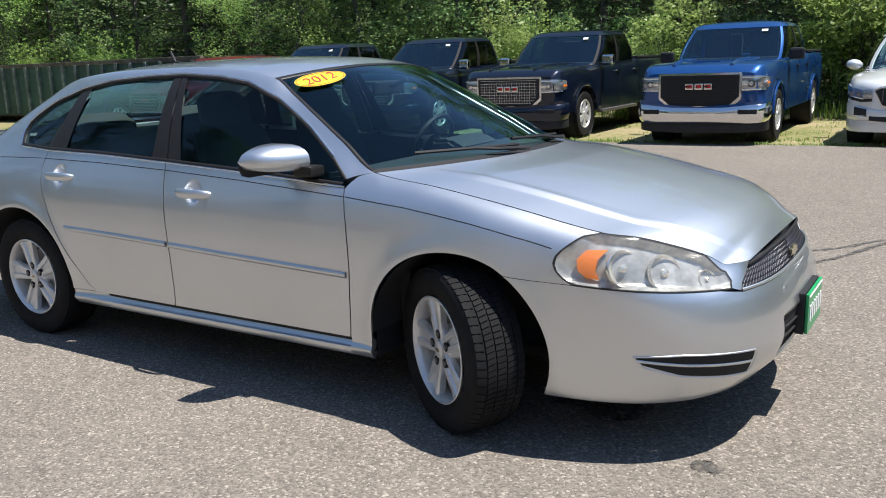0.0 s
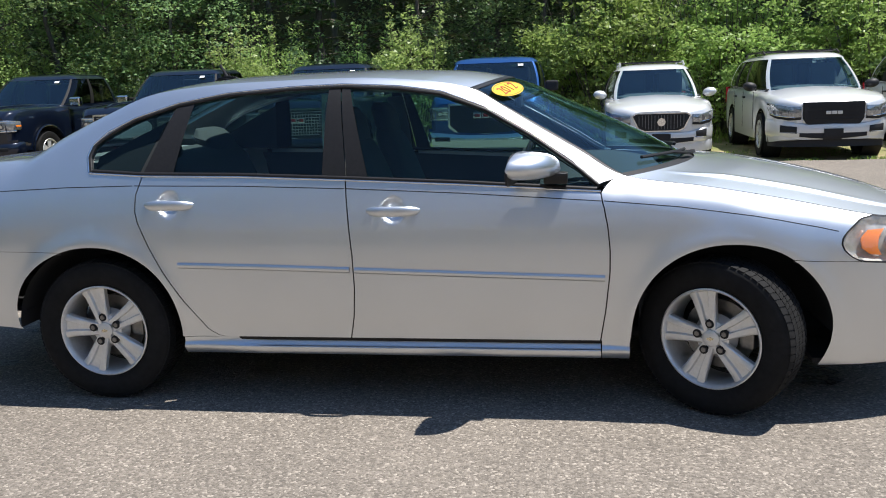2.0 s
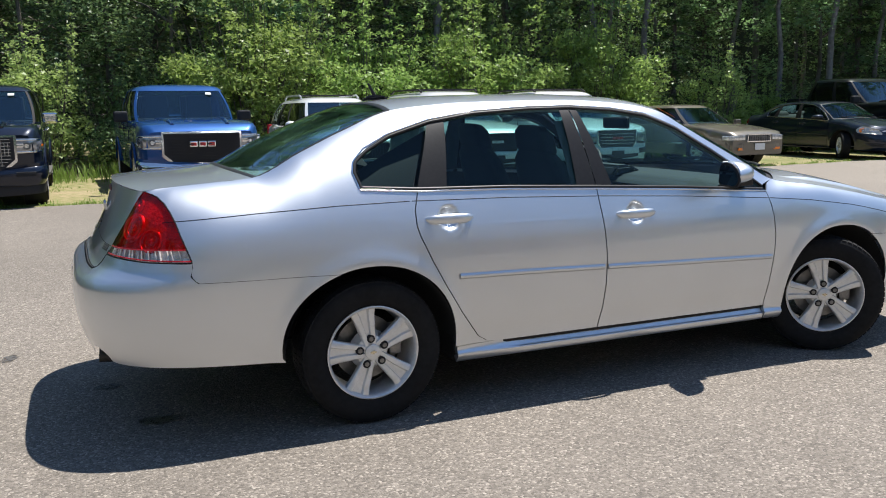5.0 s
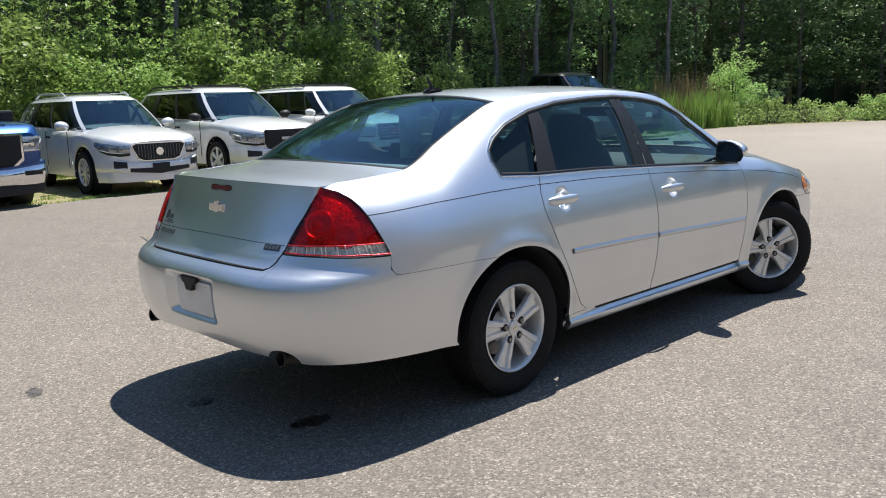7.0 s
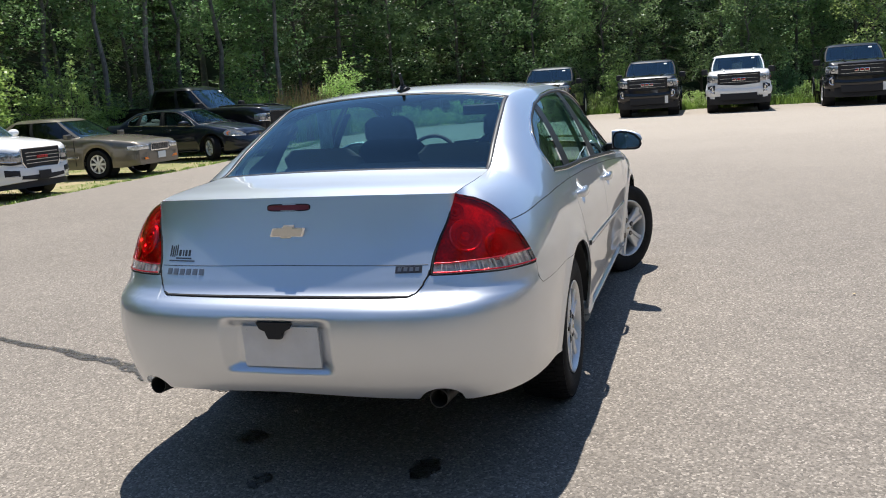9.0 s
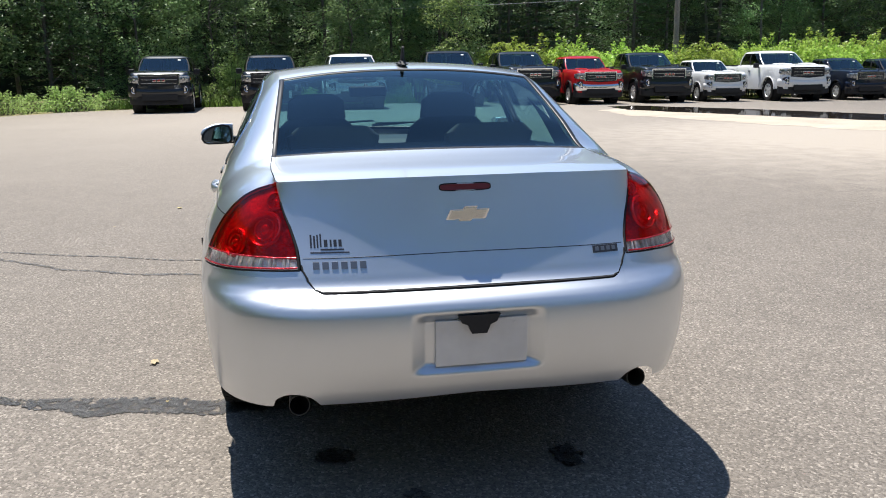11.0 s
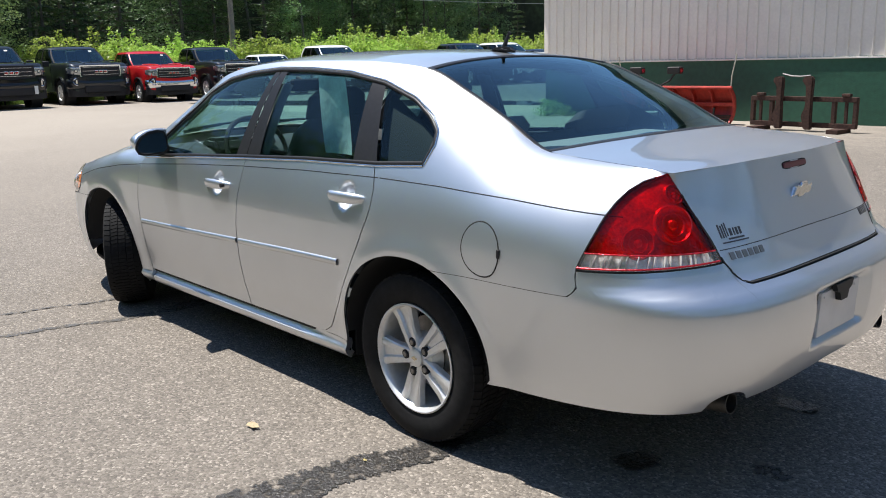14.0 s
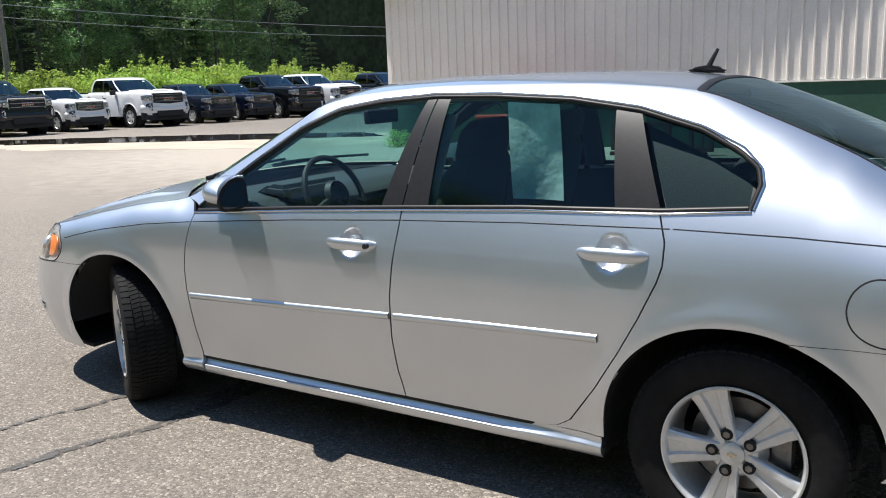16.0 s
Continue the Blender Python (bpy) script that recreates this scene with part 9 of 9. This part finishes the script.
# nose: grille with honeycomb of bars, badge, lower openings, green plate
gr = sheet("grille", coons(chain((sz([(2.605, 0.622), (3.2, 0.622)]), 30)), chain(([(2.605, 1.97), (3.2, 1.97)], 30)), chain((sz([(2.605, 0.622)]) + [(2.605, 1.97)], 8)), chain((sz([(3.2, 0.622)]) + [(3.2, 1.97)], 8))), skin, BLACK_PLASTIC, sedan, -1, lift=-0.020, both=True, label="black mesh grille with chrome edge")
for side in (-1, 1):
    for k in range(26):
        s = 2.60 + 0.0235 * k
        for d in (0.03, -0.03):
            ribbon("grille_bar", [(s - d, 0.626), (s, 0.666), (s + d, 0.703)], 0.0055, skin, BADGE_DARK, gr, side, lift=-0.007 - 0.001 * (d > 0), count=4)
    ribbon("grille_edge", [(2.60, 0.620), (2.9, 0.618), (3.2, 0.618)], 0.012, skin, SILVER, gr, side, lift=0.004, count=30)
    ribbon("grille_edge", [(2.60, 1.90), (2.9, 1.90), (3.2, 1.90)], 0.012, skin, BLACK_PLASTIC, gr, side, lift=0.0, count=30, raw=True)
    slot = [(2.135, 0.402), (2.3, 0.386), (2.46, 0.374), (2.595, 0.364)]
    # fog slot is a flat patch on the skin, black for the recess's shade
    mouth = coons(chain((sz([(2.155, 0.382), (2.3, 0.342), (2.46, 0.324), (2.597, 0.314)]), 20)), chain((sz([(2.130, 0.408), (2.3, 0.416), (2.46, 0.408), (2.597, 0.400)]), 20)), chain((sz([(2.155, 0.382), (2.130, 0.408)]), 4)), chain((sz([(2.597, 0.314), (2.597, 0.400)]), 4)))
    sheet("fog_slot", mouth, skin, BLACK_GAP, front_bumper, side, lift=0.0012, rim=0.004)
    ribbon("slot_blade", [(s, z - 0.004) for s, z in slot], 0.011, skin, SILVER, front_bumper, side, lift=0.004, thick=0.003, count=30)
    ribbon("slot_edge", [(2.12, 0.413), (2.3, 0.420), (2.46, 0.412), (2.60, 0.404)], 0.007, skin, SILVER, front_bumper, side, lift=0.002, count=30)
    ribbon("slot_edge", [(2.12, 0.413), (2.16, 0.372), (2.3, 0.336), (2.46, 0.318), (2.60, 0.308), (2.616, 0.33), (2.616, 0.39), (2.60, 0.404)], 0.007, skin, SILVER, front_bumper, side, lift=0.002, count=30)
    ribbon("lower_intake", [(2.85, 0.396), (3.2, 0.396)], 0.168, skin, BLACK_GAP, front_bumper, side, lift=-0.026, thick=0.002, count=20)
    for k in range(4):
        ribbon("intake_bar", [(2.86, 0.335 + 0.045 * k), (3.2, 0.335 + 0.045 * k)], 0.008, skin, BLACK_PLASTIC, front_bumper, side, lift=-0.012, count=20)
nose = skin(3.2, v_at(3.2, 0.655))
b = prism(bow, 0.012, "x", 0.0, bevel=0.002)
b.transform(Matrix.Translation((float(nose[0]) + 0.008, 0, 0.654)) @ Matrix.Diagonal((1, 0.8, 0.8, 1)))
part("emblem", b, GOLD, gr)
front = float(skin(3.2, v_at(3.2, 0.47))[0])
plate = part("front_plate", box((0.012, 0.31, 0.16), (front + 0.022, 0.0, 0.432), 0.004), GREEN_PLATE, sedan, "green number plate with white bars")
part("plate_mount", box((0.034, 0.318, 0.166), (front - 0.003, 0.0, 0.433), 0.006), BLACK_PLASTIC, plate)
for k in range(6):
    part("plate_mark", box((0.003, 0.026, 0.066), (front + 0.0295, -0.115 + 0.046 * k, 0.428), 0.001), WHITE_PRINT, plate)
part("plate_border", box((0.003, 0.29, 0.006), (front + 0.0295, 0, 0.500), 0.001), WHITE_PRINT, plate)

# dark blue sedan of the same make on the grass
other = copy_thing(sedan, nose_at(16.75, 10.7, -92, 2.55))
tagged(other, "dark navy four-door sedan parked on the grass edge", "car")
for o in (other, *other.children_recursive):
    if o.type == 'MESH':
        for slot in o.material_slots:
            if slot.material in (SILVER, SILVER_TRIM):
                slot.link = 'OBJECT'
                slot.material = NAVY
for o in list(other.children_recursive):
    if o.name.split(".")[0] in ("year_sticker", "sticker_border", "year_figures", "window_form", "print_line"):
        bpy.data.objects.remove(o)

# fallen leaves on the asphalt
LEAF_LITTER = material("dry_leaf", (0.42, 0.33, 0.20), 0.8, grain=0.2, grain_size=60)
YELLOW_LEAF = material("yellow_leaf", (0.48, 0.38, 0.16), 0.7, grain=0.2, grain_size=60)
for x, y, r, mt in ((-0.84, 1.28, 0.045, LEAF_LITTER), (-1.42, 1.15, 0.012, YELLOW_LEAF), (4.5, 1.7, 0.05, YELLOW_LEAF), (0.6, -2.4, 0.02, LEAF_LITTER), (-0.3, 2.4, 0.02, LEAF_LITTER), (3.4, 2.2, 0.02, LEAF_LITTER)):
    bm = bmesh.new()
    ring = [bm.verts.new((x + r * k * math.cos(a), y + 0.6 * r * k * math.sin(a), 0.006 + 0.008 * abs(math.sin(2 * a)))) for a, k in zip(np.linspace(0, 2 * math.pi, 11, endpoint=False), (1, 0.7, 0.9, 0.6, 1, 0.7, 0.95, 0.6, 0.9, 0.7, 0.8))]
    c = bm.verts.new((x, y, 0.010))
    for k in range(11):
        bm.faces.new((ring[k], ring[(k + 1) % 11], c))
    tagged(part("fallen_leaf", bm, mt), "small dry fallen leaf on the asphalt", "leaf", "fallen leaves")
